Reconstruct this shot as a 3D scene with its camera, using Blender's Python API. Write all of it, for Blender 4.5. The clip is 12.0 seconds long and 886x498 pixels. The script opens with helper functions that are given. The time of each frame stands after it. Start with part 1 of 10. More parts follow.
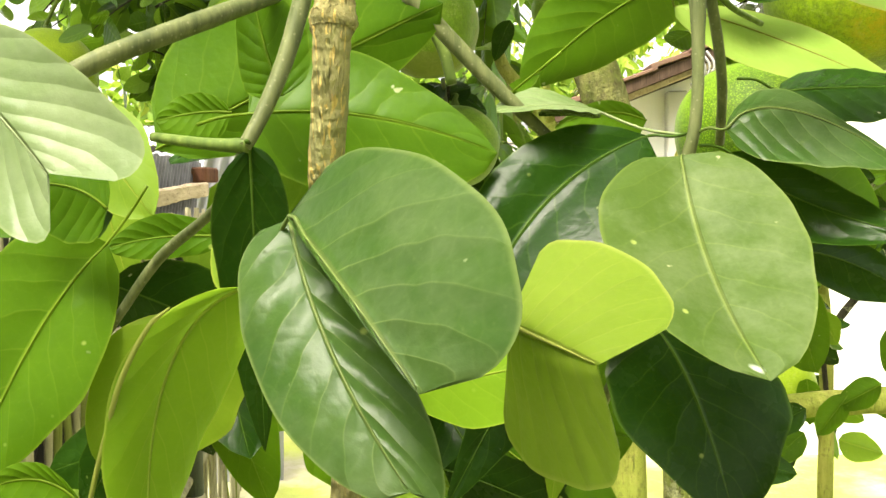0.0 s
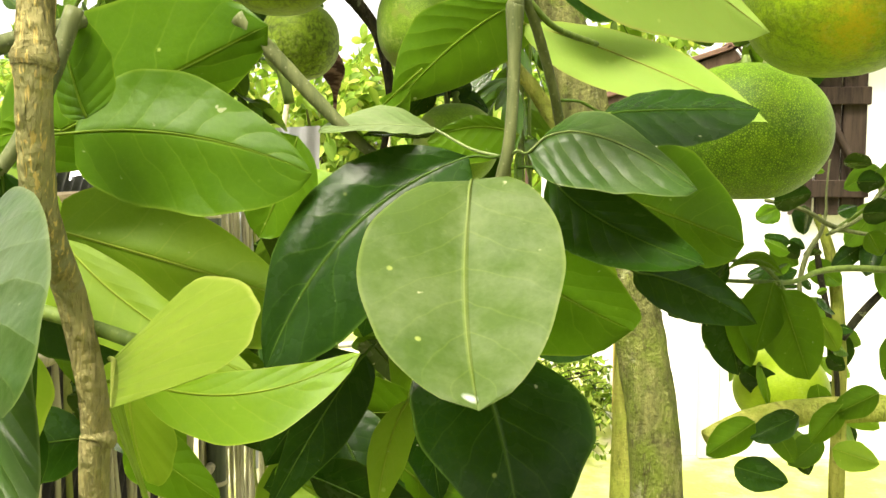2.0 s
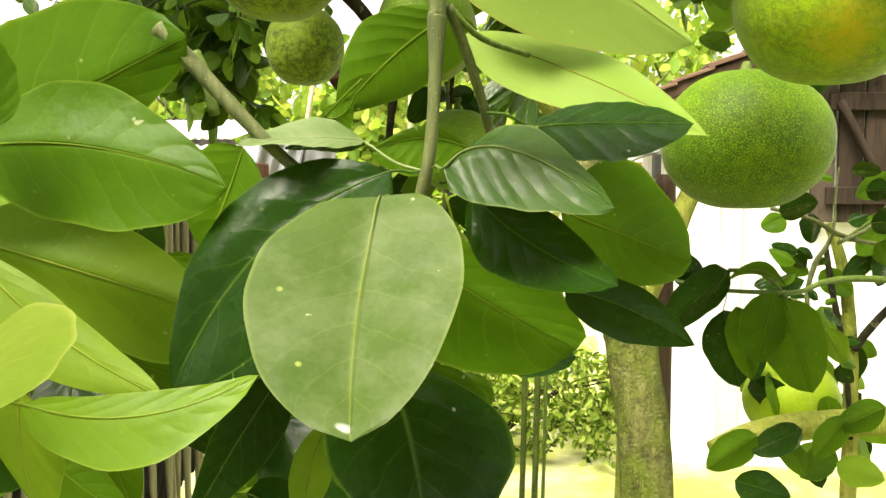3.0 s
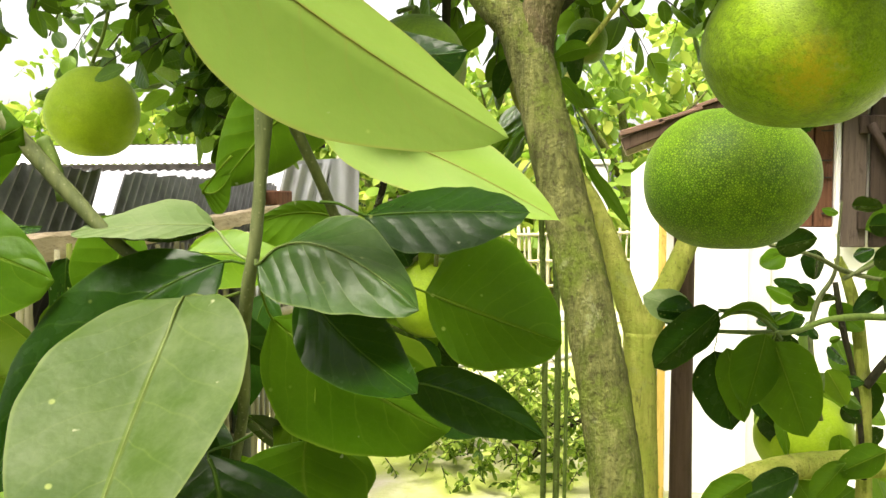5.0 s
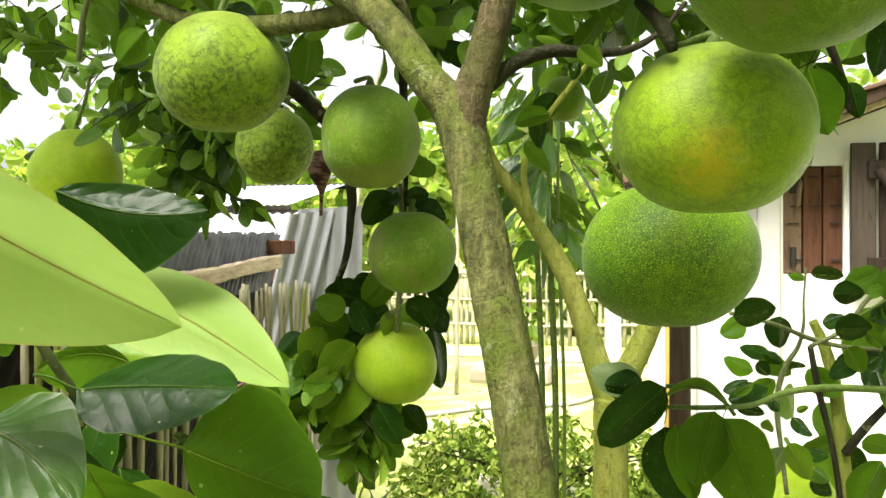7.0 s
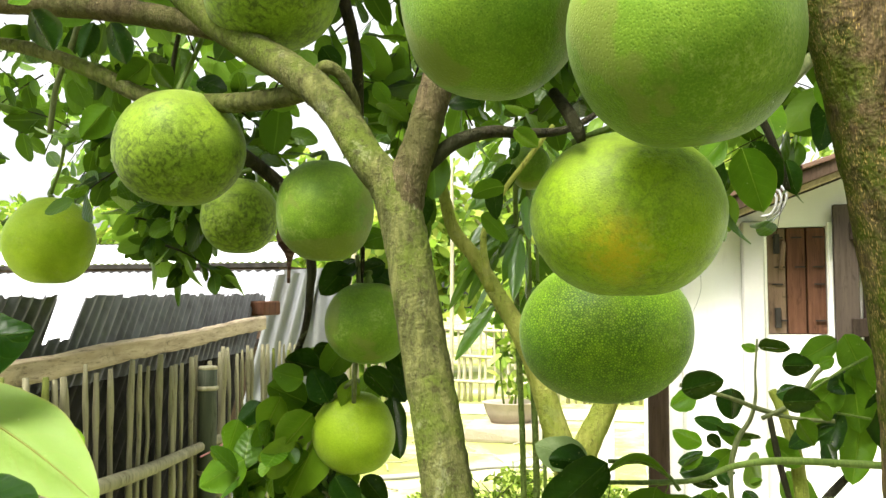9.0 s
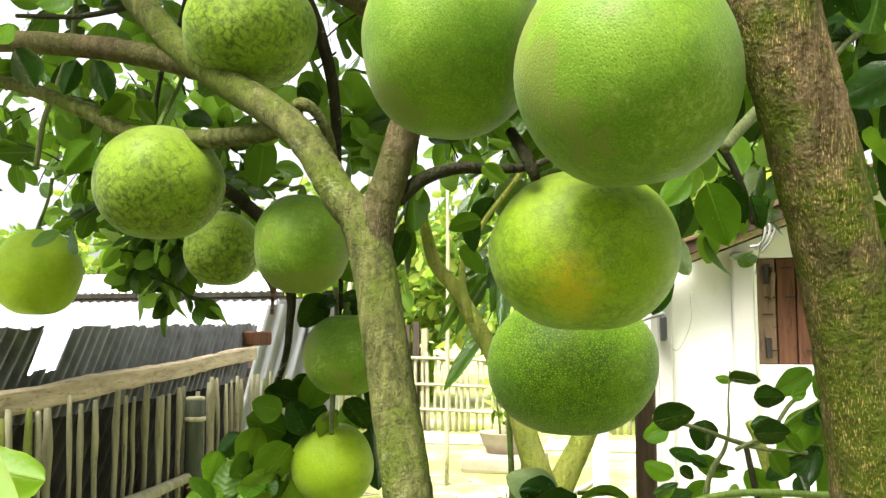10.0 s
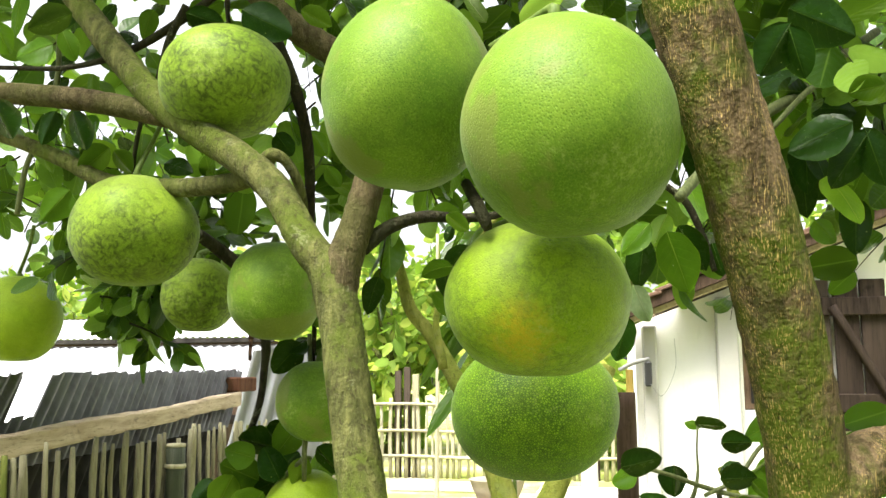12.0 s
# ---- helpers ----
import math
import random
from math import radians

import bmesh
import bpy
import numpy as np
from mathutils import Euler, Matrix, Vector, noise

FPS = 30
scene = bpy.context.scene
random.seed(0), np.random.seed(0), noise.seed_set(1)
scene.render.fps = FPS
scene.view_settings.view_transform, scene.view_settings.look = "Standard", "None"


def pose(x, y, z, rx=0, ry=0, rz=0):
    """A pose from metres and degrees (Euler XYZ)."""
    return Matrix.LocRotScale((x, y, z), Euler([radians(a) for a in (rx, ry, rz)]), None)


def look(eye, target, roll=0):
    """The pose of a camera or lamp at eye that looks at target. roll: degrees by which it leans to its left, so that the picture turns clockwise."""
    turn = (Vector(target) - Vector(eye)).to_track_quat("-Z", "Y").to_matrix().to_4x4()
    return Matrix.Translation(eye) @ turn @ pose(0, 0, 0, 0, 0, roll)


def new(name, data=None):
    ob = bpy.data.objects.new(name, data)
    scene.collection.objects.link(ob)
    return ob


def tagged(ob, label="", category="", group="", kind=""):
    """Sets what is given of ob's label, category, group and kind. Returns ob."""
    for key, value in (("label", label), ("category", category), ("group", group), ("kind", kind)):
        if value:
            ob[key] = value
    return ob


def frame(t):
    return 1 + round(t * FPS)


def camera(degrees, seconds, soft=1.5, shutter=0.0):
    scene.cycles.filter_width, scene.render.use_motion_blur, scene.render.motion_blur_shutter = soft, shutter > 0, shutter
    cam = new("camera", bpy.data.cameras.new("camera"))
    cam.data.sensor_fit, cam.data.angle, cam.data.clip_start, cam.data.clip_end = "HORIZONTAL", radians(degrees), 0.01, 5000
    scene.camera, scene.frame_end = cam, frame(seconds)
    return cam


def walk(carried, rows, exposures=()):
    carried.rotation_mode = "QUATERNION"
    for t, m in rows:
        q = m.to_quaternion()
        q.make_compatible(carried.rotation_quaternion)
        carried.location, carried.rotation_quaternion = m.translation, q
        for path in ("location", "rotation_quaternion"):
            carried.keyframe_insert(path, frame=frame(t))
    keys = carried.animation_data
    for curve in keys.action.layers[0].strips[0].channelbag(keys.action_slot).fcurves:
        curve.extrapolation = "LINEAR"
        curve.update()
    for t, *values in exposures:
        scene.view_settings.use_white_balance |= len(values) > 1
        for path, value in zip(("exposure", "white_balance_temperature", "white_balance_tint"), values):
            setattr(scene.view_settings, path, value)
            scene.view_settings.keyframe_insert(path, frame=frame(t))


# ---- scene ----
cam = camera(54.0, 12.0, 1.5, 0.0)
PATH = [
    (0, (0.1369, 0.1030, 1.2937), (0.0724, 2.0977, 1.1628), -0.73),
    (0.5, (0.1608, 0.0971, 1.3012), (0.0728, 2.0882, 1.1340), -0.74),
    (1, (0.1838, 0.1081, 1.2973), (0.0744, 2.1003, 1.1598), -0.46),
    (1.5, (0.2048, 0.1110, 1.2956), (0.0681, 2.1028, 1.1766), -0.27),
    (2, (0.2287, 0.1022, 1.3041), (0.0456, 2.0881, 1.1536), 0.01),
    (2.5, (0.2537, 0.1072, 1.3064), (0.0353, 2.0898, 1.1593), 0.29),
    (3, (0.2676, 0.1173, 1.3085), (0.0282, 2.0978, 1.1671), 0.27),
    (3.2, (0.2726, 0.1183, 1.3115), (0.0304, 2.0978, 1.1592), 0.17),
    (4.8, (0.3363, 0.1417, 1.3321), (0.0094, 2.1118, 1.2236), 0.42),
    (5, (0.3442, 0.1387, 1.3353), (0.0121, 2.1087, 1.2397), 0.02),
    (5.5, (0.3740, 0.1490, 1.3486), (0.0126, 2.1144, 1.2686), 0.00),
    (6, (0.4058, 0.1512, 1.3631), (0.0222, 2.1129, 1.2948), -0.11),
    (6.5, (0.4336, 0.1574, 1.3754), (0.0407, 2.1180, 1.3330), -0.11),
    (7, (0.4584, 0.1686, 1.3856), (0.0591, 2.1283, 1.3741), -0.22),
    (9, (0.5410, 0.1671, 1.4129), (0.1357, 2.1223, 1.5265), -0.22),
    (9.5, (0.5610, 0.1562, 1.4164), (0.1560, 2.1092, 1.5641), -0.12),
    (10, (0.5840, 0.1552, 1.4178), (0.1796, 2.1056, 1.5975), -0.22),
    (10.5, (0.6029, 0.1532, 1.4192), (0.2020, 2.1012, 1.6299), -0.21),
    (11, (0.6130, 0.1462, 1.4184), (0.2146, 2.0915, 1.6573), -0.21),
    (11.5, (0.6170, 0.1412, 1.4186), (0.2242, 2.0845, 1.6816), -0.21),
    (12, (0.6260, 0.1402, 1.4187), (0.2381, 2.0818, 1.7007), -0.30),
]
walk(cam, [(t, look(eye, target, roll)) for t, eye, target, roll in PATH], [(0.0, 2.97, 7200, 10), (3.0, 2.70, 7400, 10), (6.0, 2.47, 6800, 10), (9.0, 2.57, 6600, 9), (12.0, 2.57, 6500, 10)])

# ---------------------------------------------------------------- light
SUN_ELEV, SUN_ROT = radians(61.0), radians(205.7)
world = bpy.data.worlds.new("overcast_sky")
scene.world = world
world.use_nodes = True
wn, wl = world.node_tree.nodes, world.node_tree.links
sky = wn.new("ShaderNodeTexSky")
sky.sky_type, sky.sun_disc = "NISHITA", False
sky.sun_elevation, sky.sun_rotation = SUN_ELEV, SUN_ROT
sky.air_density, sky.dust_density, sky.ozone_density = 1.0, 6.0, 0.6
pale = wn.new("ShaderNodeHueSaturation")
pale.inputs["Saturation"].default_value = 0.12
wl.new(sky.outputs[0], pale.inputs["Color"])
wl.new(pale.outputs[0], wn["Background"].inputs["Color"])
wn["Background"].inputs["Strength"].default_value = 0.085
lamp = bpy.data.lights.new("sun", "SUN")
lamp.energy, lamp.angle, lamp.color = 1.75, radians(26), (1.0, 0.95, 0.86)
sun = new("sun", lamp)
sun.matrix_world = look((0, 0, 12), (2.885, 5.99, 0))


# ---------------------------------------------------------------- materials
class Nodes:
    """A material and short calls to add nodes to it."""

    def __init__(self, name, rough=0.5, metal=0.0, spec=0.5):
        self.mat = bpy.data.materials.new(name)
        self.mat.use_nodes = True
        self.t = self.mat.node_tree
        self.p = self.t.nodes["Principled BSDF"]
        self.p.inputs["Roughness"].default_value = rough
        self.p.inputs["Metallic"].default_value = metal
        self.p.inputs["Specular IOR Level"].default_value = spec
        self.co = self.t.nodes.new("ShaderNodeTexCoord")

    def put(self, value, socket):
        if isinstance(value, bpy.types.NodeSocket):
            self.t.links.new(value, socket)
        else:
            socket.default_value = value

    def math(self, op, a, b=0.0, c=0.0):
        n = self.t.nodes.new("ShaderNodeMath")
        n.operation = op
        for v, s in zip((a, b, c), n.inputs):
            self.put(v, s)
        return n.outputs[0]

    def coords(self, scale=(1, 1, 1), kind="Object"):
        n = self.t.nodes.new("ShaderNodeMapping")
        n.inputs["Scale"].default_value = scale
        self.t.links.new(self.co.outputs[kind], n.inputs[0])
        return n.outputs[0]

    def noise(self, scale, detail=4.0, where=None, rough=0.6, dist=0.0):
        n = self.t.nodes.new("ShaderNodeTexNoise")
        n.inputs["Scale"].default_value = scale
        n.inputs["Detail"].default_value = detail
        n.inputs["Roughness"].default_value = rough
        n.inputs["Distortion"].default_value = dist
        self.t.links.new(where or self.co.outputs["Object"], n.inputs["Vector"])
        return n.outputs["Fac"]

    def cells(self, scale, where=None, feature="F1"):
        n = self.t.nodes.new("ShaderNodeTexVoronoi")
        n.feature = feature
        n.inputs["Scale"].default_value = scale
        self.t.links.new(where or self.co.outputs["Object"], n.inputs["Vector"])
        return n.outputs["Distance"]

    def ramp(self, fac, *stops):
        n = self.t.nodes.new("ShaderNodeValToRGB")
        e = n.color_ramp.elements
        while len(e) < len(stops):
            e.new(0.5)
        for s, (at, col) in zip(e, stops):
            s.position = at
            s.color = (*col, 1) if not isinstance(col, float) else (col, col, col, 1)
        self.t.links.new(fac, n.inputs[0])
        return n.outputs[0]

    def mix(self, fac, a, b, kind="MIX"):
        n = self.t.nodes.new("ShaderNodeMix")
        n.data_type, n.blend_type = "RGBA", kind
        self.put(fac, n.inputs["Factor"])
        self.put(a if not isinstance(a, tuple) else (*a, 1), n.inputs[6])
        self.put(b if not isinstance(b, tuple) else (*b, 1), n.inputs[7])
        return n.outputs[2]

    def color(self, value):
        self.put(value if not isinstance(value, tuple) else (*value, 1), self.p.inputs["Base Color"])
        return self

    def bump(self, height, strength=0.4, distance=0.002):
        n = self.t.nodes.new("ShaderNodeBump")
        n.inputs["Strength"].default_value = strength
        n.inputs["Distance"].default_value = distance
        self.t.links.new(height, n.inputs["Height"])
        if self.p.inputs["Normal"].is_linked:
            self.t.links.new(self.p.inputs["Normal"].links[0].from_socket, n.inputs["Normal"])
        self.t.links.new(n.outputs[0], self.p.inputs["Normal"])
        return self

    def random(self):
        return self.t.nodes.new("ShaderNodeObjectInfo").outputs["Random"]

    def island(self):
        return self.t.nodes.new("ShaderNodeNewGeometry").outputs["Random Per Island"]

    def through_light(self, amount, col):
        """Lets part of the light shine through a thin sheet."""
        tr = self.t.nodes.new("ShaderNodeBsdfTranslucent")
        self.put(col if not isinstance(col, tuple) else (*col, 1), tr.inputs[0])
        mx = self.t.nodes.new("ShaderNodeMixShader")
        mx.inputs[0].default_value = amount
        self.t.links.new(self.p.outputs[0], mx.inputs[1])
        self.t.links.new(tr.outputs[0], mx.inputs[2])
        self.t.links.new(mx.outputs[0], self.t.nodes["Material Output"].inputs[0])
        return self


def leaf_material(name, a, b, vein, rough, veins=7.0, glow=0.25, vein_bump=0.5, dust=0.0, gloss=0.25, quilt=0.2, spot=False):
    """A citrus leaf: two greens, a pale midrib, faint side veins, oil dots and dust."""
    m = Nodes(name, rough, 0, gloss)
    sep = m.t.nodes.new("ShaderNodeSeparateXYZ")
    m.t.links.new(m.co.outputs["UV"], sep.inputs[0])
    u, v = sep.outputs[0], sep.outputs[1]
    across = m.math("MULTIPLY", m.math("ABSOLUTE", m.math("SUBTRACT", v, 0.5)), 2.0)
    wob = m.math("MULTIPLY", m.noise(22, 3), 0.22)
    ph = m.math("MULTIPLY", m.math("ADD", m.math("SUBTRACT", u, m.math("MULTIPLY", across, 0.26)), wob), veins)
    saw = m.math("ABSOLUTE", m.math("SUBTRACT", m.math("FRACT", ph), 0.5))
    side = m.math("MULTIPLY", m.math("SUBTRACT", 1.0, m.math("MINIMUM", m.math("MULTIPLY", saw, 22.0), 1.0)), m.math("SUBTRACT", 1.0, m.math("MULTIPLY", across, 0.75)))
    rib = m.math("SUBTRACT", 1.0, m.math("MINIMUM", m.math("MULTIPLY", across, 26.0), 1.0))
    rnd = m.random()
    tone = m.math("ADD", m.math("MULTIPLY", m.noise(28, 5), 0.75), m.math("MULTIPLY", rnd, 0.3))
    col = m.mix(m.ramp(tone, (0.3, 0.0), (0.8, 1.0)), a, b)
    col = m.mix(m.math("MULTIPLY", side, 0.24 + 0.4 * quilt), col, vein)
    col = m.mix(m.math("MULTIPLY", rib, 0.75), col, vein)
    dots = m.ramp(m.cells(420), (0.0, 1.0), (0.22, 0.0))
    col = m.mix(m.math("MULTIPLY", dots, 0.14), col, vein)
    mesh = m.cells(190, None, "DISTANCE_TO_EDGE")
    col = m.mix(m.math("MULTIPLY", m.ramp(mesh, (0.0, 1.0), (0.10, 0.0)), 0.05), col, vein)
    # a thin pale rim and a little browning along the edge
    edge = m.ramp(across, (0.955, 0.0), (0.99, 1.0))
    col = m.mix(m.math("MULTIPLY", edge, 0.55), col, vein)
    burnt = m.math("MULTIPLY", m.ramp(m.math("ADD", across, m.math("MULTIPLY", m.noise(30, 5, rough=0.7), 0.45)), (1.16, 0.0), (1.28, 1.0)), 0.35)
    col = m.mix(burnt, col, (0.20, 0.17, 0.06))
    if dust:
        col = m.mix(m.math("MULTIPLY", m.ramp(m.noise(22, 6, rough=0.7), (0.45, 0.0), (0.75, 1.0)), dust), col, (0.42, 0.45, 0.30))
    flecks = m.ramp(m.cells(75), (0.05, 1.0), (0.09, 0.0))
    col = m.mix(m.math("MULTIPLY", flecks, m.math("MULTIPLY", m.ramp(m.noise(40, 2), (0.45, 0.0), (0.55, 1.0)), 0.55)), col, (0.36, 0.42, 0.11))
    blotch = m.ramp(m.noise(16, 3, rough=0.5, dist=0.6), (0.35, 0.0), (0.75, 1.0))
    col = m.mix(m.math("MULTIPLY", blotch, 0.35), col, b)
    specks = m.ramp(m.noise(160, 2), (0.74, 0.0), (0.78, 1.0))
    col = m.mix(m.math("MULTIPLY", specks, 0.5), col, (0.42, 0.42, 0.26))
    if spot:
        du = m.math("MULTIPLY", m.math("SUBTRACT", u, 0.955), 5.0)
        dv = m.math("SUBTRACT", v, 0.42)
        far = m.math("ADD", m.math("SQRT", m.math("ADD", m.math("MULTIPLY", du, du), m.math("MULTIPLY", dv, dv))), m.math("MULTIPLY", m.noise(120, 3), 0.12))
        col = m.mix(m.ramp(far, (0.10, 0.7), (0.17, 0.0)), col, (0.5, 0.55, 0.5))
    m.color(col)
    swell = m.math("MULTIPLY", m.math("SINE", m.math("MULTIPLY", saw, 3.14159)), quilt * 0.55)
    m.bump(m.math("SUBTRACT", m.math("ADD", swell, m.math("ADD", m.math("MULTIPLY", m.noise(60, 3), 0.35), m.math("MULTIPLY", m.noise(26, 3, dist=0.4), 0.35))), m.math("MULTIPLY", rib, 0.6)), vein_bump, 0.0016)
    m.bump(m.ramp(mesh, (0.0, 0.0), (0.35, 1.0)), 0.07, 0.0007)
    m.bump(m.noise(240, 4, rough=0.7), 0.16, 0.0007)
    m.put(m.math("ADD", rough - 0.08, m.math("MULTIPLY", m.noise(50, 3), 0.2)), m.p.inputs["Roughness"])
    warm = m.mix(0.5, col, (0.36, 0.62, 0.05))
    return m.through_light(glow, warm).mat


LEAF = {
    "dark": leaf_material("leaf_dark_glossy", (0.003, 0.014, 0.001), (0.010, 0.034, 0.003), (0.050, 0.095, 0.012), 0.24, glow=0.05, vein_bump=0.5, gloss=0.07, quilt=0.28),
    "mid": leaf_material("leaf_mid_green", (0.020, 0.060, 0.0015), (0.052, 0.118, 0.004), (0.13, 0.19, 0.018), 0.36, glow=0.20, vein_bump=0.8, gloss=0.06, quilt=0.34),
    "fresh": leaf_material("leaf_fresh_green", (0.064, 0.140, 0.004), (0.118, 0.215, 0.008), (0.24, 0.30, 0.04), 0.38, glow=0.26, vein_bump=0.7, gloss=0.12, quilt=0.22),
    "under": leaf_material("leaf_underside", (0.072, 0.140, 0.005), (0.125, 0.205, 0.010), (0.22, 0.27, 0.030), 0.5, glow=0.28, vein_bump=0.5, gloss=0.14, quilt=0.25),
    "light": leaf_material("leaf_light_green", (0.145, 0.240, 0.036), (0.195, 0.290, 0.056), (0.24, 0.20, 0.05), 0.48, glow=0.3, vein_bump=0.45, gloss=0.15, quilt=0.16),
    "lime": leaf_material("leaf_lime", (0.074, 0.130, 0.009), (0.128, 0.184, 0.020), (0.25, 0.27, 0.065), 0.40, glow=0.22, vein_bump=0.7, gloss=0.10, quilt=0.22),
    "dusty": leaf_material("leaf_dusty_top", (0.016, 0.046, 0.006), (0.036, 0.076, 0.012), (0.13, 0.17, 0.048), 0.30, glow=0.06, vein_bump=0.8, dust=0.12, gloss=0.11, quilt=0.45),
    "pale": leaf_material("leaf_pale_top", (0.034, 0.066, 0.010), (0.056, 0.092, 0.017), (0.11, 0.15, 0.028), 0.42, glow=0.08, vein_bump=0.7, dust=0.18, gloss=0.09, quilt=0.2, spot=True),
    "grey": leaf_material("leaf_grey_top", (0.070, 0.115, 0.034), (0.105, 0.152, 0.055), (0.18, 0.22, 0.09), 0.38, glow=0.1, vein_bump=0.8, dust=0.3, gloss=0.22, quilt=0.3),
}


def crown_material(name, a, b, c, glow, rough=0.4, gloss=0.08):
    """Leaves of a crown: each leaf its own green, with a pale midrib and a soft sheen."""
    m = Nodes(name, rough, 0, gloss)
    sep = m.t.nodes.new("ShaderNodeSeparateXYZ")
    m.t.links.new(m.co.outputs["UV"], sep.inputs[0])
    across = m.math("MULTIPLY", m.math("ABSOLUTE", m.math("SUBTRACT", sep.outputs[1], 0.5)), 2.0)
    rib = m.math("SUBTRACT", 1.0, m.math("MINIMUM", m.math("MULTIPLY", across, 14.0), 1.0))
    ph = m.math("MULTIPLY", m.math("SUBTRACT", sep.outputs[0], m.math("MULTIPLY", across, 0.25)), 6.0)
    saw = m.math("ABSOLUTE", m.math("SUBTRACT", m.math("FRACT", ph), 0.5))
    col = m.ramp(m.island(), (0.08, a), (0.5, b), (1.0, c))
    col = m.mix(m.math("MULTIPLY", m.noise(18, 3), 0.35), col, a)
    col = m.mix(m.math("MULTIPLY", rib, 0.30), col, m.mix(0.5, c, (0.25, 0.32, 0.06)))
    m.color(col)
    m.bump(m.math("ADD", m.noise(60, 3), m.math("MULTIPLY", saw, 0.7)), 0.5, 0.003)
    return m.through_light(glow, m.mix(0.5, col, (0.26, 0.50, 0.02))).mat


# near-black to bright ramp paints in the dark gaps and the lit leaves
CROWN = crown_material("crown_leaves", (0.002, 0.009, 0.002), (0.028, 0.076, 0.009), (0.21, 0.36, 0.045), 0.30, 0.28, 0.12)
CLUSTER_LEAF = crown_material("bunch_leaves", (0.020, 0.060, 0.004), (0.075, 0.160, 0.010), (0.22, 0.33, 0.035), 0.26, 0.34, 0.12)
# lightened greens: the bright haze of the distance is put into the colour
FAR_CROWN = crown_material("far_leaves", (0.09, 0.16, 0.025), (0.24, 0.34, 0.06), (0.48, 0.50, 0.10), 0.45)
SAPLING_LEAF = crown_material("sapling_leaves", (0.005, 0.018, 0.002), (0.022, 0.065, 0.006), (0.10, 0.21, 0.015), 0.26, 0.26, 0.3)
SHRUB_LEAF = crown_material("shrub_leaves", (0.014, 0.036, 0.005), (0.20, 0.30, 0.035), (0.50, 0.56, 0.14), 0.36)


def bark_material(name, a, b, moss, crack, streak=0.0, moss_amount=0.5, grain=60, specks=0.6, lichen=0.5):
    """Bark with moss patches, grey lichen, fine lengthwise grain, dark fissures and pale cracks."""
    m = Nodes(name, 0.9, 0, 0.08)
    stretched = m.coords((1, 1, 0.16))
    g = m.noise(grain, 6, stretched, 0.7)
    col = m.mix(m.ramp(g, (0.38, 0.0), (0.62, 1.0)), a, b)
    patch = m.noise(9, 6, rough=0.72)
    col = m.mix(m.math("MULTIPLY", m.ramp(patch, (0.46, 0.0), (0.58, 1.0)), moss_amount), col, moss)
    deep = tuple(0.45 * q for q in moss)
    col = m.mix(m.math("MULTIPLY", m.ramp(m.noise(22, 6, m.coords((1, 1, 0.5)), 0.75), (0.54, 0.0), (0.64, 1.0)), moss_amount * 0.7), col, deep)
    col = m.mix(m.math("MULTIPLY", m.ramp(m.noise(17, 6, rough=0.75, dist=0.5), (0.60, 0.0), (0.64, 1.0)), lichen), col, (0.22, 0.235, 0.13))
    col = m.mix(m.math("MULTIPLY", m.ramp(m.noise(70, 4, rough=0.7), (0.56, 0.0), (0.62, 1.0)), specks), col, (0.030, 0.026, 0.012))
    fissure = m.noise(150, 5, m.coords((1, 1, 0.10)), 0.65, 0.8)
    split = m.ramp(fissure, (0.33, 1.0), (0.40, 0.0))
    col = m.mix(m.math("MULTIPLY", split, 0.55), col, (0.022, 0.018, 0.009))
    if streak:
        lines = m.ramp(m.noise(900, 3, m.coords((1, 1, 0.09)), 0.55, 0.4), (0.57, 0.0), (0.61, 1.0))
        where = m.ramp(m.noise(24, 4, m.coords((1, 1, 0.5)), 0.7), (0.44, 0.1), (0.58, 1.0))
        col = m.mix(m.math("MULTIPLY", m.math("MULTIPLY", lines, where), streak), col, crack)
    m.color(col)
    m.bump(g, 0.9, 0.006)
    m.bump(fissure, 0.8, 0.004)
    m.bump(m.noise(240, 4), 0.6, 0.002)
    m.bump(m.noise(30, 4, rough=0.7), 0.7, 0.008)
    return m.mat


BARK = bark_material("bark_mossy", (0.042, 0.046, 0.014), (0.120, 0.126, 0.040), (0.072, 0.100, 0.012), (0.24, 0.23, 0.12), 0.3, 0.85, 60, 0.55, 0.35)
BARK_NEAR = bark_material("bark_near_trunk", (0.044, 0.033, 0.014), (0.160, 0.115, 0.064), (0.066, 0.092, 0.008), (0.42, 0.30, 0.11), 0.75, 0.95, 60, 0.6, 0.12)
BARK_BROWN = bark_material("bark_brown", (0.040, 0.031, 0.015), (0.105, 0.086, 0.042), (0.055, 0.066, 0.014), (0.22, 0.18, 0.10), 0.5, 0.5, 70, 0.55, 0.2)
BARK_YOUNG = bark_material("bark_young", (0.18, 0.20, 0.035), (0.30, 0.31, 0.075), (0.17, 0.23, 0.028), (0.5, 0.45, 0.2), 0.0, 0.5, 30, 0.25, 0.2)
BARK_STICK = bark_material("bark_striped_stick", (0.15, 0.135, 0.055), (0.26, 0.235, 0.10), (0.13, 0.17, 0.06), (0.52, 0.38, 0.12), 0.9, 0.4, 60, 0.2)


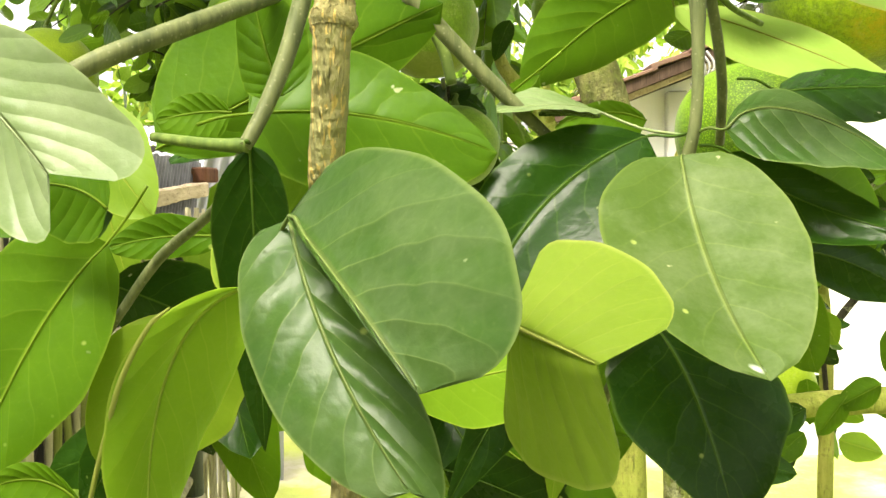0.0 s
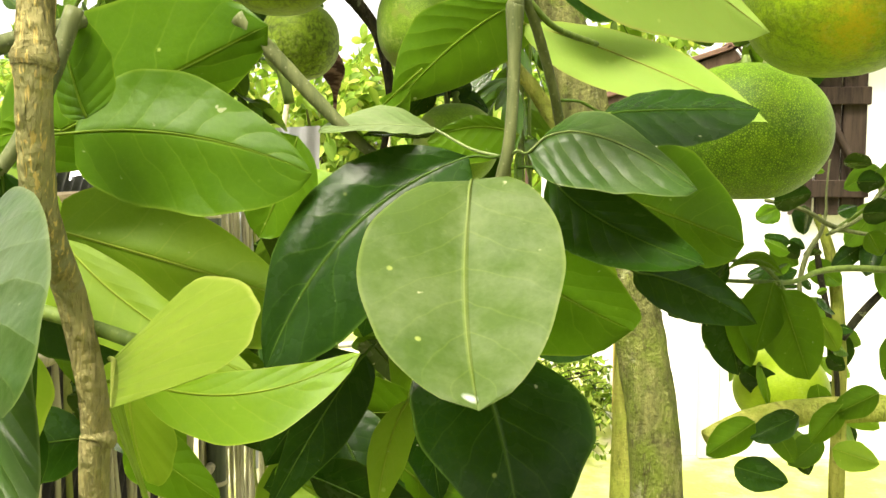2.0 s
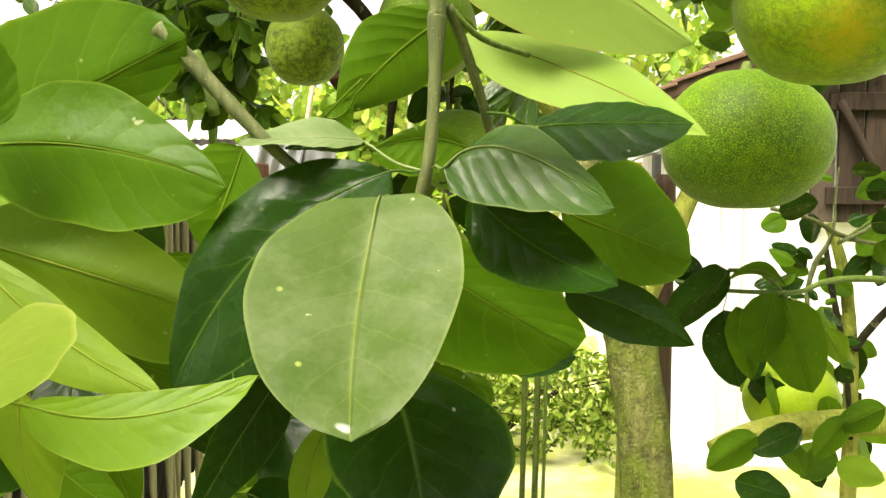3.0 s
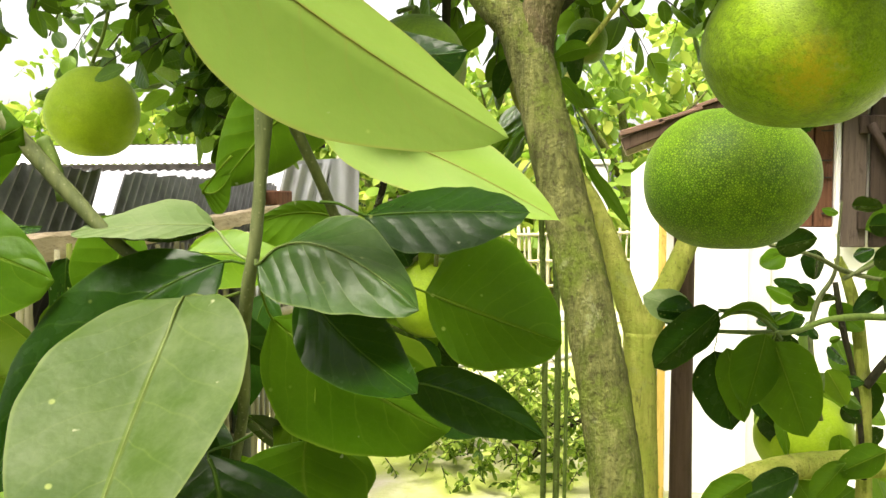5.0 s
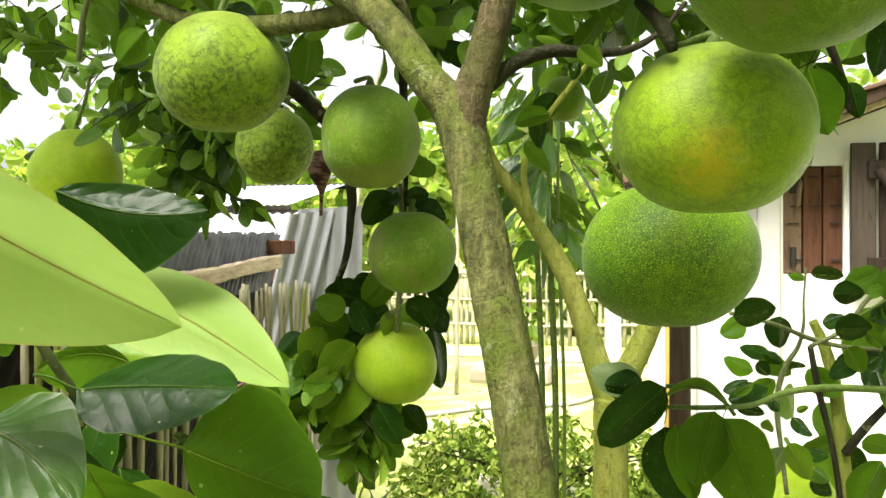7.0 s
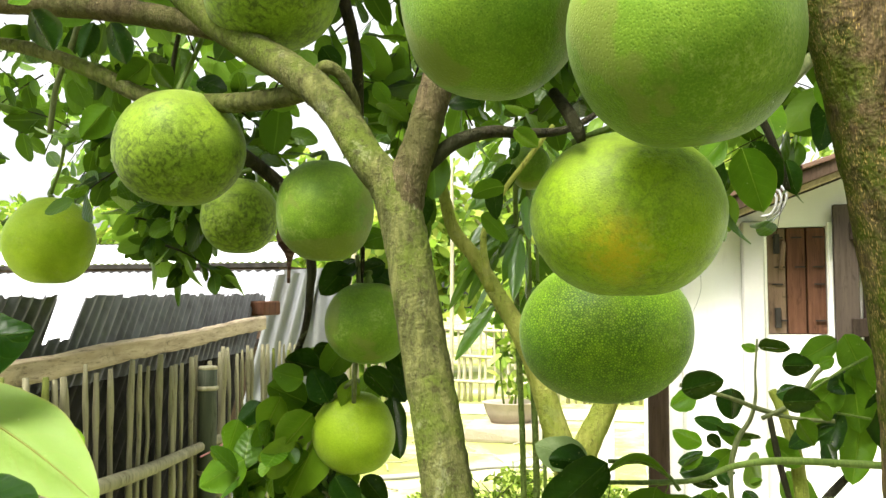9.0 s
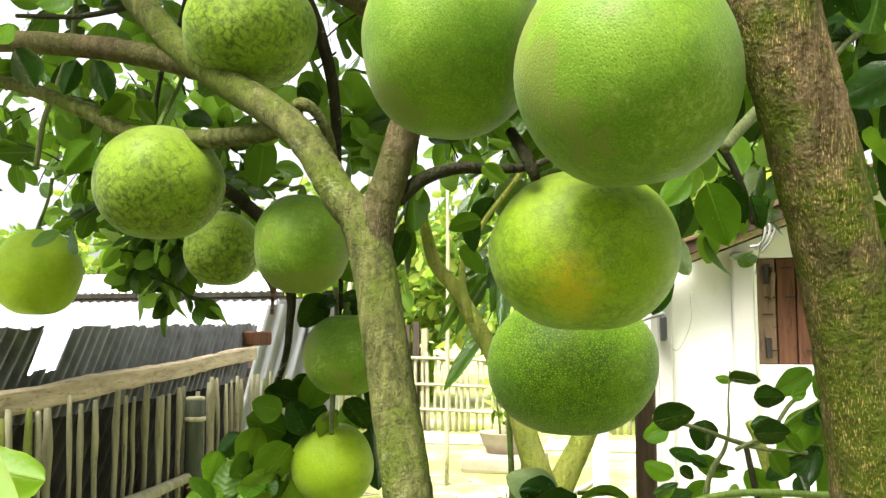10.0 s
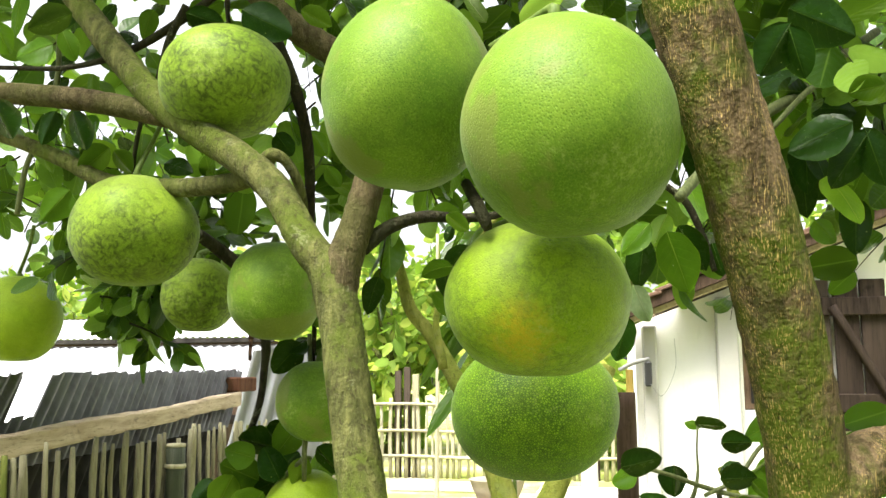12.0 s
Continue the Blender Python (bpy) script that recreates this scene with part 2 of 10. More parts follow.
def twig_material(name, a, b, dot):
    """A young twig: smooth, finely streaked lengthwise, with small pale dots."""
    m = Nodes(name, 0.55, 0, 0.15)
    g = m.noise(260, 4, m.coords((1, 1, 0.12)), 0.6)
    col = m.mix(m.ramp(g, (0.35, 0.0), (0.65, 1.0)), a, b)
    col = m.mix(m.math("MULTIPLY", m.ramp(m.noise(45, 4, rough=0.7), (0.5, 0.0), (0.7, 1.0)), 0.4), col, a)
    col = m.mix(m.math("MULTIPLY", m.ramp(m.cells(430), (0.12, 1.0), (0.22, 0.0)), 0.35), col, dot)
    return m.color(col).bump(g, 0.35, 0.0008).mat


TWIG = twig_material("twig_grey_green", (0.056, 0.072, 0.024), (0.118, 0.134, 0.052), (0.26, 0.26, 0.16))
TWIG_DARK = bark_material("twig_dark", (0.013, 0.012, 0.008), (0.034, 0.030, 0.018), (0.04, 0.05, 0.015), (0.3, 0.3, 0.2), 0.0, 0.3, 90)
TWIG_GREEN = twig_material("twig_green", (0.060, 0.100, 0.018), (0.115, 0.165, 0.034), (0.22, 0.26, 0.10))
BAMBOO_FRESH = bark_material("bamboo_fresh", (0.055, 0.085, 0.018), (0.12, 0.16, 0.04), (0.08, 0.13, 0.025), (0.3, 0.3, 0.1), 0.0, 0.3, 30)


def rind_material(name, low, high, pore=0.3, net=0.2, patchy=0.35, mottle=0.0):
    """Pomelo rind: yellow-green with pitted oil pores, dark scuffs, dull rubbed patches and, if mottled, pale dots in a dark mesh."""
    m = Nodes(name, 0.48, 0, 0.13)
    rnd = m.random()
    shift = m.t.nodes.new("ShaderNodeVectorMath")
    m.t.links.new(m.co.outputs["Object"], shift.inputs[0])
    m.t.links.new(m.math("MULTIPLY", rnd, 7.0), shift.inputs[1])
    at = shift.outputs[0]
    col = m.mix(m.ramp(m.math("ADD", m.noise(12, 5, at, 0.65), m.math("MULTIPLY", rnd, 0.12)), (0.34, 0.0), (0.72, 1.0)), low, high)
    # pitted pores, some of them darker, denser in places
    pores = m.cells(400, at)
    patch = m.ramp(m.noise(11, 5, at, 0.7), (0.40, 0.0), (0.64, 1.0))
    pits = m.ramp(pores, (0.10, 1.0), (0.42, 0.0))
    col = m.mix(m.math("MULTIPLY", pits, m.math("ADD", 0.18 * pore, m.math("MULTIPLY", patch, 0.8 * pore))), col, (0.030, 0.075, 0.003))
    grit = m.ramp(m.noise(150, 4, at, 0.75), (0.40, 0.25), (0.60, 1.0))
    if mottle:
        mesh = m.ramp(m.cells(330, at, "DISTANCE_TO_EDGE"), (0.08, 1.0), (0.32, 0.0))
        area = m.ramp(m.noise(10, 5, at, 0.7), (0.32, 0.45), (0.56, 1.0))
        col = m.mix(m.math("MULTIPLY", m.math("MULTIPLY", mesh, area), mottle), col, (0.022, 0.070, 0.002))
        dull = m.ramp(m.noise(17, 5, at, 0.7), (0.57, 0.0), (0.66, 1.0))
        col = m.mix(m.math("MULTIPLY", dull, 0.4 * mottle), col, (0.040, 0.085, 0.008))
    fine = m.noise(520, 3, at, 0.65)
    col = m.mix(m.math("MULTIPLY", m.ramp(fine, (0.40, 1.0), (0.56, 0.0)), 0.22), col, (0.035, 0.085, 0.003))
    col = m.mix(m.math("MULTIPLY", m.ramp(fine, (0.52, 0.0), (0.68, 1.0)), 0.22), col, (0.30, 0.40, 0.06))
    # dark scuffs that run together in blotches and broken lines
    warp = m.t.nodes.new("ShaderNodeVectorMath")
    warp.operation = "ADD"
    m.t.links.new(at, warp.inputs[0])
    wn_ = m.t.nodes.new("ShaderNodeTexNoise")
    wn_.inputs["Scale"].default_value = 40
    m.t.links.new(at, wn_.inputs["Vector"])
    half = m.t.nodes.new("ShaderNodeVectorMath")
    half.operation = "SCALE"
    half.inputs["Scale"].default_value = 0.045
    m.t.links.new(wn_.outputs["Color"], half.inputs[0])
    m.t.links.new(half.outputs[0], warp.inputs[1])
    lines = m.ramp(m.cells(62, warp.outputs[0], "DISTANCE_TO_EDGE"), (0.03, 1.0), (0.30, 0.0))
    zone = m.ramp(m.noise(9, 5, at, 0.75), (0.40, 0.0), (0.54, 1.0))
    broken = m.ramp(m.noise(75, 5, at, 0.75), (0.36, 0.0), (0.54, 1.0))
    col = m.mix(m.math("MULTIPLY", m.math("MULTIPLY", lines, broken), m.math("MULTIPLY", zone, net)), col, (0.034, 0.054, 0.008))
    smear = m.ramp(m.noise(20, 8, at, 0.8, 0.3), (0.53, 0.0), (0.62, 1.0))
    col = m.mix(m.math("MULTIPLY", m.math("MULTIPLY", smear, grit), 0.12 + 0.42 * net), col, (0.055, 0.082, 0.010))
    # pale scaly bloom and dull olive rubbed patches
    scale = m.math("MULTIPLY", m.ramp(m.noise(15, 6, at, 0.7), (0.55, 0.0), (0.63, 1.0)), m.ramp(m.noise(190, 3, at, 0.7), (0.45, 0.0), (0.6, 1.0)))
    col = m.mix(m.math("MULTIPLY", scale, 0.35), col, (0.30, 0.36, 0.10))
    stain = m.ramp(m.noise(8.5, 5, at, 0.55), (0.545, 0.0), (0.575, 1.0))
    col = m.mix(m.math("MULTIPLY", stain, patchy), col, (0.128, 0.158, 0.028))
    dots = m.ramp(m.cells(58, at), (0.0, 1.0), (0.07, 0.0))
    col = m.mix(m.math("MULTIPLY", dots, 0.7), col, (0.05, 0.05, 0.015))
    m.color(col)
    m.bump(m.ramp(pores, (0.0, 0.0), (0.5, 1.0)), 0.30, 0.0010)
    m.bump(m.noise(130, 3, at, 0.6), 0.14, 0.0012)
    m.bump(m.noise(16, 3, at), 0.22, 0.006)
    m.put(m.math("ADD", 0.40, m.math("MULTIPLY", m.noise(60, 3), 0.22)), m.p.inputs["Roughness"])
    m.p.inputs["Sheen Weight"].default_value = 0.07
    m.p.inputs["Sheen Roughness"].default_value = 0.45
    m.p.inputs["Sheen Tint"].default_value = (0.85, 1.0, 0.75, 1)
    return m


RIND = rind_material("pomelo_rind", (0.082, 0.166, 0.009), (0.136, 0.230, 0.016), 0.6, 0.25, 0.7).mat
RIND_NET = rind_material("pomelo_rind_netted", (0.108, 0.190, 0.011), (0.198, 0.296, 0.021), 0.5, 0.82, 0.3).mat
RIND_PALE = rind_material("pomelo_rind_pale", (0.195, 0.315, 0.008), (0.285, 0.405, 0.018), 0.22, 0.08, 0.1).mat
RIND_DEEP = rind_material("pomelo_rind_deep", (0.128, 0.255, 0.006), (0.212, 0.350, 0.012), 0.4, 0.3, 0.1, 0.85).mat
_ripe = rind_material("pomelo_rind_ripe", (0.148, 0.258, 0.005), (0.230, 0.350, 0.011), 0.5, 0.4, 0.3)
_base = _ripe.p.inputs["Base Color"].links[0].from_socket
_spot = _ripe.t.nodes.new("ShaderNodeVectorMath")
_spot.operation = "DISTANCE"
_ripe.t.links.new(_ripe.co.outputs["Object"], _spot.inputs[0])
_spot.inputs[1].default_value = (-0.012, -0.083, -0.040)
_near = _ripe.ramp(_ripe.math("ADD", _spot.outputs["Value"], _ripe.math("MULTIPLY", _ripe.noise(36, 6, rough=0.75), 0.085)), (0.056, 0.75), (0.088, 0.0))
_ripe.color(_ripe.mix(_ripe.math("MULTIPLY", _near, _ripe.ramp(_ripe.noise(70, 6, rough=0.75), (0.40, 0.15), (0.58, 1.0))), _base, (0.38, 0.29, 0.010)))
RIND_RIPE = _ripe.mat

m = Nodes("ground", 0.95, 0, 0.2)
col = m.mix(m.ramp(m.noise(1.1, 6, rough=0.65), (0.36, 0.0), (0.54, 1.0)), (0.46, 0.43, 0.33), (0.30, 0.36, 0.06))
col = m.mix(m.math("MULTIPLY", m.ramp(m.noise(9, 6, rough=0.7), (0.5, 0.0), (0.7, 1.0)), 0.5), col, (0.20, 0.24, 0.055))
col = m.mix(m.math("MULTIPLY", m.noise(60, 4), 0.3), col, (0.30, 0.26, 0.20))
GROUND = m.color(col).bump(m.noise(30, 6), 0.5, 0.02).mat

m = Nodes("whitewash", 0.9, 0, 0.2)
col = m.mix(m.ramp(m.noise(2.5, 5), (0.35, 0.0), (0.75, 1.0)), (0.88, 0.87, 0.85), (0.80, 0.79, 0.76))
col = m.mix(m.math("MULTIPLY", m.ramp(m.noise(14, 6, m.coords((1, 1, 0.3)), 0.7), (0.56, 0.0), (0.75, 1.0)), 0.3), col, (0.52, 0.50, 0.45))
WHITEWASH = m.color(col).bump(m.noise(40, 5), 0.25, 0.004).mat

m = Nodes("grey_plaster", 0.9, 0, 0.2)
GREY_PLASTER = m.color(m.mix(m.noise(7, 5), (0.40, 0.39, 0.36), (0.52, 0.51, 0.48))).bump(m.noise(60, 4), 0.3, 0.003).mat


def wood_material(name, a, b, rough=0.75, axis=(1, 1, 0.06), scale=38):
    m = Nodes(name, rough, 0, 0.1)
    g = m.noise(scale, 6, m.coords(axis), 0.65, 0.4)
    col = m.mix(m.ramp(g, (0.3, 0.0), (0.7, 1.0)), a, b)
    col = m.mix(m.math("MULTIPLY", m.random(), 0.35), col, a)
    col = m.mix(m.math("MULTIPLY", m.ramp(m.noise(6, 4), (0.5, 0.0), (0.75, 1.0)), 0.3), col, tuple(0.5 * (p + q) for p, q in zip(a, b)))
    dark = tuple(0.22 * q for q in a)
    fibre = m.noise(scale * 4, 5, m.coords(axis), 0.7, 0.6)
    col = m.mix(m.math("MULTIPLY", m.ramp(fibre, (0.34, 1.0), (0.44, 0.0)), 0.6), col, dark)
    blot = m.ramp(m.noise(19, 6, m.coords(tuple(0.35 + 0.65 * q for q in axis)), 0.75, 0.6), (0.58, 0.0), (0.68, 1.0))
    col = m.mix(m.math("MULTIPLY", blot, 0.55), col, dark)
    return m.color(col).bump(g, 0.5, 0.003).bump(fibre, 0.4, 0.0015).mat


WOOD_RED = wood_material("shutter_wood_red", (0.075, 0.034, 0.020), (0.175, 0.083, 0.048))
WOOD_GREY = wood_material("shutter_wood_grey", (0.042, 0.032, 0.025), (0.09, 0.070, 0.054))
WOOD_BEIGE = wood_material("shutter_wood_beige", (0.14, 0.092, 0.060), (0.26, 0.180, 0.122))
WOOD_RAIL = wood_material("rail_wood", (0.32, 0.25, 0.17), (0.66, 0.55, 0.41), 0.85, (1, 0.10, 1), 34)
WOOD_YELLOW = wood_material("board_wood_yellow", (0.38, 0.26, 0.06), (0.55, 0.40, 0.12))
# near-black wood: the dark of an open window recess put into the colour
WOOD_RECESS = wood_material("shaded_recess_wood", (0.016, 0.011, 0.008), (0.050, 0.036, 0.026))
WOOD_POST = wood_material("post_wood", (0.038, 0.024, 0.016), (0.09, 0.060, 0.042))
BAMBOO_DRY = wood_material("bamboo_dry", (0.17, 0.16, 0.095), (0.40, 0.375, 0.25), 0.7)
STICK_MOSSY = wood_material("stick_mossy", (0.095, 0.115, 0.022), (0.20, 0.225, 0.06), 0.75)
STRING_PINK = Nodes("pink_string", 0.7).color((0.42, 0.17, 0.17)).mat
BAMBOO_PALE = wood_material("bamboo_pale", (0.26, 0.24, 0.15), (0.46, 0.43, 0.30), 0.65)
BAMBOO_POST = wood_material("bamboo_post", (0.035, 0.045, 0.028), (0.09, 0.10, 0.065), 0.5)
IRON = Nodes("dark_iron", 0.6, 0.8).color((0.05, 0.045, 0.04)).mat
DARK = Nodes("dark_inside", 0.9).color((0.02, 0.018, 0.015)).mat

m = Nodes("tin_sheet", 0.45, 0.5)
col = m.mix(m.ramp(m.noise(6, 5, m.coords((1, 1, 0.3)), 0.7), (0.4, 0.0), (0.7, 1.0)), (0.26, 0.27, 0.29), (0.17, 0.17, 0.17))
TIN = m.color(col).bump(m.noise(50, 3), 0.1, 0.001).mat
m = Nodes("tin_sheet_dull", 0.42, 0.6, 0.3)
col = m.mix(m.ramp(m.noise(8, 5, m.coords((1, 1, 0.3)), 0.7), (0.4, 0.0), (0.7, 1.0)), (0.17, 0.172, 0.17), (0.055, 0.054, 0.05))
TIN_DULL = m.color(col).bump(m.noise(50, 3), 0.1, 0.001).mat
# near-black tin: the shade behind the fence sticks is put into its colour
m = Nodes("tin_sheet_shaded", 0.6, 0.0, 0.05)
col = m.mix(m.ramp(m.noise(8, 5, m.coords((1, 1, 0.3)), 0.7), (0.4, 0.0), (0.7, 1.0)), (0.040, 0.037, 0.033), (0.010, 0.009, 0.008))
TIN_SHADED = m.color(col).bump(m.noise(50, 3), 0.1, 0.001).mat
m = Nodes("roof_tin_bright", 0.4, 0.3)
TIN_ROOF = m.color(m.mix(m.noise(5, 4), (0.72, 0.74, 0.78), (0.60, 0.62, 0.66))).mat
m = Nodes("roof_tile", 0.85)
ROOF_TILE = m.color(m.mix(m.noise(20, 5), (0.15, 0.075, 0.045), (0.085, 0.055, 0.038))).bump(m.noise(60, 4), 0.4, 0.003).mat
m = Nodes("concrete", 0.9)
CONCRETE = m.color(m.mix(m.noise(9, 6), (0.50, 0.48, 0.43), (0.34, 0.33, 0.27))).bump(m.noise(40, 5), 0.4, 0.004).mat
m = Nodes("stone_brown", 0.9)
STONE = m.color(m.mix(m.noise(12, 6), (0.36, 0.30, 0.24), (0.22, 0.20, 0.14))).bump(m.noise(25, 5), 0.6, 0.01).mat
m = Nodes("wrapped_cloth", 0.85, 0, 0.1)
CLOTH_WRAP = m.color(m.mix(m.ramp(m.noise(90, 3, m.coords((0.3, 0.3, 1))), (0.42, 0.0), (0.58, 1.0)), (0.035, 0.018, 0.012), (0.15, 0.09, 0.065))).bump(m.noise(90, 3, m.coords((0.3, 0.3, 1))), 0.8, 0.003).mat
PLASTIC_WHITE = Nodes("white_plastic", 0.5).color((0.24, 0.24, 0.23)).mat
PLASTIC_BLACK = Nodes("black_plastic", 0.4).color((0.02, 0.02, 0.02)).mat
HOSE = Nodes("grey_hose", 0.5, 0, 0.2).color((0.30, 0.30, 0.29)).mat


# ---------------------------------------------------------------- builders
def thing(name, at, label, category, group="", kind=""):
    ob = new(name)
    ob.empty_display_size = 0.05
    ob.location = at
    return tagged(ob, label, category, group, kind)


def link(name, verts, faces, mat, parent=None, label="", uvs=None, smooth=True):
    """One mesh object with its vertices given in the world; a child of parent if there is one."""
    me = bpy.data.meshes.new(name)
    me.from_pydata([tuple(v) for v in verts], [], faces)
    me.materials.append(mat)
    if smooth:
        me.polygons.foreach_set("use_smooth", [True] * len(me.polygons))
    if uvs is not None:
        layer = me.uv_layers.new(name="UVMap")
        idx = np.empty(len(me.loops), dtype=np.int32)
        me.loops.foreach_get("vertex_index", idx)
        layer.data.foreach_set("uv", np.asarray(uvs, dtype=np.float32)[idx].ravel())
    ob = new(name, me)
    if parent:
        ob.parent = parent
        ob.matrix_parent_inverse = Matrix.Translation(-parent.location)
    if label:
        ob["label"] = label
    return ob


def smooth_path(pts, per=6):
    """A Catmull-Rom line through pts (points with any number of coordinates)."""
    p = np.array(pts, dtype=float)
    if len(p) < 3:
        return np.linspace(p[0], p[-1], per + 1)
    q = np.vstack([2 * p[0] - p[1], p, 2 * p[-1] - p[-2]])
    out = []
    for i in range(1, len(q) - 2):
        a, b, c, d = q[i - 1:i + 3]
        for t in np.arange(per) / per:
            out.append(0.5 * (2 * b + (c - a) * t + (2 * a - 5 * b + 4 * c - d) * t ** 2 + (3 * b - a - 3 * c + d) * t ** 3))
    return np.array(out + [p[-1]])


def tube_data(pts, n=8, per=6, knobs=0.0, seed=1):
    """Vertices and faces of a round rod through rows of x, y, z, radius."""
    rng = np.random.default_rng(seed)
    line = smooth_path(pts, per)
    faces = []
    tang = np.gradient(line[:, :3], axis=0)
    tang /= np.linalg.norm(tang, axis=1)[:, None] + 1e-9
    a = np.cross(tang, np.array([0.31, 0.95, 0.12]))
    a /= np.linalg.norm(a, axis=1)[:, None] + 1e-9
    b = np.cross(tang, a)
    w = 2 * math.pi * np.arange(n) / n
    r = line[:, 3:4] * (1 + knobs * (rng.random((len(line), n)) - 0.5))
    ring = a[:, None, :] * np.cos(w)[None, :, None] + b[:, None, :] * np.sin(w)[None, :, None]
    verts = list((line[:, None, :3] + r[:, :, None] * ring).reshape(-1, 3))
    m = len(line)
    for i in range(m - 1):
        for k in range(n):
            k2 = (k + 1) % n
            faces.append((i * n + k, i * n + k2, (i + 1) * n + k2, (i + 1) * n + k))
    faces.append(tuple(range(n - 1, -1, -1)))
    faces.append(tuple((m - 1) * n + k for k in range(n)))
    return verts, faces


def rod(name, pts, mat, parent=None, n=8, per=6, knobs=0.0, label="", seed=1):
    v, f = tube_data(pts, n, per, knobs, seed)
    return link(name, v, f, mat, parent, label)


def box_data(lo, hi, bevel=0.0):
    """An upright box with its edges cut by bevel."""
    bm = bmesh.new()
    bmesh.ops.create_cube(bm, size=1)
    lo, hi = Vector(lo), Vector(hi)
    for v in bm.verts:
        v.co = Vector([(lo[i] + hi[i]) / 2 + v.co[i] * (hi[i] - lo[i]) for i in range(3)])
    if bevel:
        bmesh.ops.bevel(bm, geom=bm.edges[:], offset=bevel, segments=1, affect="EDGES")
    bm.verts.index_update()
    vs, fs = [tuple(v.co) for v in bm.verts], [tuple(v.index for v in f.verts) for f in bm.faces]
    bm.free()
    return vs, fs


def box(name, lo, hi, mat, parent=None, bevel=0.004, label="", turn=None):
    v, f = box_data(lo, hi, bevel)
    if turn is not None:
        v = [turn @ Vector(p) for p in v]
    return link(name, v, f, mat, parent, label, smooth=False)


def leaf_data(base, mid, tip, left, right, nu=20, nv=5, blunt=0.62, belly=0.85, wave=0.04, cup=0.16, seed=0, stalk=None, fan=0.0, ripple=0.022, fan_left=None, fold=0.14, spread=(0, 0, 0), spread_right=(0, 0, 0)):
    """A leaf blade: a curved midrib from base to tip, and two halves that spread to left and right of its middle."""
    rng = np.random.default_rng(seed)
    base, mid, tip, left, right = (np.array(p, dtype=float) for p in (base, mid, tip, left, right))
    ctrl = 2 * mid - 0.5 * (base + tip)
    spread, spread_right = np.array(spread, dtype=float), np.array(spread_right, dtype=float)
    L, R = left - mid, right - mid
    up = np.cross(tip - base, R - L)
    up /= np.linalg.norm(up) + 1e-9
    span = 0.5 * (np.linalg.norm(L) + np.linalg.norm(R))
    ph = rng.random(4) * 6.28
    verts, uvs, faces = [], [], []
    for i in range(nu + 1):
        u = i / nu
        c = (1 - u) ** 2 * base + 2 * u * (1 - u) * ctrl + u * u * tip
        w = max(math.sin(math.pi * min(u ** belly, 1.0)), 0.0) ** blunt
        for j in range(-nv, nv + 1):
            s = j / nv
            side = R if s > 0 else L
            edge = 1 + wave * math.sin(9 * u + ph[0 if s > 0 else 1]) + 0.4 * wave * math.sin(23 * u + ph[2])
            p = c + abs(s) * w * (edge * side + (fan if s > 0 or fan_left is None else fan_left) * (u - 0.5) * (tip - base) + (u - 0.5) * (spread_right if s > 0 else spread))
            p = p + up * span * (fold * abs(s) * w * (1.0 if s > 0 else 0.75) + cup * (abs(s) - abs(s) ** 2.4) * w + ripple * math.sin(31 * u - 8 * abs(s) + ph[1] * s) * (abs(s) - 0.55 * s * s) * w + 0.8 * wave * s * s * math.sin(8 * u + ph[3] + 2 * s))
            verts.append(p)
            uvs.append((u, 0.5 + 0.5 * s))
    k = 2 * nv + 1
    for i in range(nu):
        for j in range(k - 1):
            a = i * k + j
            faces.append((a, a + 1, a + k + 1, a + k))
    # raised midrib on both sides, running back into the stalk
    r0 = max(0.0005, 0.015 * span)
    pts = [(*((1 - u) ** 2 * base + 2 * u * (1 - u) * ctrl + u * u * tip), r0 * (1.15 - 0.95 * u)) for u in np.linspace(0, 0.97, 7)]
    if stalk is not None:
        s0 = np.array(stalk, dtype=float)
        pts = [(*s0, r0 * 1.35), (*(0.55 * s0 + 0.45 * base - up * 0.002), r0 * 1.2)] + pts
    tv, tf = tube_data(pts, 6, 3)
    off = len(verts)
    verts += tv
    uvs += [(0.5, 0.5)] * len(tv)
    faces += [tuple(off + q for q in f) for f in tf]
    return verts, faces, uvs


LEAF_SEED = [0]


def leaf(parent, kind, base, mid, tip, left, right, stalk=None, **shape):
    LEAF_SEED[0] += 1
    v, f, uv = leaf_data(base, mid, tip, left, right, seed=LEAF_SEED[0], stalk=stalk, **shape)
    return link("leaf", v, f, LEAF[kind], parent, uvs=uv)


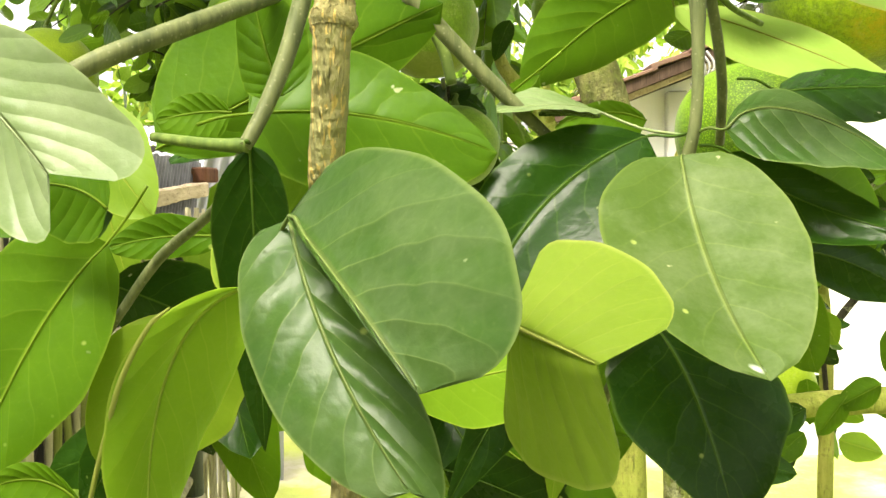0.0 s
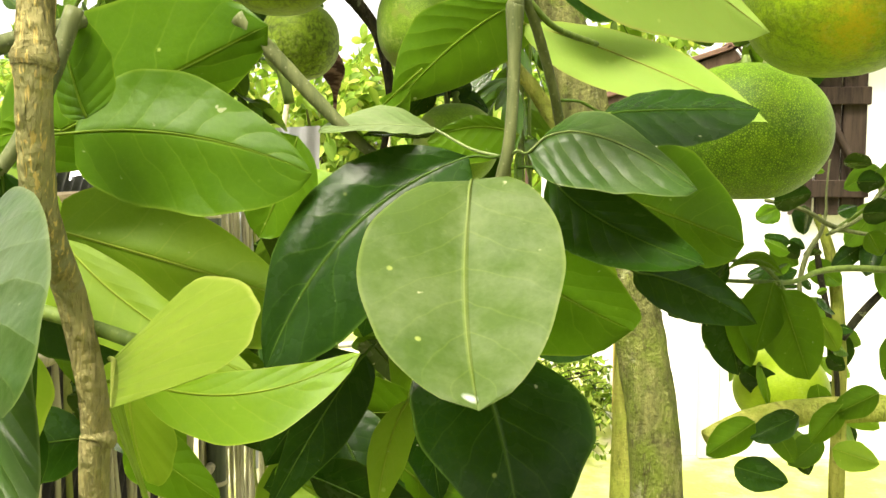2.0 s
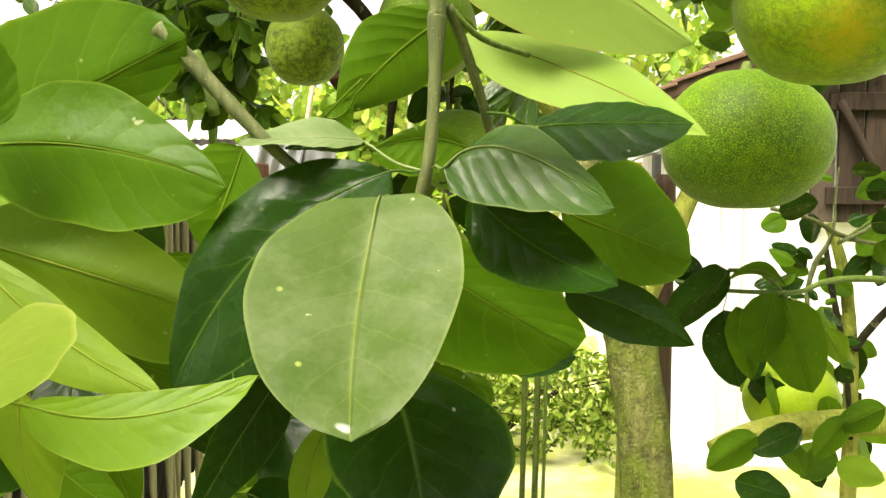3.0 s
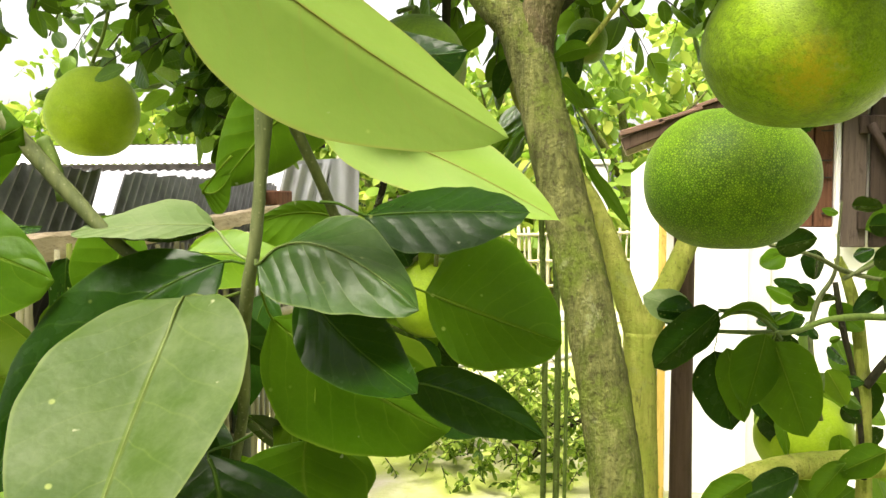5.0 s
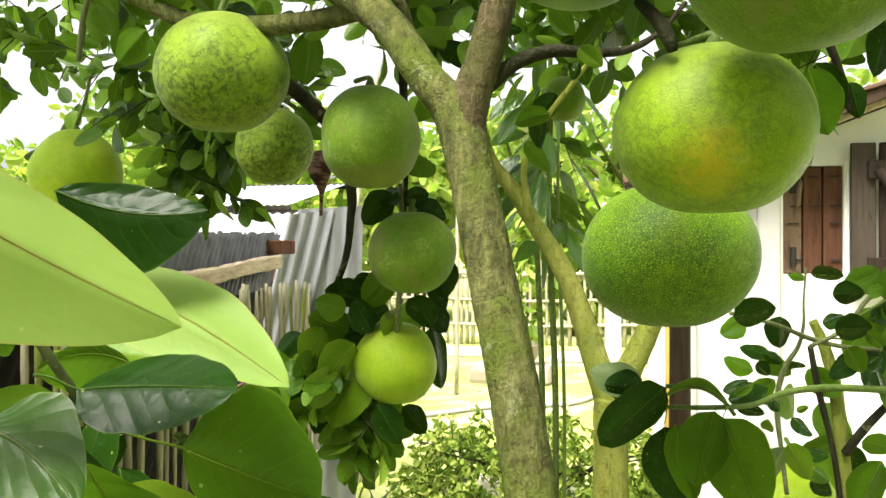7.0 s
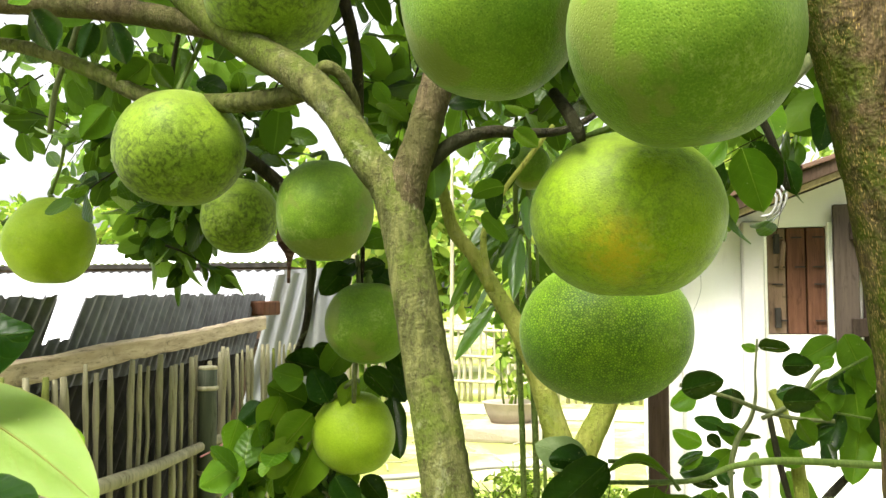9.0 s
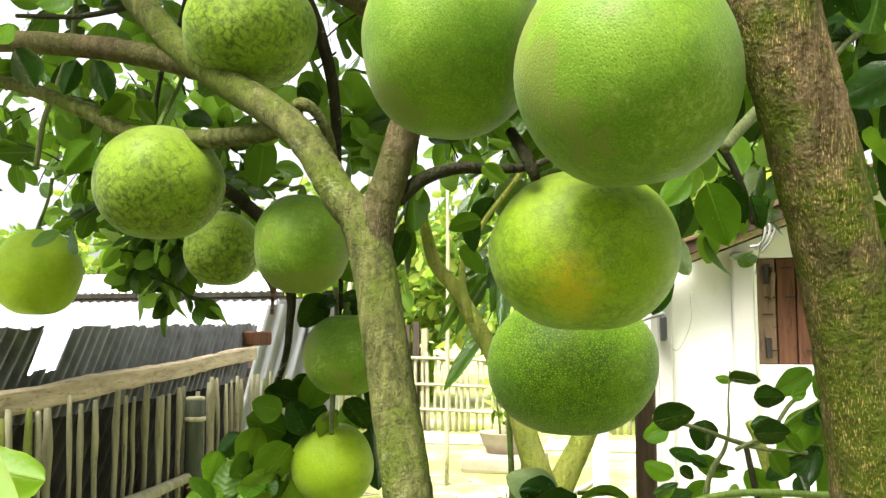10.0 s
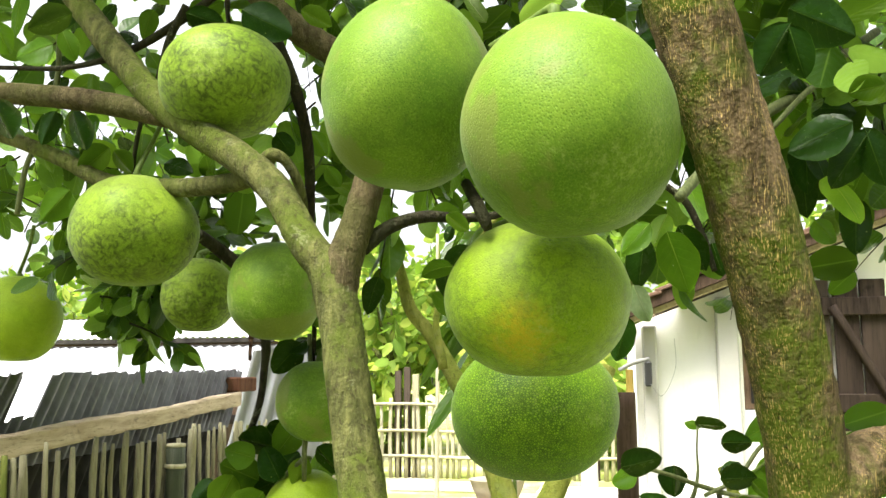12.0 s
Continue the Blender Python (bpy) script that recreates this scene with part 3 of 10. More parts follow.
def pomelo(at, rx, rz, neck=0.0, lean=(0, 0), mat=None, stalk=None, label="", seed=0):
    """A hanging pomelo: a slightly flattened, uneven ball with a dimple, a calyx and its stalk."""
    rng = np.random.default_rng(seed)
    nu, nv = 64, 40
    k = rng.random(6) * 6.28
    verts, faces = [], []
    for i in range(nv + 1):
        th = math.pi * i / nv
        for j in range(nu):
            ph = 2 * math.pi * j / nu
            swell = noise.noise(Vector((math.sin(th) * math.cos(ph), math.sin(th) * math.sin(ph), math.cos(th))) * 1.5 + Vector((3.1 * seed, 0.7 * seed, 1.9)))
            lump = 1 + 0.035 * swell + 0.012 * math.sin(3 * ph + k[0] + 2 * th) + 0.010 * math.sin(5 * ph + k[1]) * math.sin(th) + 0.012 * math.sin(2 * ph + k[2])
            r = math.sin(th) ** 0.94 * rx * lump
            z = math.cos(th) * rz
            if z > 0:
                r *= 1 - neck * (z / rz) ** 1.5
                z *= 1 + 0.35 * neck
                z -= 0.055 * rz * math.exp(-(th / 0.2) ** 2)
            else:
                z += 0.045 * rz * math.exp(-((math.pi - th) / 0.3) ** 2)
            verts.append((r * math.cos(ph), r * math.sin(ph), z))
    for i in range(nv):
        for j in range(nu):
            j2 = (j + 1) % nu
            faces.append((i * nu + j, (i + 1) * nu + j, (i + 1) * nu + j2, i * nu + j2))
    ob = link("pomelo", verts, faces, mat or RIND)
    ob.location = at
    turn = Euler((radians(lean[0]), radians(lean[1]), 0))
    ob.rotation_euler = turn
    tagged(ob, label or "round green pomelo with finely pored rind hanging in the tree", "pomelo", "pomelos in the tree")
    top = Vector((0, 0, rz * 0.95 * (1 + 0.35 * neck)))
    star = [(top.x, top.y, top.z - 0.004, 0.010), (top.x, top.y, top.z + 0.004, 0.008), (top.x, top.y, top.z + 0.014, 0.0045)]
    if stalk is not None:
        end = turn.to_matrix().inverted() @ (Vector(stalk) - Vector(at))
        star += [tuple((top * 0.5 + end * 0.5) + Vector((0.006, 0, 0.01))) + (0.004,), tuple(end) + (0.0045,)]
    v, f = tube_data(star, 8, 4)
    st = link("stalk", v, f, TWIG_GREEN, None, "short woody green fruit stalk")
    st.parent = ob
    return ob


def spray(rng, at, way, length, n, size, slim=0.30, fine=False):
    """Low leaves along a short twig: vertices, faces and coordinates of the leaves, vertices and faces of the twig."""
    lv, lf, lu = [], [], []
    way = way / np.linalg.norm(way)
    droop = np.array([0, 0, -0.5])
    pts = []
    for i in range(5):
        s = i / 4
        pts.append((*(at + way * length * s + droop * length * s * s * 0.5), 0.0022 * (1.3 - s)))
    tv, tf = tube_data(pts, 5, 2)
    for i in range(n):
        s = (i + 0.6) / n
        p = at + way * length * s + droop * length * s * s * 0.5
        d = way * 0.5 + rng.normal(size=3) * 0.75 + np.array([0, 0, -0.45])
        d /= np.linalg.norm(d)
        e = rng.normal(size=3)
        side = np.array((d[1] * e[2] - d[2] * e[1], d[2] * e[0] - d[0] * e[2], d[0] * e[1] - d[1] * e[0]))
        side /= math.sqrt(side @ side) + 1e-9
        up = np.array((side[1] * d[2] - side[2] * d[1], side[2] * d[0] - side[0] * d[2], side[0] * d[1] - side[1] * d[0]))
        ln = size * (0.7 + 0.6 * rng.random())
        wd = ln * slim * (0.85 + 0.3 * rng.random())
        b = p + d * ln * 0.15
        k = len(lv)
        bend = 0.16 * (rng.random() - 0.3)
        rows, cols = (8, (-1.0, -0.5, 0.0, 0.5, 1.0)) if fine else (5, (-1.0, 0.0, 1.0))
        k2 = len(cols)
        u, q = np.arange(rows + 1)[:, None] / rows, np.array(cols)[None, :]
        w = np.maximum(0.04, np.sin(math.pi * np.minimum(0.03 + 0.95 * u ** 0.9, 1.0)) ** 0.6)
        along = (b + d * ln * u - up * ln * bend * u * u * 2)[:, None, :]
        lift = wd * w * (0.34 * np.abs(q) - 0.10 * q * q + 0.05 * np.sin(9 * u + 3 * q))
        lv += list((along + (wd * w * q)[:, :, None] * side + lift[:, :, None] * up).reshape(-1, 3))
        lu += [(x, y) for x in u[:, 0] for y in 0.5 + 0.5 * q[0]]
        for j in range(rows):
            for q in range(k2 - 1):
                o = k + k2 * j + q
                lf.append((o, o + 1, o + k2 + 1, o + k2))
    return lv, lf, lu, tv, tf


def crown(name, parent, rng, places, leaf_mat, twig_mat, n=7, length=0.22, size=0.085, slim=0.30, label="", down=0.2, fine=False):
    """Many leafy sprays joined: one mesh of leaves and one of twigs."""
    LV, LF, LU, TV, TF = [], [], [], [], []
    for at in places:
        way = rng.normal(size=3) + np.array([0, 0, -down])
        lv, lf, lu, tv, tf = spray(rng, np.array(at, dtype=float), way, length * (0.6 + 0.8 * rng.random()), n, size, slim, fine)
        a, b = len(LV), len(TV)
        LV += lv
        LU += lu
        TV += tv
        LF += [tuple(a + q for q in f) for f in lf]
        TF += [tuple(b + q for q in f) for f in tf]
    ob = link(name, LV, LF, leaf_mat, parent, label, uvs=LU)
    tagged(ob, kind="stuff")
    tw = link("fine_twig", TV, TF, twig_mat, parent, "thin leafy twigs")
    tagged(tw, kind="stuff")
    return ob


def scatter(rng, lo, hi, n):
    return [rng.uniform(lo, hi) for _ in range(n)]


# ---------------------------------------------------------------- ground and house
box("ground", (-60, -25, -0.4), (60, 90, 0.0), GROUND, bevel=0)
tagged(bpy.data.objects["ground"], "bare pale yard with mossy green patches", "ground", kind="structure")

WALL_Y = 4.3
WIN = (1.176, 1.429, 1.245, 1.728)      # left, right, sill, head
ROOF_FOOT, ROOF_SLOPE = (1.068, 1.825), 0.38


def roof_z(x):
    return ROOF_FOOT[1] + ROOF_SLOPE * (x - ROOF_FOOT[0])


def wall_piece(name, xa, xb, za, zb_left, zb_right, y0=WALL_Y, y1=WALL_Y + 0.12):
    v = [(xa, y0, za), (xb, y0, za), (xb, y0, zb_right), (xa, y0, zb_left), (xa, y1, za), (xb, y1, za), (xb, y1, zb_right), (xa, y1, zb_left)]
    f = [(0, 1, 2, 3), (7, 6, 5, 4), (0, 4, 5, 1), (1, 5, 6, 2), (2, 6, 7, 3), (3, 7, 4, 0)]
    return v, f


def house():
    home = thing("house", (2.2, 6.0, 0), "small white plastered house with a tiled gable roof", "house")
    xa, xb, za, zb = WIN
    left, right = 0.703, 4.200
    parts = [wall_piece("", left, xa, 0, roof_z(left) - 0.05, roof_z(xa) - 0.05), wall_piece("", xa, xb, 0, za, za),
             wall_piece("", xa, xb, zb, roof_z(xa) - 0.05, roof_z(xb) - 0.05), wall_piece("", xb, right, 0, roof_z(xb) - 0.05, roof_z(right) - 0.05),
             wall_piece("", left, left + 0.12, 0, roof_z(left) - 0.05, roof_z(left) - 0.05, WALL_Y + 0.12, WALL_Y + 3.6),
             wall_piece("", right - 0.12, right, 0, roof_z(right) - 0.05, roof_z(right) - 0.05, WALL_Y + 0.12, WALL_Y + 3.6),
             wall_piece("", left, right, 0, roof_z(left) - 0.05, roof_z(right) - 0.05, WALL_Y + 3.6, WALL_Y + 3.72)]
    for v, f in parts:
        link("wall", v, f, WHITEWASH, home, "whitewashed plaster wall with faint stains", smooth=False)
    for a, b in ((1.061, 1.156), (0.733, 0.798)):
        box("pilaster", (a, WALL_Y - 0.07, 0), (b, WALL_Y - 0.002, roof_z(a) - 0.07), GREY_PLASTER, home, 0.008, "grey plaster pilaster")
    # roof plane, its verge boards and the tile ends
    x_end = right + 0.4
    x_low = ROOF_FOOT[0] - 0.58
    n = math.hypot(1, ROOF_SLOPE)
    turn = Matrix.Translation((x_low, 0, roof_z(x_low))) @ Matrix.Rotation(-math.atan(ROOF_SLOPE), 4, "Y")
    ln = (x_end - x_low) * n
    roof = box("roof", (0.42, WALL_Y - 0.16, 0.0), (ln, WALL_Y + 3.8, 0.03), WOOD_POST, home, 0.004, "roof boarding", turn)
    box("verge_board", (0, WALL_Y - 0.20, -0.045), (ln, WALL_Y - 0.163, 0.03), WOOD_RAIL, home, 0.004, "weathered verge board", turn)
    box("verge_board", (0, WALL_Y - 0.245, -0.02), (ln, WALL_Y - 0.205, 0.035), WOOD_POST, home, 0.004, "dark verge board", turn)
    rng = np.random.default_rng(5)
    tiles = []
    for i in range(26):
        for j in range(6):
            a = i * ln / 26
            if j and a < 0.42:
                continue
            y = WALL_Y - 0.26 + j * 0.19
            lift = 0.034 + 0.012 * rng.random()
            v, f = box_data((a + 0.005, y, lift), (a + ln / 26 + 0.03, y + 0.185, lift + 0.016 + 0.01 * rng.random()), 0.003)
            tip_ = Matrix.Rotation(radians(rng.uniform(2, 6)), 4, "Y")
            mid_ = Matrix.Translation((a, 0, lift))
            link("tile", [turn @ (mid_ @ tip_ @ mid_.inverted() @ Vector(p)) for p in v], f, ROOF_TILE, roof, smooth=False)
    box("roof_cover", (0.42, WALL_Y + 0.9, 0.035), (ln, WALL_Y + 3.8, 0.06), ROOF_TILE, home, 0.003, "brown tiled roof surface", turn)
    # window: closed leaf of planks in a frame; beside it a grey plank and dark braced planks coloured as a shaded
    # recess
    win = box("window", (xa, WALL_Y + 0.05, za), (xb, WALL_Y + 0.065, zb), DARK, home, 0.0, "small window closed by plank shutters")
    pw = (xb - xa) / 3
    for i, mat in enumerate((WOOD_BEIGE, WOOD_RED, WOOD_RED)):
        box("plank", (xa + i * pw + 0.003, WALL_Y + 0.020 - 0.004 * i, za + 0.004), (xa + (i + 1) * pw - 0.003, WALL_Y + 0.045, zb - 0.004), mat, win, 0.003)
    for i in range(3):
        for z in (za + 0.06, za + 0.30, zb - 0.26, zb - 0.05):
            if rng.random() < 0.8:
                x = xa + (i + 0.25 + 0.3 * rng.random()) * pw
                box("crack", (x, WALL_Y + 0.008 - 0.004 * i, z), (x + 0.045, WALL_Y + 0.0155 - 0.004 * i, z + 0.006), DARK, win, 0.0)
    for z in (za + 0.03, zb - 0.12):
        box("hinge", (xa + 0.03, WALL_Y - 0.006, z), (xa + 0.055, WALL_Y + 0.019, z + 0.09), IRON, win, 0.003, "dark iron hinge")
    rod("window_handle", [(xa + 0.06, WALL_Y + 0.02, za + 0.30, 0.008), (xa + 0.06, WALL_Y - 0.02, za + 0.32, 0.009), (xa + 0.07, WALL_Y - 0.02, za + 0.40, 0.009), (xa + 0.07, WALL_Y + 0.02, za + 0.42, 0.008)], WOOD_BEIGE, win)
    for lo, hi in (((xa - 0.035, WALL_Y - 0.012, za - 0.03), (xa - 0.002, WALL_Y + 0.05, zb + 0.02)), ((xb + 0.002, WALL_Y - 0.02, za - 0.03), (xb + 0.022, WALL_Y + 0.05, zb + 0.02))):
        box("window_frame", lo, hi, WHITEWASH, win, 0.004)
    s0, s1, sz0, sz1 = 1.444, 1.444 + 0.34, za - 0.085, zb + 0.09
    leaf_ = box("shutter", (s0, WALL_Y - 0.075, sz0), (s0 + 0.10, WALL_Y - 0.045, sz1), WOOD_GREY, home, 0.004, "weathered grey shutter plank beside dark braced planks coloured as a shaded recess")
    for i in (1, 2):
        box("plank", (s0 + 0.004 + i * 0.112, WALL_Y - 0.073, sz0), (s0 + 0.108 + i * 0.112, WALL_Y - 0.047, sz1), WOOD_RECESS, leaf_, 0.004)
    for z in (sz0 + 0.08, sz1 - 0.16):
        box("batten", (s0 + 0.06, WALL_Y - 0.10, z), (s1, WALL_Y - 0.077, z + 0.08), WOOD_RECESS, leaf_, 0.004)
    rod("batten", [(s0 + 0.10, WALL_Y - 0.115, sz1 - 0.12, 0.02), (s1 - 0.02, WALL_Y - 0.115, sz0 + 0.12, 0.02)], WOOD_RECESS, leaf_, 4)
    # cables and a small box lamp on the wall
    for i in range(3):
        xw = 1.156 - 0.01 + 0.02 * i
        rod("cable", [(xw, WALL_Y - 0.27, roof_z(xw) + 0.03, 0.006), (xw + 0.03, WALL_Y - 0.29, roof_z(xw) - 0.03, 0.006), (xw + 0.01, WALL_Y - 0.28, roof_z(xw) - 0.09, 0.006), (xw - 0.03, WALL_Y - 0.27, roof_z(xw) - 0.10 - 0.02 * i, 0.006)], PLASTIC_WHITE, home, 6, label="loose pale cable end")
    return home


house()

flood = thing("wall_lamp", (0.750, 4.150, 1.414), "small white and black outdoor lamp on a bracket", "lamp")
box("lamp_body", (0.738, 4.120, 1.354), (0.768, 4.230, 1.464), PLASTIC_BLACK, flood, 0.006)
rod("lamp_hood", [(0.625, 4.130, 1.426, 0.008), (0.690, 4.140, 1.459, 0.011), (0.760, 4.150, 1.476, 0.008)], PLASTIC_WHITE, flood, 8)
rod("lamp_wire", [(0.760, 4.120, 1.364, 0.0012), (0.810, 4.120, 1.314, 0.0012), (0.870, 4.130, 1.434, 0.0012), (0.870, 4.130, 1.564, 0.0012)], PLASTIC_WHITE, flood, 5)


# ---------------------------------------------------------------- tin and bamboo fence beside the yard
def fence_x(y):
    return -0.5342 + -0.1251 * y


def corrugated(name, parent, origin, along, up, width, top, pitch, depth, mat, label, lean=0.0, bottom=0.0):
    """A wavy sheet: along is its level direction, top(s) its upper edge."""
    o, a, n = Vector(origin), Vector(along).normalized(), None
    n = a.cross(Vector((0, 0, 1)))
    cols = int(width / pitch * 8)
    rows = 8
    V, Fc = [], []
    for i in range(cols + 1):
        s = i * width / cols
        for j in range(rows + 1):
            z = bottom + (top(s) - bottom) * j / rows
            w = depth * math.sin(2 * math.pi * s / pitch)
            V.append(o + a * (s + lean * (z - bottom)) + n * w + Vector((0, 0, z)))
    for i in range(cols):
        for j in range(rows):
            q = i * (rows + 1) + j
            Fc.append((q, q + rows + 1, q + rows + 2, q + 1))
    m = len(V)
    V += [p + n * 0.0015 for p in V]
    Fc += [tuple(m + k for k in reversed(f)) for f in Fc]
    return link(name, V, Fc, mat, parent, label)


def left_fence():
    fence = thing("tin_fence", (fence_x(2.4), 2.4, 0), "low fence of dull corrugated tin with a wooden rail", "fence")
    y0, y1 = 0.3, 3.42
    along = (fence_x(y1) - fence_x(y0), y1 - y0, 0)
    rng = np.random.default_rng(8)
    ragged = 0.012 * rng.random(400)

    def top_near(s):
        torn = 0.105 if 1.90 < s < 2.02 else 0.0
        return 1.40 + 0.008 * s + ragged[int(s * 55) % 400] - torn

    corrugated("tin_sheet", fence, (fence_x(-0.02), -0.02, 0), along, None, 3.62, top_near, 0.05, 0.008, TIN_DULL, "dull grey corrugated tin sheet with a torn gap", 0.80, 1.20)
    # separate lower sheet, coloured dark for the shade under the rail
    corrugated("tin_sheet", fence, (fence_x(-0.7) - 0.022, -0.7, 0), along, None, 3.62, lambda s: 1.27, 0.07, 0.010, TIN_SHADED, "dark tin sheet below the rail with shade put into its colour", 0.80, 0.35)
    a = np.array((fence_x(0.4) + 0.05, 0.4, 1.235))
    b = np.array((fence_x(3.55) + 0.05, 3.55, 1.32))
    V, Fc = [], []
    prof = ((-0.016, -0.026), (0.014, -0.028), (0.018, -0.022), (0.018, 0.018), (0.012, 0.025), (-0.014, 0.024), (-0.018, 0.017), (-0.018, -0.020))
    for i in range(64):
        s = i / 63
        c = a + (b - a) * s + np.array((0.006 * math.sin(9 * s), 0, -0.010 * math.sin(3.1 * s) + 0.002 * math.sin(23 * s)))
        grow = 1 + 0.10 * noise.noise((9.0 * s, 0.3, 2.0)) + 0.05 * noise.noise((41.0 * s, 1.3, 5.0))
        for px, pz in prof:
            V.append(c + np.array((px * grow + rng.normal() * 0.0008, 0, pz * grow + rng.normal() * 0.0014)))
    for i in range(63):
        for k in range(8):
            Fc.append((8 * i + k, 8 * i + (k + 1) % 8, 8 * i + 8 + (k + 1) % 8, 8 * i + 8 + k))
    Fc += [tuple(range(7, -1, -1)), tuple(63 * 8 + k for k in range(8))]
    link("rail", V, Fc, WOOD_RAIL, fence, "rough pale wooden rail with knots", smooth=False)
    box("rail_end", (fence_x(3.6) - 0.02, 3.55, 1.345), (fence_x(3.6) + 0.07, 3.72, 1.405), WOOD_RED, fence, 0.006, "sawn end of a wooden beam")
    return fence


left_fence()


def stick_fence():
    fence = thing("bamboo_stick_fence", (fence_x(2.6) + 0.12, 2.6, 0), "low fence of upright dry bamboo sticks tied to rails", "fence")
    rng = np.random.default_rng(3)
    y = 0.6
    while y < 5.4:
        x = fence_x(y) + 0.13
        r = rng.uniform(0.0060, 0.0105)
        h = 1.255 + rng.uniform(-0.03, 0.015) - 0.02 * (y - 2.2)
        lean = rng.normal(size=2) * 0.016
        rows, bend, turn_ = [], rng.uniform(0.003, 0.010), rng.uniform(0, 6.28)
        for k in range(15):
            s = k / 14
            knob = 1.26 if k % 3 == 1 else 0.92
            tip_ = 0.9 if k == 14 else 1.0
            rows.append((x + lean[0] * s + bend * math.sin(7 * s + turn_) + rng.normal() * 0.0012, y + lean[1] * s + bend * math.cos(9 * s + turn_) + rng.normal() * 0.002, h * s, r * knob * tip_ * (1.1 - 0.25 * s)))
        rod("stick", rows, STICK_MOSSY if rng.random() < 0.22 else BAMBOO_DRY, fence, 7, 2, 0.10, seed=int(y * 100))
        y += rng.uniform(0.050, 0.072)
    for z, dz in ((0.985, -0.06), (0.45, 0.0)):
        rows = [(fence_x(q) + 0.155, q, z + dz * (q - 2.2) / 1.7 + 0.006 * math.sin(5 * q), 0.0165 + 0.002 * math.sin(17 * q)) for q in np.linspace(0.7, 5.3, 16)]
        rod("cross_rail", rows, BAMBOO_DRY, fence, 8, 4, 0.05, "bamboo cross rail")
    px, py = fence_x(2.62) + 0.165, 2.62
    post = rod("post", [(px, py, 1.205 * k / 6, 0.029) for k in range(7)], BAMBOO_POST, fence, 12, 2, label="thick grey-green bamboo post with pale ringed joints")
    for k in range(5):
        z = 1.145 - 0.25 * k
        rod("ring", [(px, py, z - 0.007, 0.0295), (px, py, z - 0.003, 0.033), (px, py, z + 0.003, 0.033), (px, py, z + 0.007, 0.0295)], BAMBOO_PALE, post, 12, 2)
    rod("ring", [(px, py, 1.201, 0.029), (px, py, 1.206, 0.030), (px, py, 1.211, 0.027)], BAMBOO_PALE, post, 12, 2, label="pale sawn end")
    rod("tie", [(px + 0.025, py - 0.09, 0.955, 0.003), (px + 0.04, py, 0.97, 0.003), (px + 0.025, py + 0.09, 0.985, 0.003)], STRING_PINK, fence, 5, label="pink string tie")
    return fence


stick_fence()

board = box("yellow_board", (0.655, 4.18, 0.0), (0.688, 4.215, 1.43), WOOD_YELLOW, None, 0.003)
tagged(board, "narrow yellow wooden board leaning beside the house corner", "board")
panel = thing("metal_barrier", (-1.074, 3.800, 0), "two grey corrugated tin sheets standing on end, one leaning", "tin sheet")
corrugated("tin_sheet", panel, (-1.298, 3.800, 0), (1, 0.25, 0), None, 0.20, lambda s: 1.522 + 0.09 * s, 0.06, 0.011, TIN, "leaning corrugated tin sheet", 0.25, 0.30)
corrugated("tin_sheet", panel, (-1.020, 3.900, 0), (1, 0.12, 0), None, 0.30, lambda s: 1.545 + 0.05 * s, 0.075, 0.006, TIN, "upright pale tin sheet", 0.03, 0.0)


# ---------------------------------------------------------------- yard: far fence, planter, hose, sheds, shrub
def far_fence():
    fence = thing("bamboo_garden_fence", (-1.6, 12.0, 0), "weathered pale bamboo picket fence at the end of the yard", "fence")
    rng = np.random.default_rng(11)
    x = -6.5
    while x < 1.2:
        h = 1.08 + rng.uniform(-0.10, 0.10)
        w = rng.uniform(0.018, 0.034)
        rod("picket", [(x, 12.0, 0, w), (x + rng.normal() * 0.01, 12.0, h * 0.5, w * 0.95), (x + rng.normal() * 0.02, 12.0, h, w * 0.8)], BAMBOO_PALE, fence, 6, 2, 0.05)
        x += rng.uniform(0.075, 0.13)
    for z in (0.28, 0.62, 0.98):
        rod("cross_rail", [(q, 11.96, z + 0.02 * math.sin(2 * q), 0.022) for q in np.linspace(-6.5, 1.2, 12)], BAMBOO_PALE, fence, 6, 2, label="split bamboo rail")
    for q, h, mat in ((-2.45, 1.45, WOOD_GREY), (-2.32, 1.5, WOOD_GREY), (-2.2, 1.4, BAMBOO_DRY), (0.25, 1.6, WOOD_POST), (-4.2, 1.5, WOOD_GREY)):
        box("post", (q, 12.05, 0), (q + 0.09, 12.1, h), mat, fence, 0.006)
    return fence


far_fence()
pole = thing("bamboo_pole", (-1.0167, 8.0000, 0.0000), "thin upright yellow bamboo pole", "pole")
rod("pole_stem", [(-1.017, 8.000, 0.0, 0.022), (-0.997, 8.000, 1.805, 0.018), (-0.997, 8.000, 2.705, 0.014)], BAMBOO_PALE, pole, 8, 6, 0.05)
pole = thing("bamboo_pole", (-2.419, 9.000, 0), "thin leaning bamboo pole", "pole")
rod("pole_stem", [(-2.539, 9.000, 0.0, 0.03), (-2.419, 9.000, 0.921, 0.028), (-2.214, 9.000, 2.116, 0.026), (-2.014, 9.000, 3.316, 0.02)], BAMBOO_PALE, pole, 8, 6, 0.05)
stake = thing("wooden_post", (0.640, 3.0, 0), "dark brown round wooden post in the yard", "post")
rod("post_stem", [(0.640, 3.0, 0.0, 0.038), (0.640, 3.0, 0.562, 0.036), (0.643, 3.0, 1.134, 0.034), (0.643, 3.0, 1.354, 0.033)], WOOD_POST, stake, 10, 4, 0.06)
stake = thing("concrete_post", (0.41, 6.2, 0), "pale plastered post beside the house", "post")
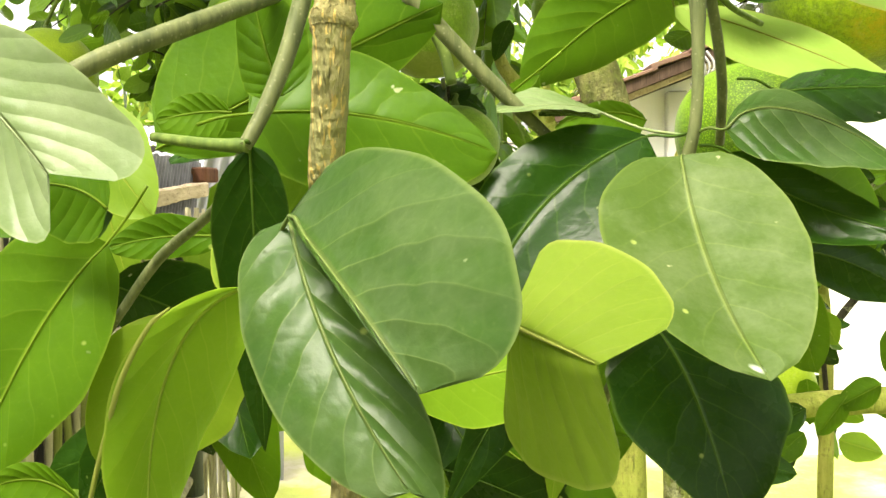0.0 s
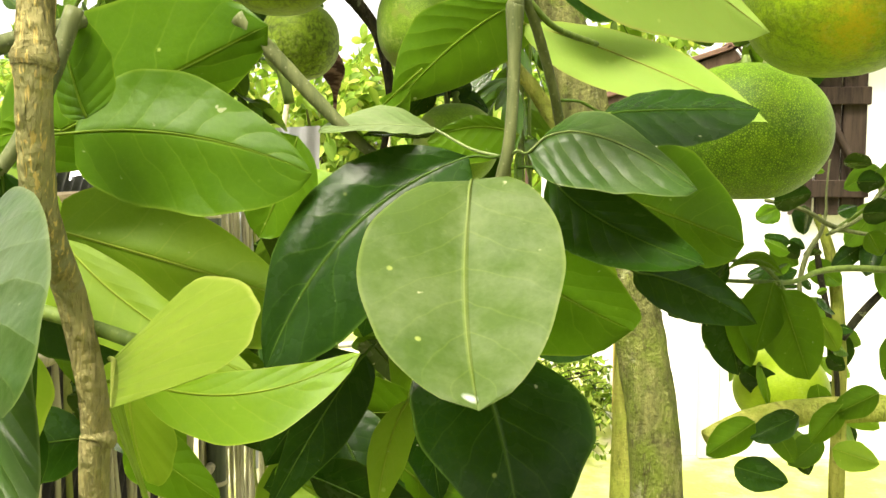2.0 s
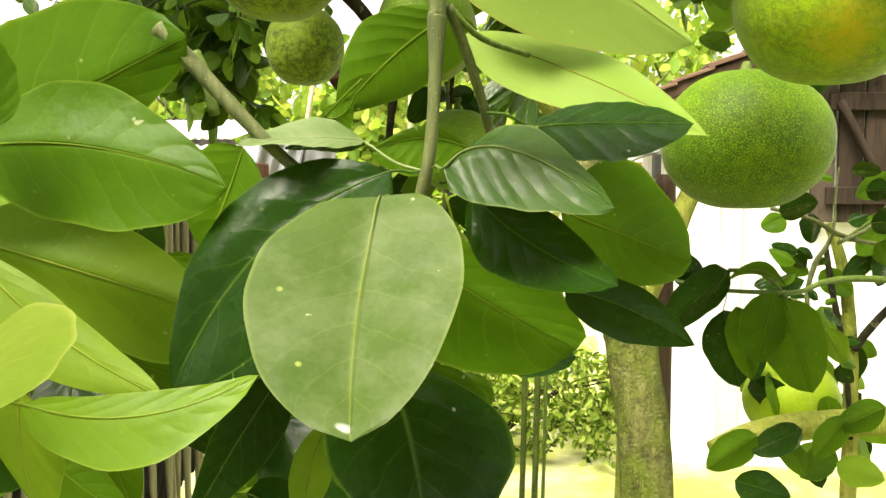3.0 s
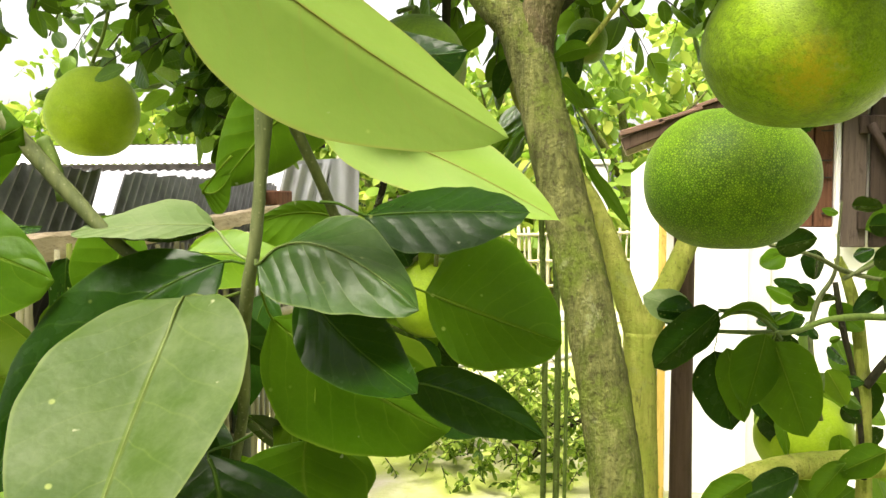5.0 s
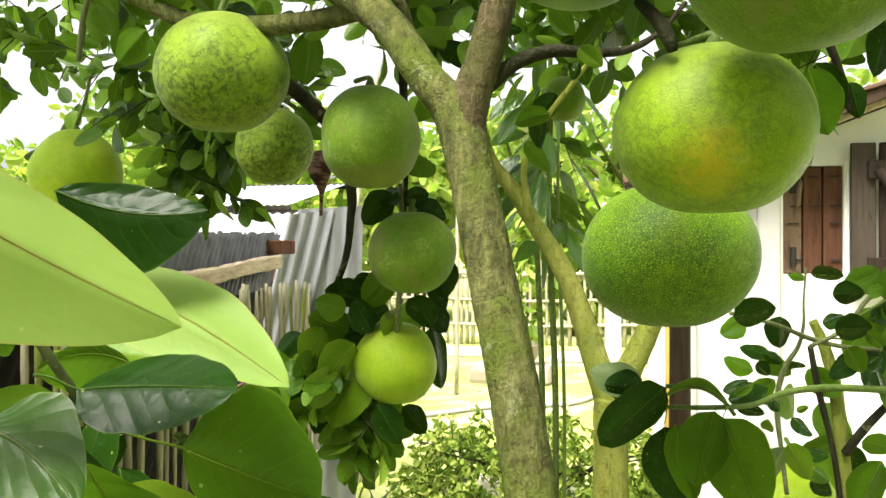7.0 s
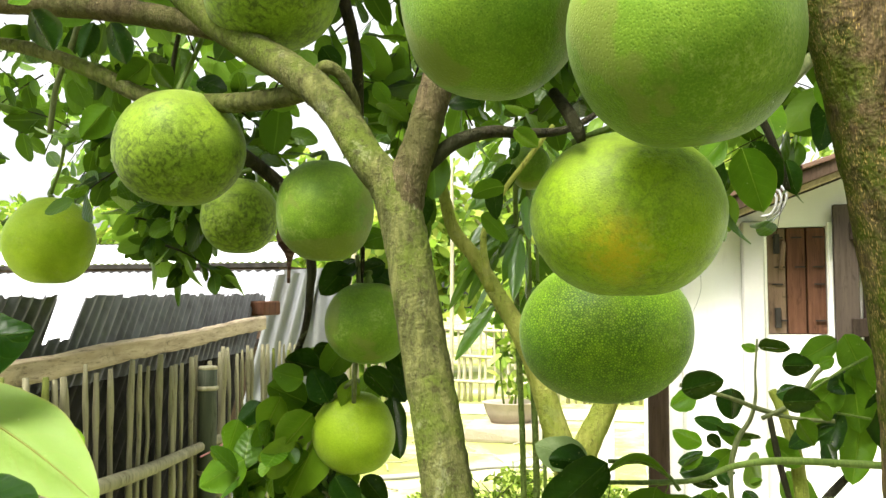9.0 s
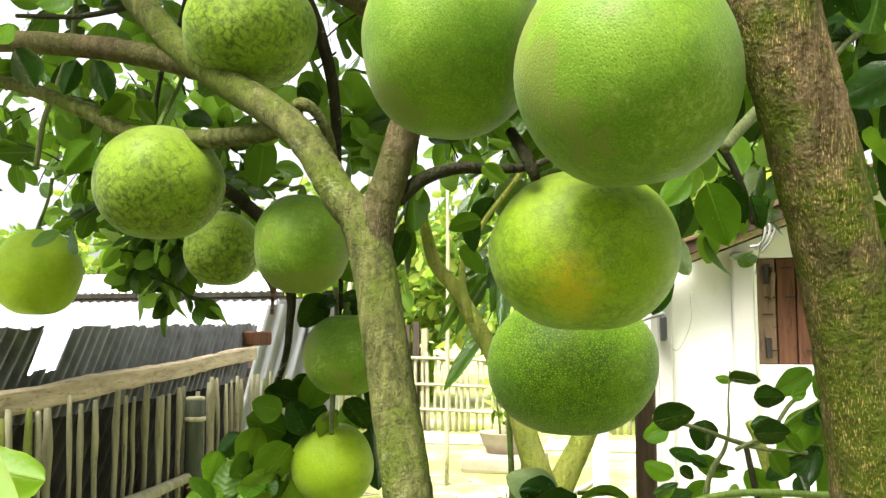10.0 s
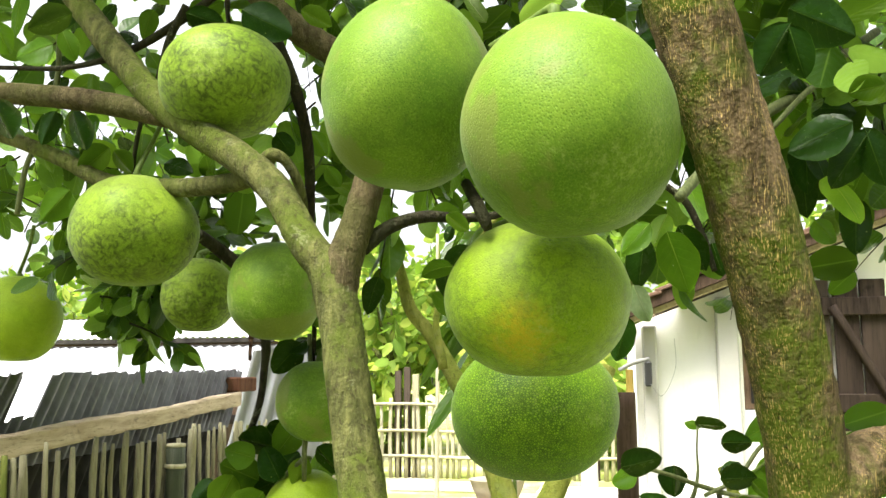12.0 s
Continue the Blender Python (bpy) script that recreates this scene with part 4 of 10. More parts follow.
box("post_shaft", (0.355, 6.15, 0.0), (0.465, 6.26, 1.62), GREY_PLASTER, stake, 0.008)
box("post_cap", (0.34, 6.135, 1.624), (0.48, 6.275, 1.66), CONCRETE, stake, 0.006)


def planter(x, y):
    v, f = [], []
    prof = ((0.0, 0.02), (0.17, 0.0), (0.215, 0.10), (0.24, 0.19), (0.25, 0.20), (0.235, 0.205), (0.22, 0.17), (0.0, 0.16))
    n = 28
    for r, z in prof:
        for k in range(n):
            w = 2 * math.pi * k / n
            v.append((x + r * 1.15 * math.cos(w), y + r * math.sin(w), z + 0.17))
    for i in range(len(prof) - 1):
        for k in range(n):
            f.append((i * n + k, i * n + (k + 1) % n, (i + 1) * n + (k + 1) % n, (i + 1) * n + k))
    pot = thing("planter", (x, y, 0.17), "round brown stone planter with a leafy young plant", "planter")
    link("bowl", v, f, STONE, pot, "round brown stone bowl")
    rng = np.random.default_rng(21)
    for dx in (-0.06, 0.05):
        rod("stem", [(x + dx, y, 0.32, 0.012), (x + dx * 1.6, y, 0.75, 0.009), (x + dx * 1.2, y, 1.25, 0.006)], TWIG_GREEN, pot, 6, 3)
    spots = [(x + rng.normal() * 0.10, y + rng.normal() * 0.08, rng.uniform(0.45, 1.3)) for _ in range(22)]
    crown("leaves", pot, rng, spots, SHRUB_LEAF, TWIG_GREEN, 5, 0.12, 0.13, 0.22, "bright green leaves")


planter(-0.598, 8.964)
v, f = box_data((-1.018, 8.644, 0), (-0.198, 9.264, 0.165), 0.03)
rng = np.random.default_rng(2)
slab = link("stone_block", [Vector(p) + Vector(rng.normal(size=3) * 0.008) for p in v], f, STONE, smooth=False)
tagged(slab, "rough brown stone block under the planter", "stone")
for i, (x, y, w, d) in enumerate(((-1.498, 10.9, 1.3, 0.5), (0.402, 10.6, 1.5, 0.55), (-3.198, 10.4, 1.2, 0.5))):
    ob = box("paving_slab", (x - w / 2, y - d / 2, 0.0), (x + w / 2, y + d / 2, 0.07), CONCRETE, None, 0.015)
    tagged(ob, "pale concrete slab lying on the ground", "slab", "paving slabs")
hose = rod("garden_hose", [(-1.442, 6.717, 0.022, 0.022), (-1.040, 6.951, 0.022, 0.022), (-0.599, 7.373, 0.022, 0.022), (-0.187, 7.527, 0.022, 0.022), (0.043, 7.648, 0.022, 0.022), (0.200, 7.952, 0.022, 0.022), (0.304, 8.518, 0.022, 0.022), (0.317, 9.421, 0.022, 0.022), (0.219, 10.420, 0.022, 0.022)], HOSE, None, 8, 6)
tagged(hose, "grey garden hose lying in a curve on the ground", "hose")
rng = np.random.default_rng(33)
for i in range(16):
    x, y, w = rng.uniform(-1.9, 0.1), rng.uniform(6.2, 9.3), rng.uniform(0, 3.1)
    ln = rng.uniform(0.3, 0.8)
    q = [(x + math.cos(w + 0.3 * k) * ln * k / 3, y + math.sin(w + 0.3 * k) * ln * k / 3, 0.012 + 0.02 * (k % 2), 0.010 - 0.002 * k) for k in range(4)]
    tagged(rod("dry_branch", q, BAMBOO_PALE, None, 5, 3, 0.1, seed=i), "dry fallen branch lying on the ground", "branch", "fallen branches")


def shed(name, x0, x1, y0, y1, z0, z1, mat, label):
    home = thing(name, ((x0 + x1) / 2, (y0 + y1) / 2, 0), label, "shed")
    box("wall", (x0 + 0.15, y0 + 0.12, 0), (x1 - 0.15, y1 - 0.1, z0 - 0.05), WOOD_POST, home, 0.0)
    V, Fc = [], []
    n = int((x1 - x0) / 0.02)
    for i in range(n + 1):
        x = x0 + (x1 - x0) * i / n
        w = 0.012 * math.sin(2 * math.pi * x / 0.09)
        V += [(x, y0, z0 + w), (x, y1, z1 + w), (x, y0, z0 + w - 0.012), (x, y1, z1 + w - 0.012)]
    for i in range(n):
        a, b = 4 * i, 4 * i + 4
        Fc += [(a, b, b + 1, a + 1), (a + 2, a + 3, b + 3, b + 2), (a, a + 2, b + 2, b), (a + 1, b + 1, b + 3, a + 3)]
    link("roof", V, Fc, mat, home, "bright corrugated tin roof")
    box("fascia", (x0, y0 - 0.03, z0 - 0.075), (x1, y0 - 0.003, z0 - 0.02), TIN_SHADED, home, 0.004)
    box("ridge_beam", (x0, y1, z1 - 0.06), (x1, y1 + 0.05, z1 + 0.018), TIN_SHADED, home, 0.004)


shed("shed", -6.5, -1.9, 4.6, 7.4, 1.12, 1.66, TIN_ROOF, "low shed with a bright tin roof behind the fence")
shed("shed", -8.0, -3.2, 9.5, 11.5, 1.85, 2.2, TIN_ROOF, "long low shed with a bright tin roof")


def shrub():
    bush = thing("shrub", (0.1, 4.7, 0), "low leafy shrub with small light green leaves", "shrub")
    rng = np.random.default_rng(44)
    spots = []
    while len(spots) < 480:
        p = rng.uniform((-0.75, 4.0, 0.05), (0.85, 5.3, 0.48))
        q = ((p[0] - 0.05) / 0.8, (p[1] - 4.65) / 0.62, p[2] / 0.47)
        if 0.25 < q[0] ** 2 + q[1] ** 2 + q[2] ** 2 < 1.0 + 0.15 * rng.random():
            spots.append(p)
    crown("leaves", bush, rng, spots, SHRUB_LEAF, TWIG_DARK, 15, 0.13, 0.038, 0.24, "many small light green leaves", -0.8)
    for i in range(14):
        w = rng.uniform(0, 6.28)
        rod("stem", [(0.05, 4.7, 0.0, 0.008), (0.05 + 0.3 * math.cos(w), 4.7 + 0.25 * math.sin(w), 0.25, 0.006), (0.05 + 0.65 * math.cos(w), 4.7 + 0.5 * math.sin(w), 0.36, 0.003)], TWIG_DARK, bush, 5, 3)


shrub()


def far_tree(x, y, h, r, seed, label, n=150):
    tree = thing("tree", (x, y, 0), label, "tree", "trees behind the yard")
    rng = np.random.default_rng(seed)
    rod("trunk", [(x, y, 0, 0.14), (x + 0.1, y, h * 0.4, 0.11), (x - 0.1, y + 0.1, h * 0.8, 0.05)], BARK, tree, 8, 4, 0.1)
    for k in range(5):
        w = k * 1.26 + rng.random()
        rod("limb", [(x + 0.05, y, h * 0.42, 0.06), (x + 0.45 * r * math.cos(w), y + 0.45 * r * math.sin(w), h * 0.6, 0.04), (x + 0.8 * r * math.cos(w), y + 0.8 * r * math.sin(w), h * 0.75, 0.015)], BARK, tree, 6, 3)
    spots = []
    while len(spots) < n:
        p = rng.normal(size=3)
        p = p / np.linalg.norm(p) * (0.45 + 0.6 * rng.random())
        spots.append((x + r * p[0], y + r * p[1], h * 0.62 + 0.42 * h * p[2]))
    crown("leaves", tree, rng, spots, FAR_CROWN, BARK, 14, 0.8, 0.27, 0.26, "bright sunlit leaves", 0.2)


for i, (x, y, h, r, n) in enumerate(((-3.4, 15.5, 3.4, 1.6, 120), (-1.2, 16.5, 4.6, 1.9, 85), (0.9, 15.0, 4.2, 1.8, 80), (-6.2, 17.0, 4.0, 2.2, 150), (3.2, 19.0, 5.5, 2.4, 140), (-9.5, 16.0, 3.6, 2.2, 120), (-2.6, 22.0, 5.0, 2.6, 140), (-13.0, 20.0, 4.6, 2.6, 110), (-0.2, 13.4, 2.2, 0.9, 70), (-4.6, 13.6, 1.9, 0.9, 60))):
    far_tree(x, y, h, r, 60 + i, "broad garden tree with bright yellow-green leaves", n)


def sapling(x, y):
    """Slender sapling with long hanging leaves."""
    plant = thing("sapling", (x, y, 0), "slender sapling with long drooping green leaves", "sapling")
    rng = np.random.default_rng(71)
    for dx, r, mat in ((0.0, 0.011, BAMBOO_FRESH), (0.045, 0.012, BAMBOO_FRESH), (0.075, 0.007, TWIG_GREEN)):
        rod("stem", [(x + dx, y, 0, r), (x + dx + 0.01, y, 0.8, r), (x + dx - 0.01, y, 1.5, r * 0.9), (x + dx, y, 2.3, r * 0.6)], mat, plant, 8, 5, 0.06)
    for i in range(110):
        z = rng.uniform(1.38, 2.35)
        w = rng.uniform(0, 6.28)
        ln = rng.uniform(0.18, 0.30)
        reach = rng.uniform(0.02, 0.14)
        b = np.array((x + 0.03 + reach * math.cos(w), y + reach * math.sin(w), z))
        d = np.array((math.cos(w) * 0.55, math.sin(w) * 0.55, rng.uniform(-0.9, -0.1)))
        side = np.cross(d, rng.normal(size=3))
        side /= np.linalg.norm(side)
        t = b + d * ln
        mid = (b + t) / 2 + np.array((0, 0, 0.012))
        v, f, uv = leaf_data(b, mid, t, mid - side * 0.028, mid + side * 0.028, 10, 3, 0.8, 1.0, 0.04, 0.3, i, (x + 0.03, y, z - 0.01))
        link("leaf", v, f, SAPLING_LEAF, plant, uvs=uv)


sapling(0.183, 3.200)


# ---------------------------------------------------------------- pomelo trees
tree = thing("pomelo_tree", (0.40, 1.00, 0), "mossy forked pomelo tree full of leaves", "tree")
rod("trunk", [(0.40, 1.00, -0.02, 0.046), (0.385, 1.01, 0.35, 0.036), (0.380, 1.035, 0.75, 0.031), (0.3775, 1.0711, 1.0, 0.0289), (0.3649, 1.0931, 1.1101, 0.0286), (0.3531, 1.1089, 1.1778, 0.0285), (0.3371, 1.1285, 1.2536, 0.0282), (0.3036, 1.1696, 1.392, 0.0276), (0.2785, 1.2033, 1.4909, 0.0278), (0.2594, 1.2174, 1.5474, 0.0272), (0.2358, 1.2237, 1.5780, 0.0225), (0.1963, 1.2499, 1.6266, 0.0195)], BARK, tree, 24, 10, 0.06, "slim mossy grey-green trunk")
rod("limb", [(0.2767, 1.2063, 1.5056, 0.0213), (0.2574, 1.2164, 1.5510, 0.0237), (0.2262, 1.2256, 1.5869, 0.0235), (0.1634, 1.2678, 1.6712, 0.0234), (0.0974, 1.2980, 1.7268, 0.0236), (-0.0069, 1.3393, 1.7959, 0.0240), (-0.0960, 1.3736, 1.8626, 0.0226), (-0.2006, 1.4196, 1.9693, 0.0239), (-0.2963, 1.4571, 2.0754, 0.0223), (-0.4359, 1.5083, 2.2403, 0.0197)], BARK, tree, 18, 10, 0.07)
rod("limb", [(0.2775, 1.2045, 1.4838, 0.0199), (0.2770, 1.2153, 1.5504, 0.0250), (0.2955, 1.2206, 1.6101, 0.0224), (0.3114, 1.2253, 1.6709, 0.0213), (0.3345, 1.2389, 1.7504, 0.0203), (0.3748, 1.2339, 1.8405, 0.0189), (0.4071, 1.2710, 1.9840, 0.0175)], BARK_BROWN, tree, 18, 10, 0.07)
rod("limb", [(-0.0605, 1.3661, 1.8206, 0.0165), (-0.1432, 1.3867, 1.8491, 0.0187), (-0.2573, 1.4009, 1.8777, 0.0192), (-0.4192, 1.4261, 1.9070, 0.0190), (-0.6270, 1.4624, 1.9386, 0.0172)], BARK_BROWN, tree, 18, 10, 0.07)
rod("limb", [(0.1210, 1.2957, 1.7040, 0.0151), (0.0503, 1.3433, 1.7051, 0.0150), (-0.0741, 1.3993, 1.7157, 0.0151), (-0.2175, 1.4490, 1.7437, 0.0142), (-0.3227, 1.4721, 1.7944, 0.0137), (-0.4630, 1.4875, 1.8500, 0.0122), (-0.6367, 1.5189, 1.8910, 0.0098)], BARK, tree, 18, 10, 0.07)
rod("limb", [(0.2077, 1.5259, 1.9407, 0.0233), (0.1327, 1.5045, 1.9846, 0.0242), (0.0767, 1.4870, 2.0283, 0.0233), (-0.0084, 1.5084, 2.1188, 0.0223)], BARK_BROWN, tree, 18, 10, 0.07)
rod("branch", [(0.3003, 1.2259, 1.5807, 0.0119), (0.3350, 1.2388, 1.6101, 0.0097), (0.3773, 1.2554, 1.6249, 0.0083), (0.4218, 1.2847, 1.6267, 0.0069), (0.4682, 1.3134, 1.6346, 0.0055), (0.5102, 1.3685, 1.6675, 0.0041), (0.5484, 1.4201, 1.7190, 0.0034)], TWIG_DARK, tree, 8, 8, 0.05)
rod("branch", [(0.4772, 1.0093, 1.6127, 0.0058), (0.4941, 0.9758, 1.5835, 0.0067), (0.5021, 0.9696, 1.5662, 0.0066), (0.5051, 0.9716, 1.5564, 0.0044)], TWIG_DARK, tree, 8, 8, 0.05)
rod("branch", [(0.1255, 1.3154, 1.7167, 0.0116), (0.1365, 1.3047, 1.7347, 0.0107), (0.1581, 1.3102, 1.7264, 0.0083), (0.1736, 1.3286, 1.6917, 0.0075), (0.1731, 1.3558, 1.6457, 0.0068)], BARK, tree, 8, 8, 0.05)
rod("branch", [(0.0916, 1.4163, 1.9684, 0.0092), (0.1134, 1.4522, 1.8926, 0.0103), (0.1261, 1.4894, 1.7958, 0.0095), (0.1127, 1.5461, 1.6710, 0.0078), (0.1049, 1.5817, 1.5569, 0.0059), (0.1018, 1.6027, 1.4791, 0.0040), (0.0806, 1.6369, 1.3207, 0.0040)], TWIG_DARK, tree, 8, 8, 0.05)
rod("branch", [(-0.1024, 1.5554, 1.6655, 0.0111), (-0.0911, 1.6118, 1.6475, 0.0125), (-0.0600, 1.6435, 1.6136, 0.0126), (-0.0306, 1.6562, 1.5666, 0.0105), (-0.0099, 1.6520, 1.4823, 0.0094), (-0.0136, 1.6587, 1.4309, 0.0073), (-0.0296, 1.6675, 1.3486, 0.0062), (-0.0935, 1.6936, 1.2229, 0.0063)], TWIG_DARK, tree, 8, 8, 0.05)
rod("branch", [(-0.0319, 1.4596, 2.0675, 0.0068), (-0.0952, 1.4719, 2.0373, 0.0079), (-0.2102, 1.4867, 1.9902, 0.0071), (-0.3504, 1.5119, 1.9783, 0.0052), (-0.5070, 1.5295, 1.9965, 0.0043)], TWIG_DARK, tree, 8, 8, 0.05)
rod("branch", [(0.0434, 1.3354, 2.0331, 0.0053), (0.0439, 1.3406, 1.9981, 0.0044), (0.0409, 1.3559, 1.9600, 0.0036)], TWIG_DARK, tree, 8, 8, 0.05)
rod("branch", [(-0.0851, 1.4517, 2.0485, 0.0068), (-0.1157, 1.4540, 1.9907, 0.0068), (-0.1370, 1.4596, 1.9232, 0.0049)], TWIG_DARK, tree, 8, 8, 0.05)
rod("branch", [(-0.2211, 1.5521, 1.8798, 0.0042), (-0.2328, 1.5565, 1.8336, 0.0042), (-0.2396, 1.5626, 1.7821, 0.0031)], TWIG_DARK, tree, 8, 8, 0.05)
rod("branch", [(-0.5856, 1.7044, 1.7477, 0.0058), (-0.5653, 1.6951, 1.8403, 0.0058), (-0.5344, 1.6912, 1.9096, 0.0058), (-0.4965, 1.6836, 2.0137, 0.0058), (-0.4873, 1.6703, 2.1179, 0.0047)], TWIG, tree, 8, 8, 0.05)
old = thing("pomelo_tree", (0.86, 0.86, 0), "slim leaning pomelo trunk with flaky ochre-streaked bark", "tree")
rod("trunk", [(0.80, 1.02, -0.02, 0.058), (0.795, 1.03, 0.5, 0.043), (0.790, 1.035, 0.95, 0.036), (0.7959, 1.0102, 1.15, 0.0345), (0.7894, 0.9766, 1.30, 0.0352), (0.7713, 0.9480, 1.4271, 0.0347), (0.7460, 0.9213, 1.5461, 0.0356), (0.7225, 0.9050, 1.6369, 0.0354), (0.6960, 0.8900, 1.7327, 0.0362), (0.6690, 0.8800, 1.8292, 0.0365), (0.6400, 0.875, 1.95, 0.037), (0.60, 0.90, 2.15, 0.033), (0.58, 0.95, 2.6, 0.028)], BARK_NEAR, old, 28, 10, 0.06, "slim leaning trunk with ochre-streaked mossy bark")
rod("limb", [(0.7889, 0.9729, 1.2997, 0.0370), (0.8214, 0.9856, 1.3277, 0.0310), (0.8496, 1.0103, 1.3380, 0.0282), (0.8871, 1.0480, 1.3427, 0.0266), (0.9819, 1.1480, 1.3523, 0.0257)], BARK_NEAR, old, 14, 8, 0.08, "knobby mossy side limb")
rod("branch", [(0.7045, 1.2113, 1.6273, 0.0068), (0.7377, 1.2638, 1.6690, 0.0079), (0.8273, 1.3718, 1.7650, 0.0086), (0.9039, 1.4812, 1.8313, 0.0084), (0.9809, 1.5888, 1.9124, 0.0082), (1.0830, 1.7004, 2.0006, 0.0078)], TWIG, old, 8, 8, 0.05)
rod("branch", [(0.8421, 1.3769, 1.7494, 0.0039), (0.9375, 1.4858, 1.8479, 0.0051), (1.0425, 1.6049, 1.8852, 0.0045)], TWIG, old, 8, 8, 0.05)
rod("branch", [(0.7019, 1.4046, 1.6826, 0.0049), (0.7290, 1.4135, 1.6583, 0.0057), (0.7513, 1.4250, 1.6099, 0.0049), (0.7656, 1.4349, 1.5616, 0.0041)], TWIG_DARK, old, 8, 8, 0.05)
young = thing("pomelo_tree", (0.441, 1.810, 0), "young pomelo tree with a forked yellow-green trunk", "tree")
rod("trunk", [(0.431, 1.810, -0.02, 0.055), (0.441, 1.810, 0.4, 0.048), (0.4405, 1.8101, 0.9412, 0.0326), (0.4406, 1.8114, 1.0464, 0.0326), (0.4427, 1.8125, 1.0991, 0.0347)], BARK_YOUNG, young, 14, 6, 0.05)
rod("limb", [(0.4427, 1.8124, 1.0885, 0.0305), (0.4190, 1.8073, 1.1518, 0.0253), (0.3780, 1.8150, 1.2777, 0.0208), (0.3450, 1.8250, 1.3500, 0.0190), (0.3120, 1.8500, 1.4000, 0.0175), (0.2770, 1.8900, 1.4500, 0.0162), (0.2450, 1.9000, 1.5000, 0.0150), (0.2050, 1.9000, 1.5500, 0.0138), (0.1850, 1.9000, 1.6200, 0.0118), (0.1600, 1.9000, 1.7200, 0.0095)], BARK_YOUNG, young, 12, 8, 0.05)
rod("limb", [(0.4427, 1.8124, 1.0885, 0.0305), (0.4718, 1.8291, 1.1449, 0.0254), (0.5054, 1.8470, 1.2126, 0.0224), (0.5432, 1.8760, 1.2967, 0.0194), (0.6051, 1.9310, 1.4271, 0.0166)], BARK_YOUNG, young, 12, 8, 0.05)
rod("branch", [(0.2931, 1.8033, 1.4266, 0.0096), (0.2842, 1.7834, 1.5312, 0.0063), (0.3222, 1.7929, 1.6154, 0.0053), (0.3685, 1.8035, 1.6784, 0.0053), (0.4148, 1.8141, 1.7415, 0.0042)], BARK_YOUNG, young, 8, 6, 0.05)

rng = np.random.default_rng(9)
# an unseen roof of leaves over and behind the camera, added to block light, with an opening to the sky
def overhead(n, lo, hi):
    spots = []
    while len(spots) < n:
        q = rng.uniform(lo, hi)
        if math.hypot((q[0] + 0.30) / 1.45, (q[1] - 0.20) / 0.95) > 1:
            spots.append(q)
    return spots


crown("foliage", old, rng, overhead(290, (-0.4, -2.8, 2.6), (1.8, 1.8, 3.3)), CROWN, TWIG_DARK, 8, 0.34, 0.18, 0.31, "unseen dark green leaves overhead, added to block sky light")
crown("foliage", tree, rng, overhead(220, (-1.9, -2.8, 2.6), (-0.4, 1.8, 3.3)), CROWN, TWIG_DARK, 8, 0.34, 0.18, 0.31, "unseen dark green leaves overhead, added to block sky light")
# hedge out of view, added to hold off level light from behind and beside
hedge = thing("hedge", (0, -3.2, 0), "unseen dense hedge of dark green leaves, added to cut low side light", "hedge")
crown("foliage", hedge, rng, scatter(rng, (-4.5, -3.4, 0.1), (4.5, -2.7, 1.5), 240) + scatter(rng, (3.0, -2.8, 0.1), (3.6, 2.0, 1.5), 140) + scatter(rng, (-3.8, -2.8, 0.1), (-3.2, 0.2, 1.5), 100), CROWN, TWIG_DARK, 8, 0.34, 0.2, 0.33, "dense dark green leaves")
for i in range(14):
    x = -4.3 + 0.66 * i
    rod("stem", [(x, -3.1, 0, 0.03), (x + 0.1, -3.05, 0.8, 0.022), (x - 0.05, -3.1, 1.4, 0.01)], BARK, hedge, 7, 3, 0.1, seed=i)
rng = np.random.default_rng(7)
# crown over the left, over the middle and over the right
crown("foliage", tree, rng, scatter(rng, (-2.1, 1.9, 2.02), (0.1, 3.3, 2.75), 66) + scatter(rng, (-1.1, 1.8, 1.95), (-0.2, 2.4, 2.3), 9) + scatter(rng, (-0.1, 1.75, 1.8), (0.22, 2.6, 2.5), 34) + scatter(rng, (0.2, 1.9, 2.05), (0.5, 2.6, 2.5), 10), CROWN, TWIG_DARK, 8, 0.24, 0.088, 0.32, "dense dark green leaves", fine=True)
crown("foliage", old, rng, scatter(rng, (0.75, 1.5, 1.78), (1.9, 2.5, 2.6), 85) + scatter(rng, (1.0, 2.5, 2.0), (2.8, 3.5, 3.0), 70) + scatter(rng, (0.62, 1.6, 1.82), (1.0, 2.4, 2.4), 24) + scatter(rng, (0.42, 1.7, 2.05), (0.7, 2.5, 2.5), 12) + scatter(rng, (1.25, 1.5, 1.55), (1.9, 2.2, 1.95), 16), CROWN, TWIG_DARK, 8, 0.24, 0.088, 0.32, "dense dark green leaves", fine=True)
crown("foliage", tree, rng, scatter(rng, (-0.54, 1.85, 1.53), (-0.38, 2.10, 1.72), 24) + scatter(rng, (-0.60, 2.0, 1.70), (-0.30, 2.3, 1.90), 22), CROWN, TWIG_DARK, 8, 0.10, 0.062, 0.31, "hanging dark green leaves", fine=True)
rng = np.random.default_rng(53)
crown("foliage", young, rng, scatter(rng, (0.30, 2.0, 1.84), (0.66, 2.8, 2.12), 30) + scatter(rng, (0.12, 2.5, 2.0), (0.34, 3.0, 2.3), 8), CROWN, TWIG_DARK, 7, 0.17, 0.085, 0.31, "dark green leaves at the top of the young tree", fine=True)
rng = np.random.default_rng(78)
crown("foliage", tree, rng, scatter(rng, (-1.9, 2.3, 1.92), (-0.85, 3.2, 2.4), 26) + scatter(rng, (-0.98, 2.0, 1.74), (-0.66, 2.5, 2.02), 7), CROWN, TWIG_DARK, 8, 0.20, 0.085, 0.31, "dark green leaves", fine=True)


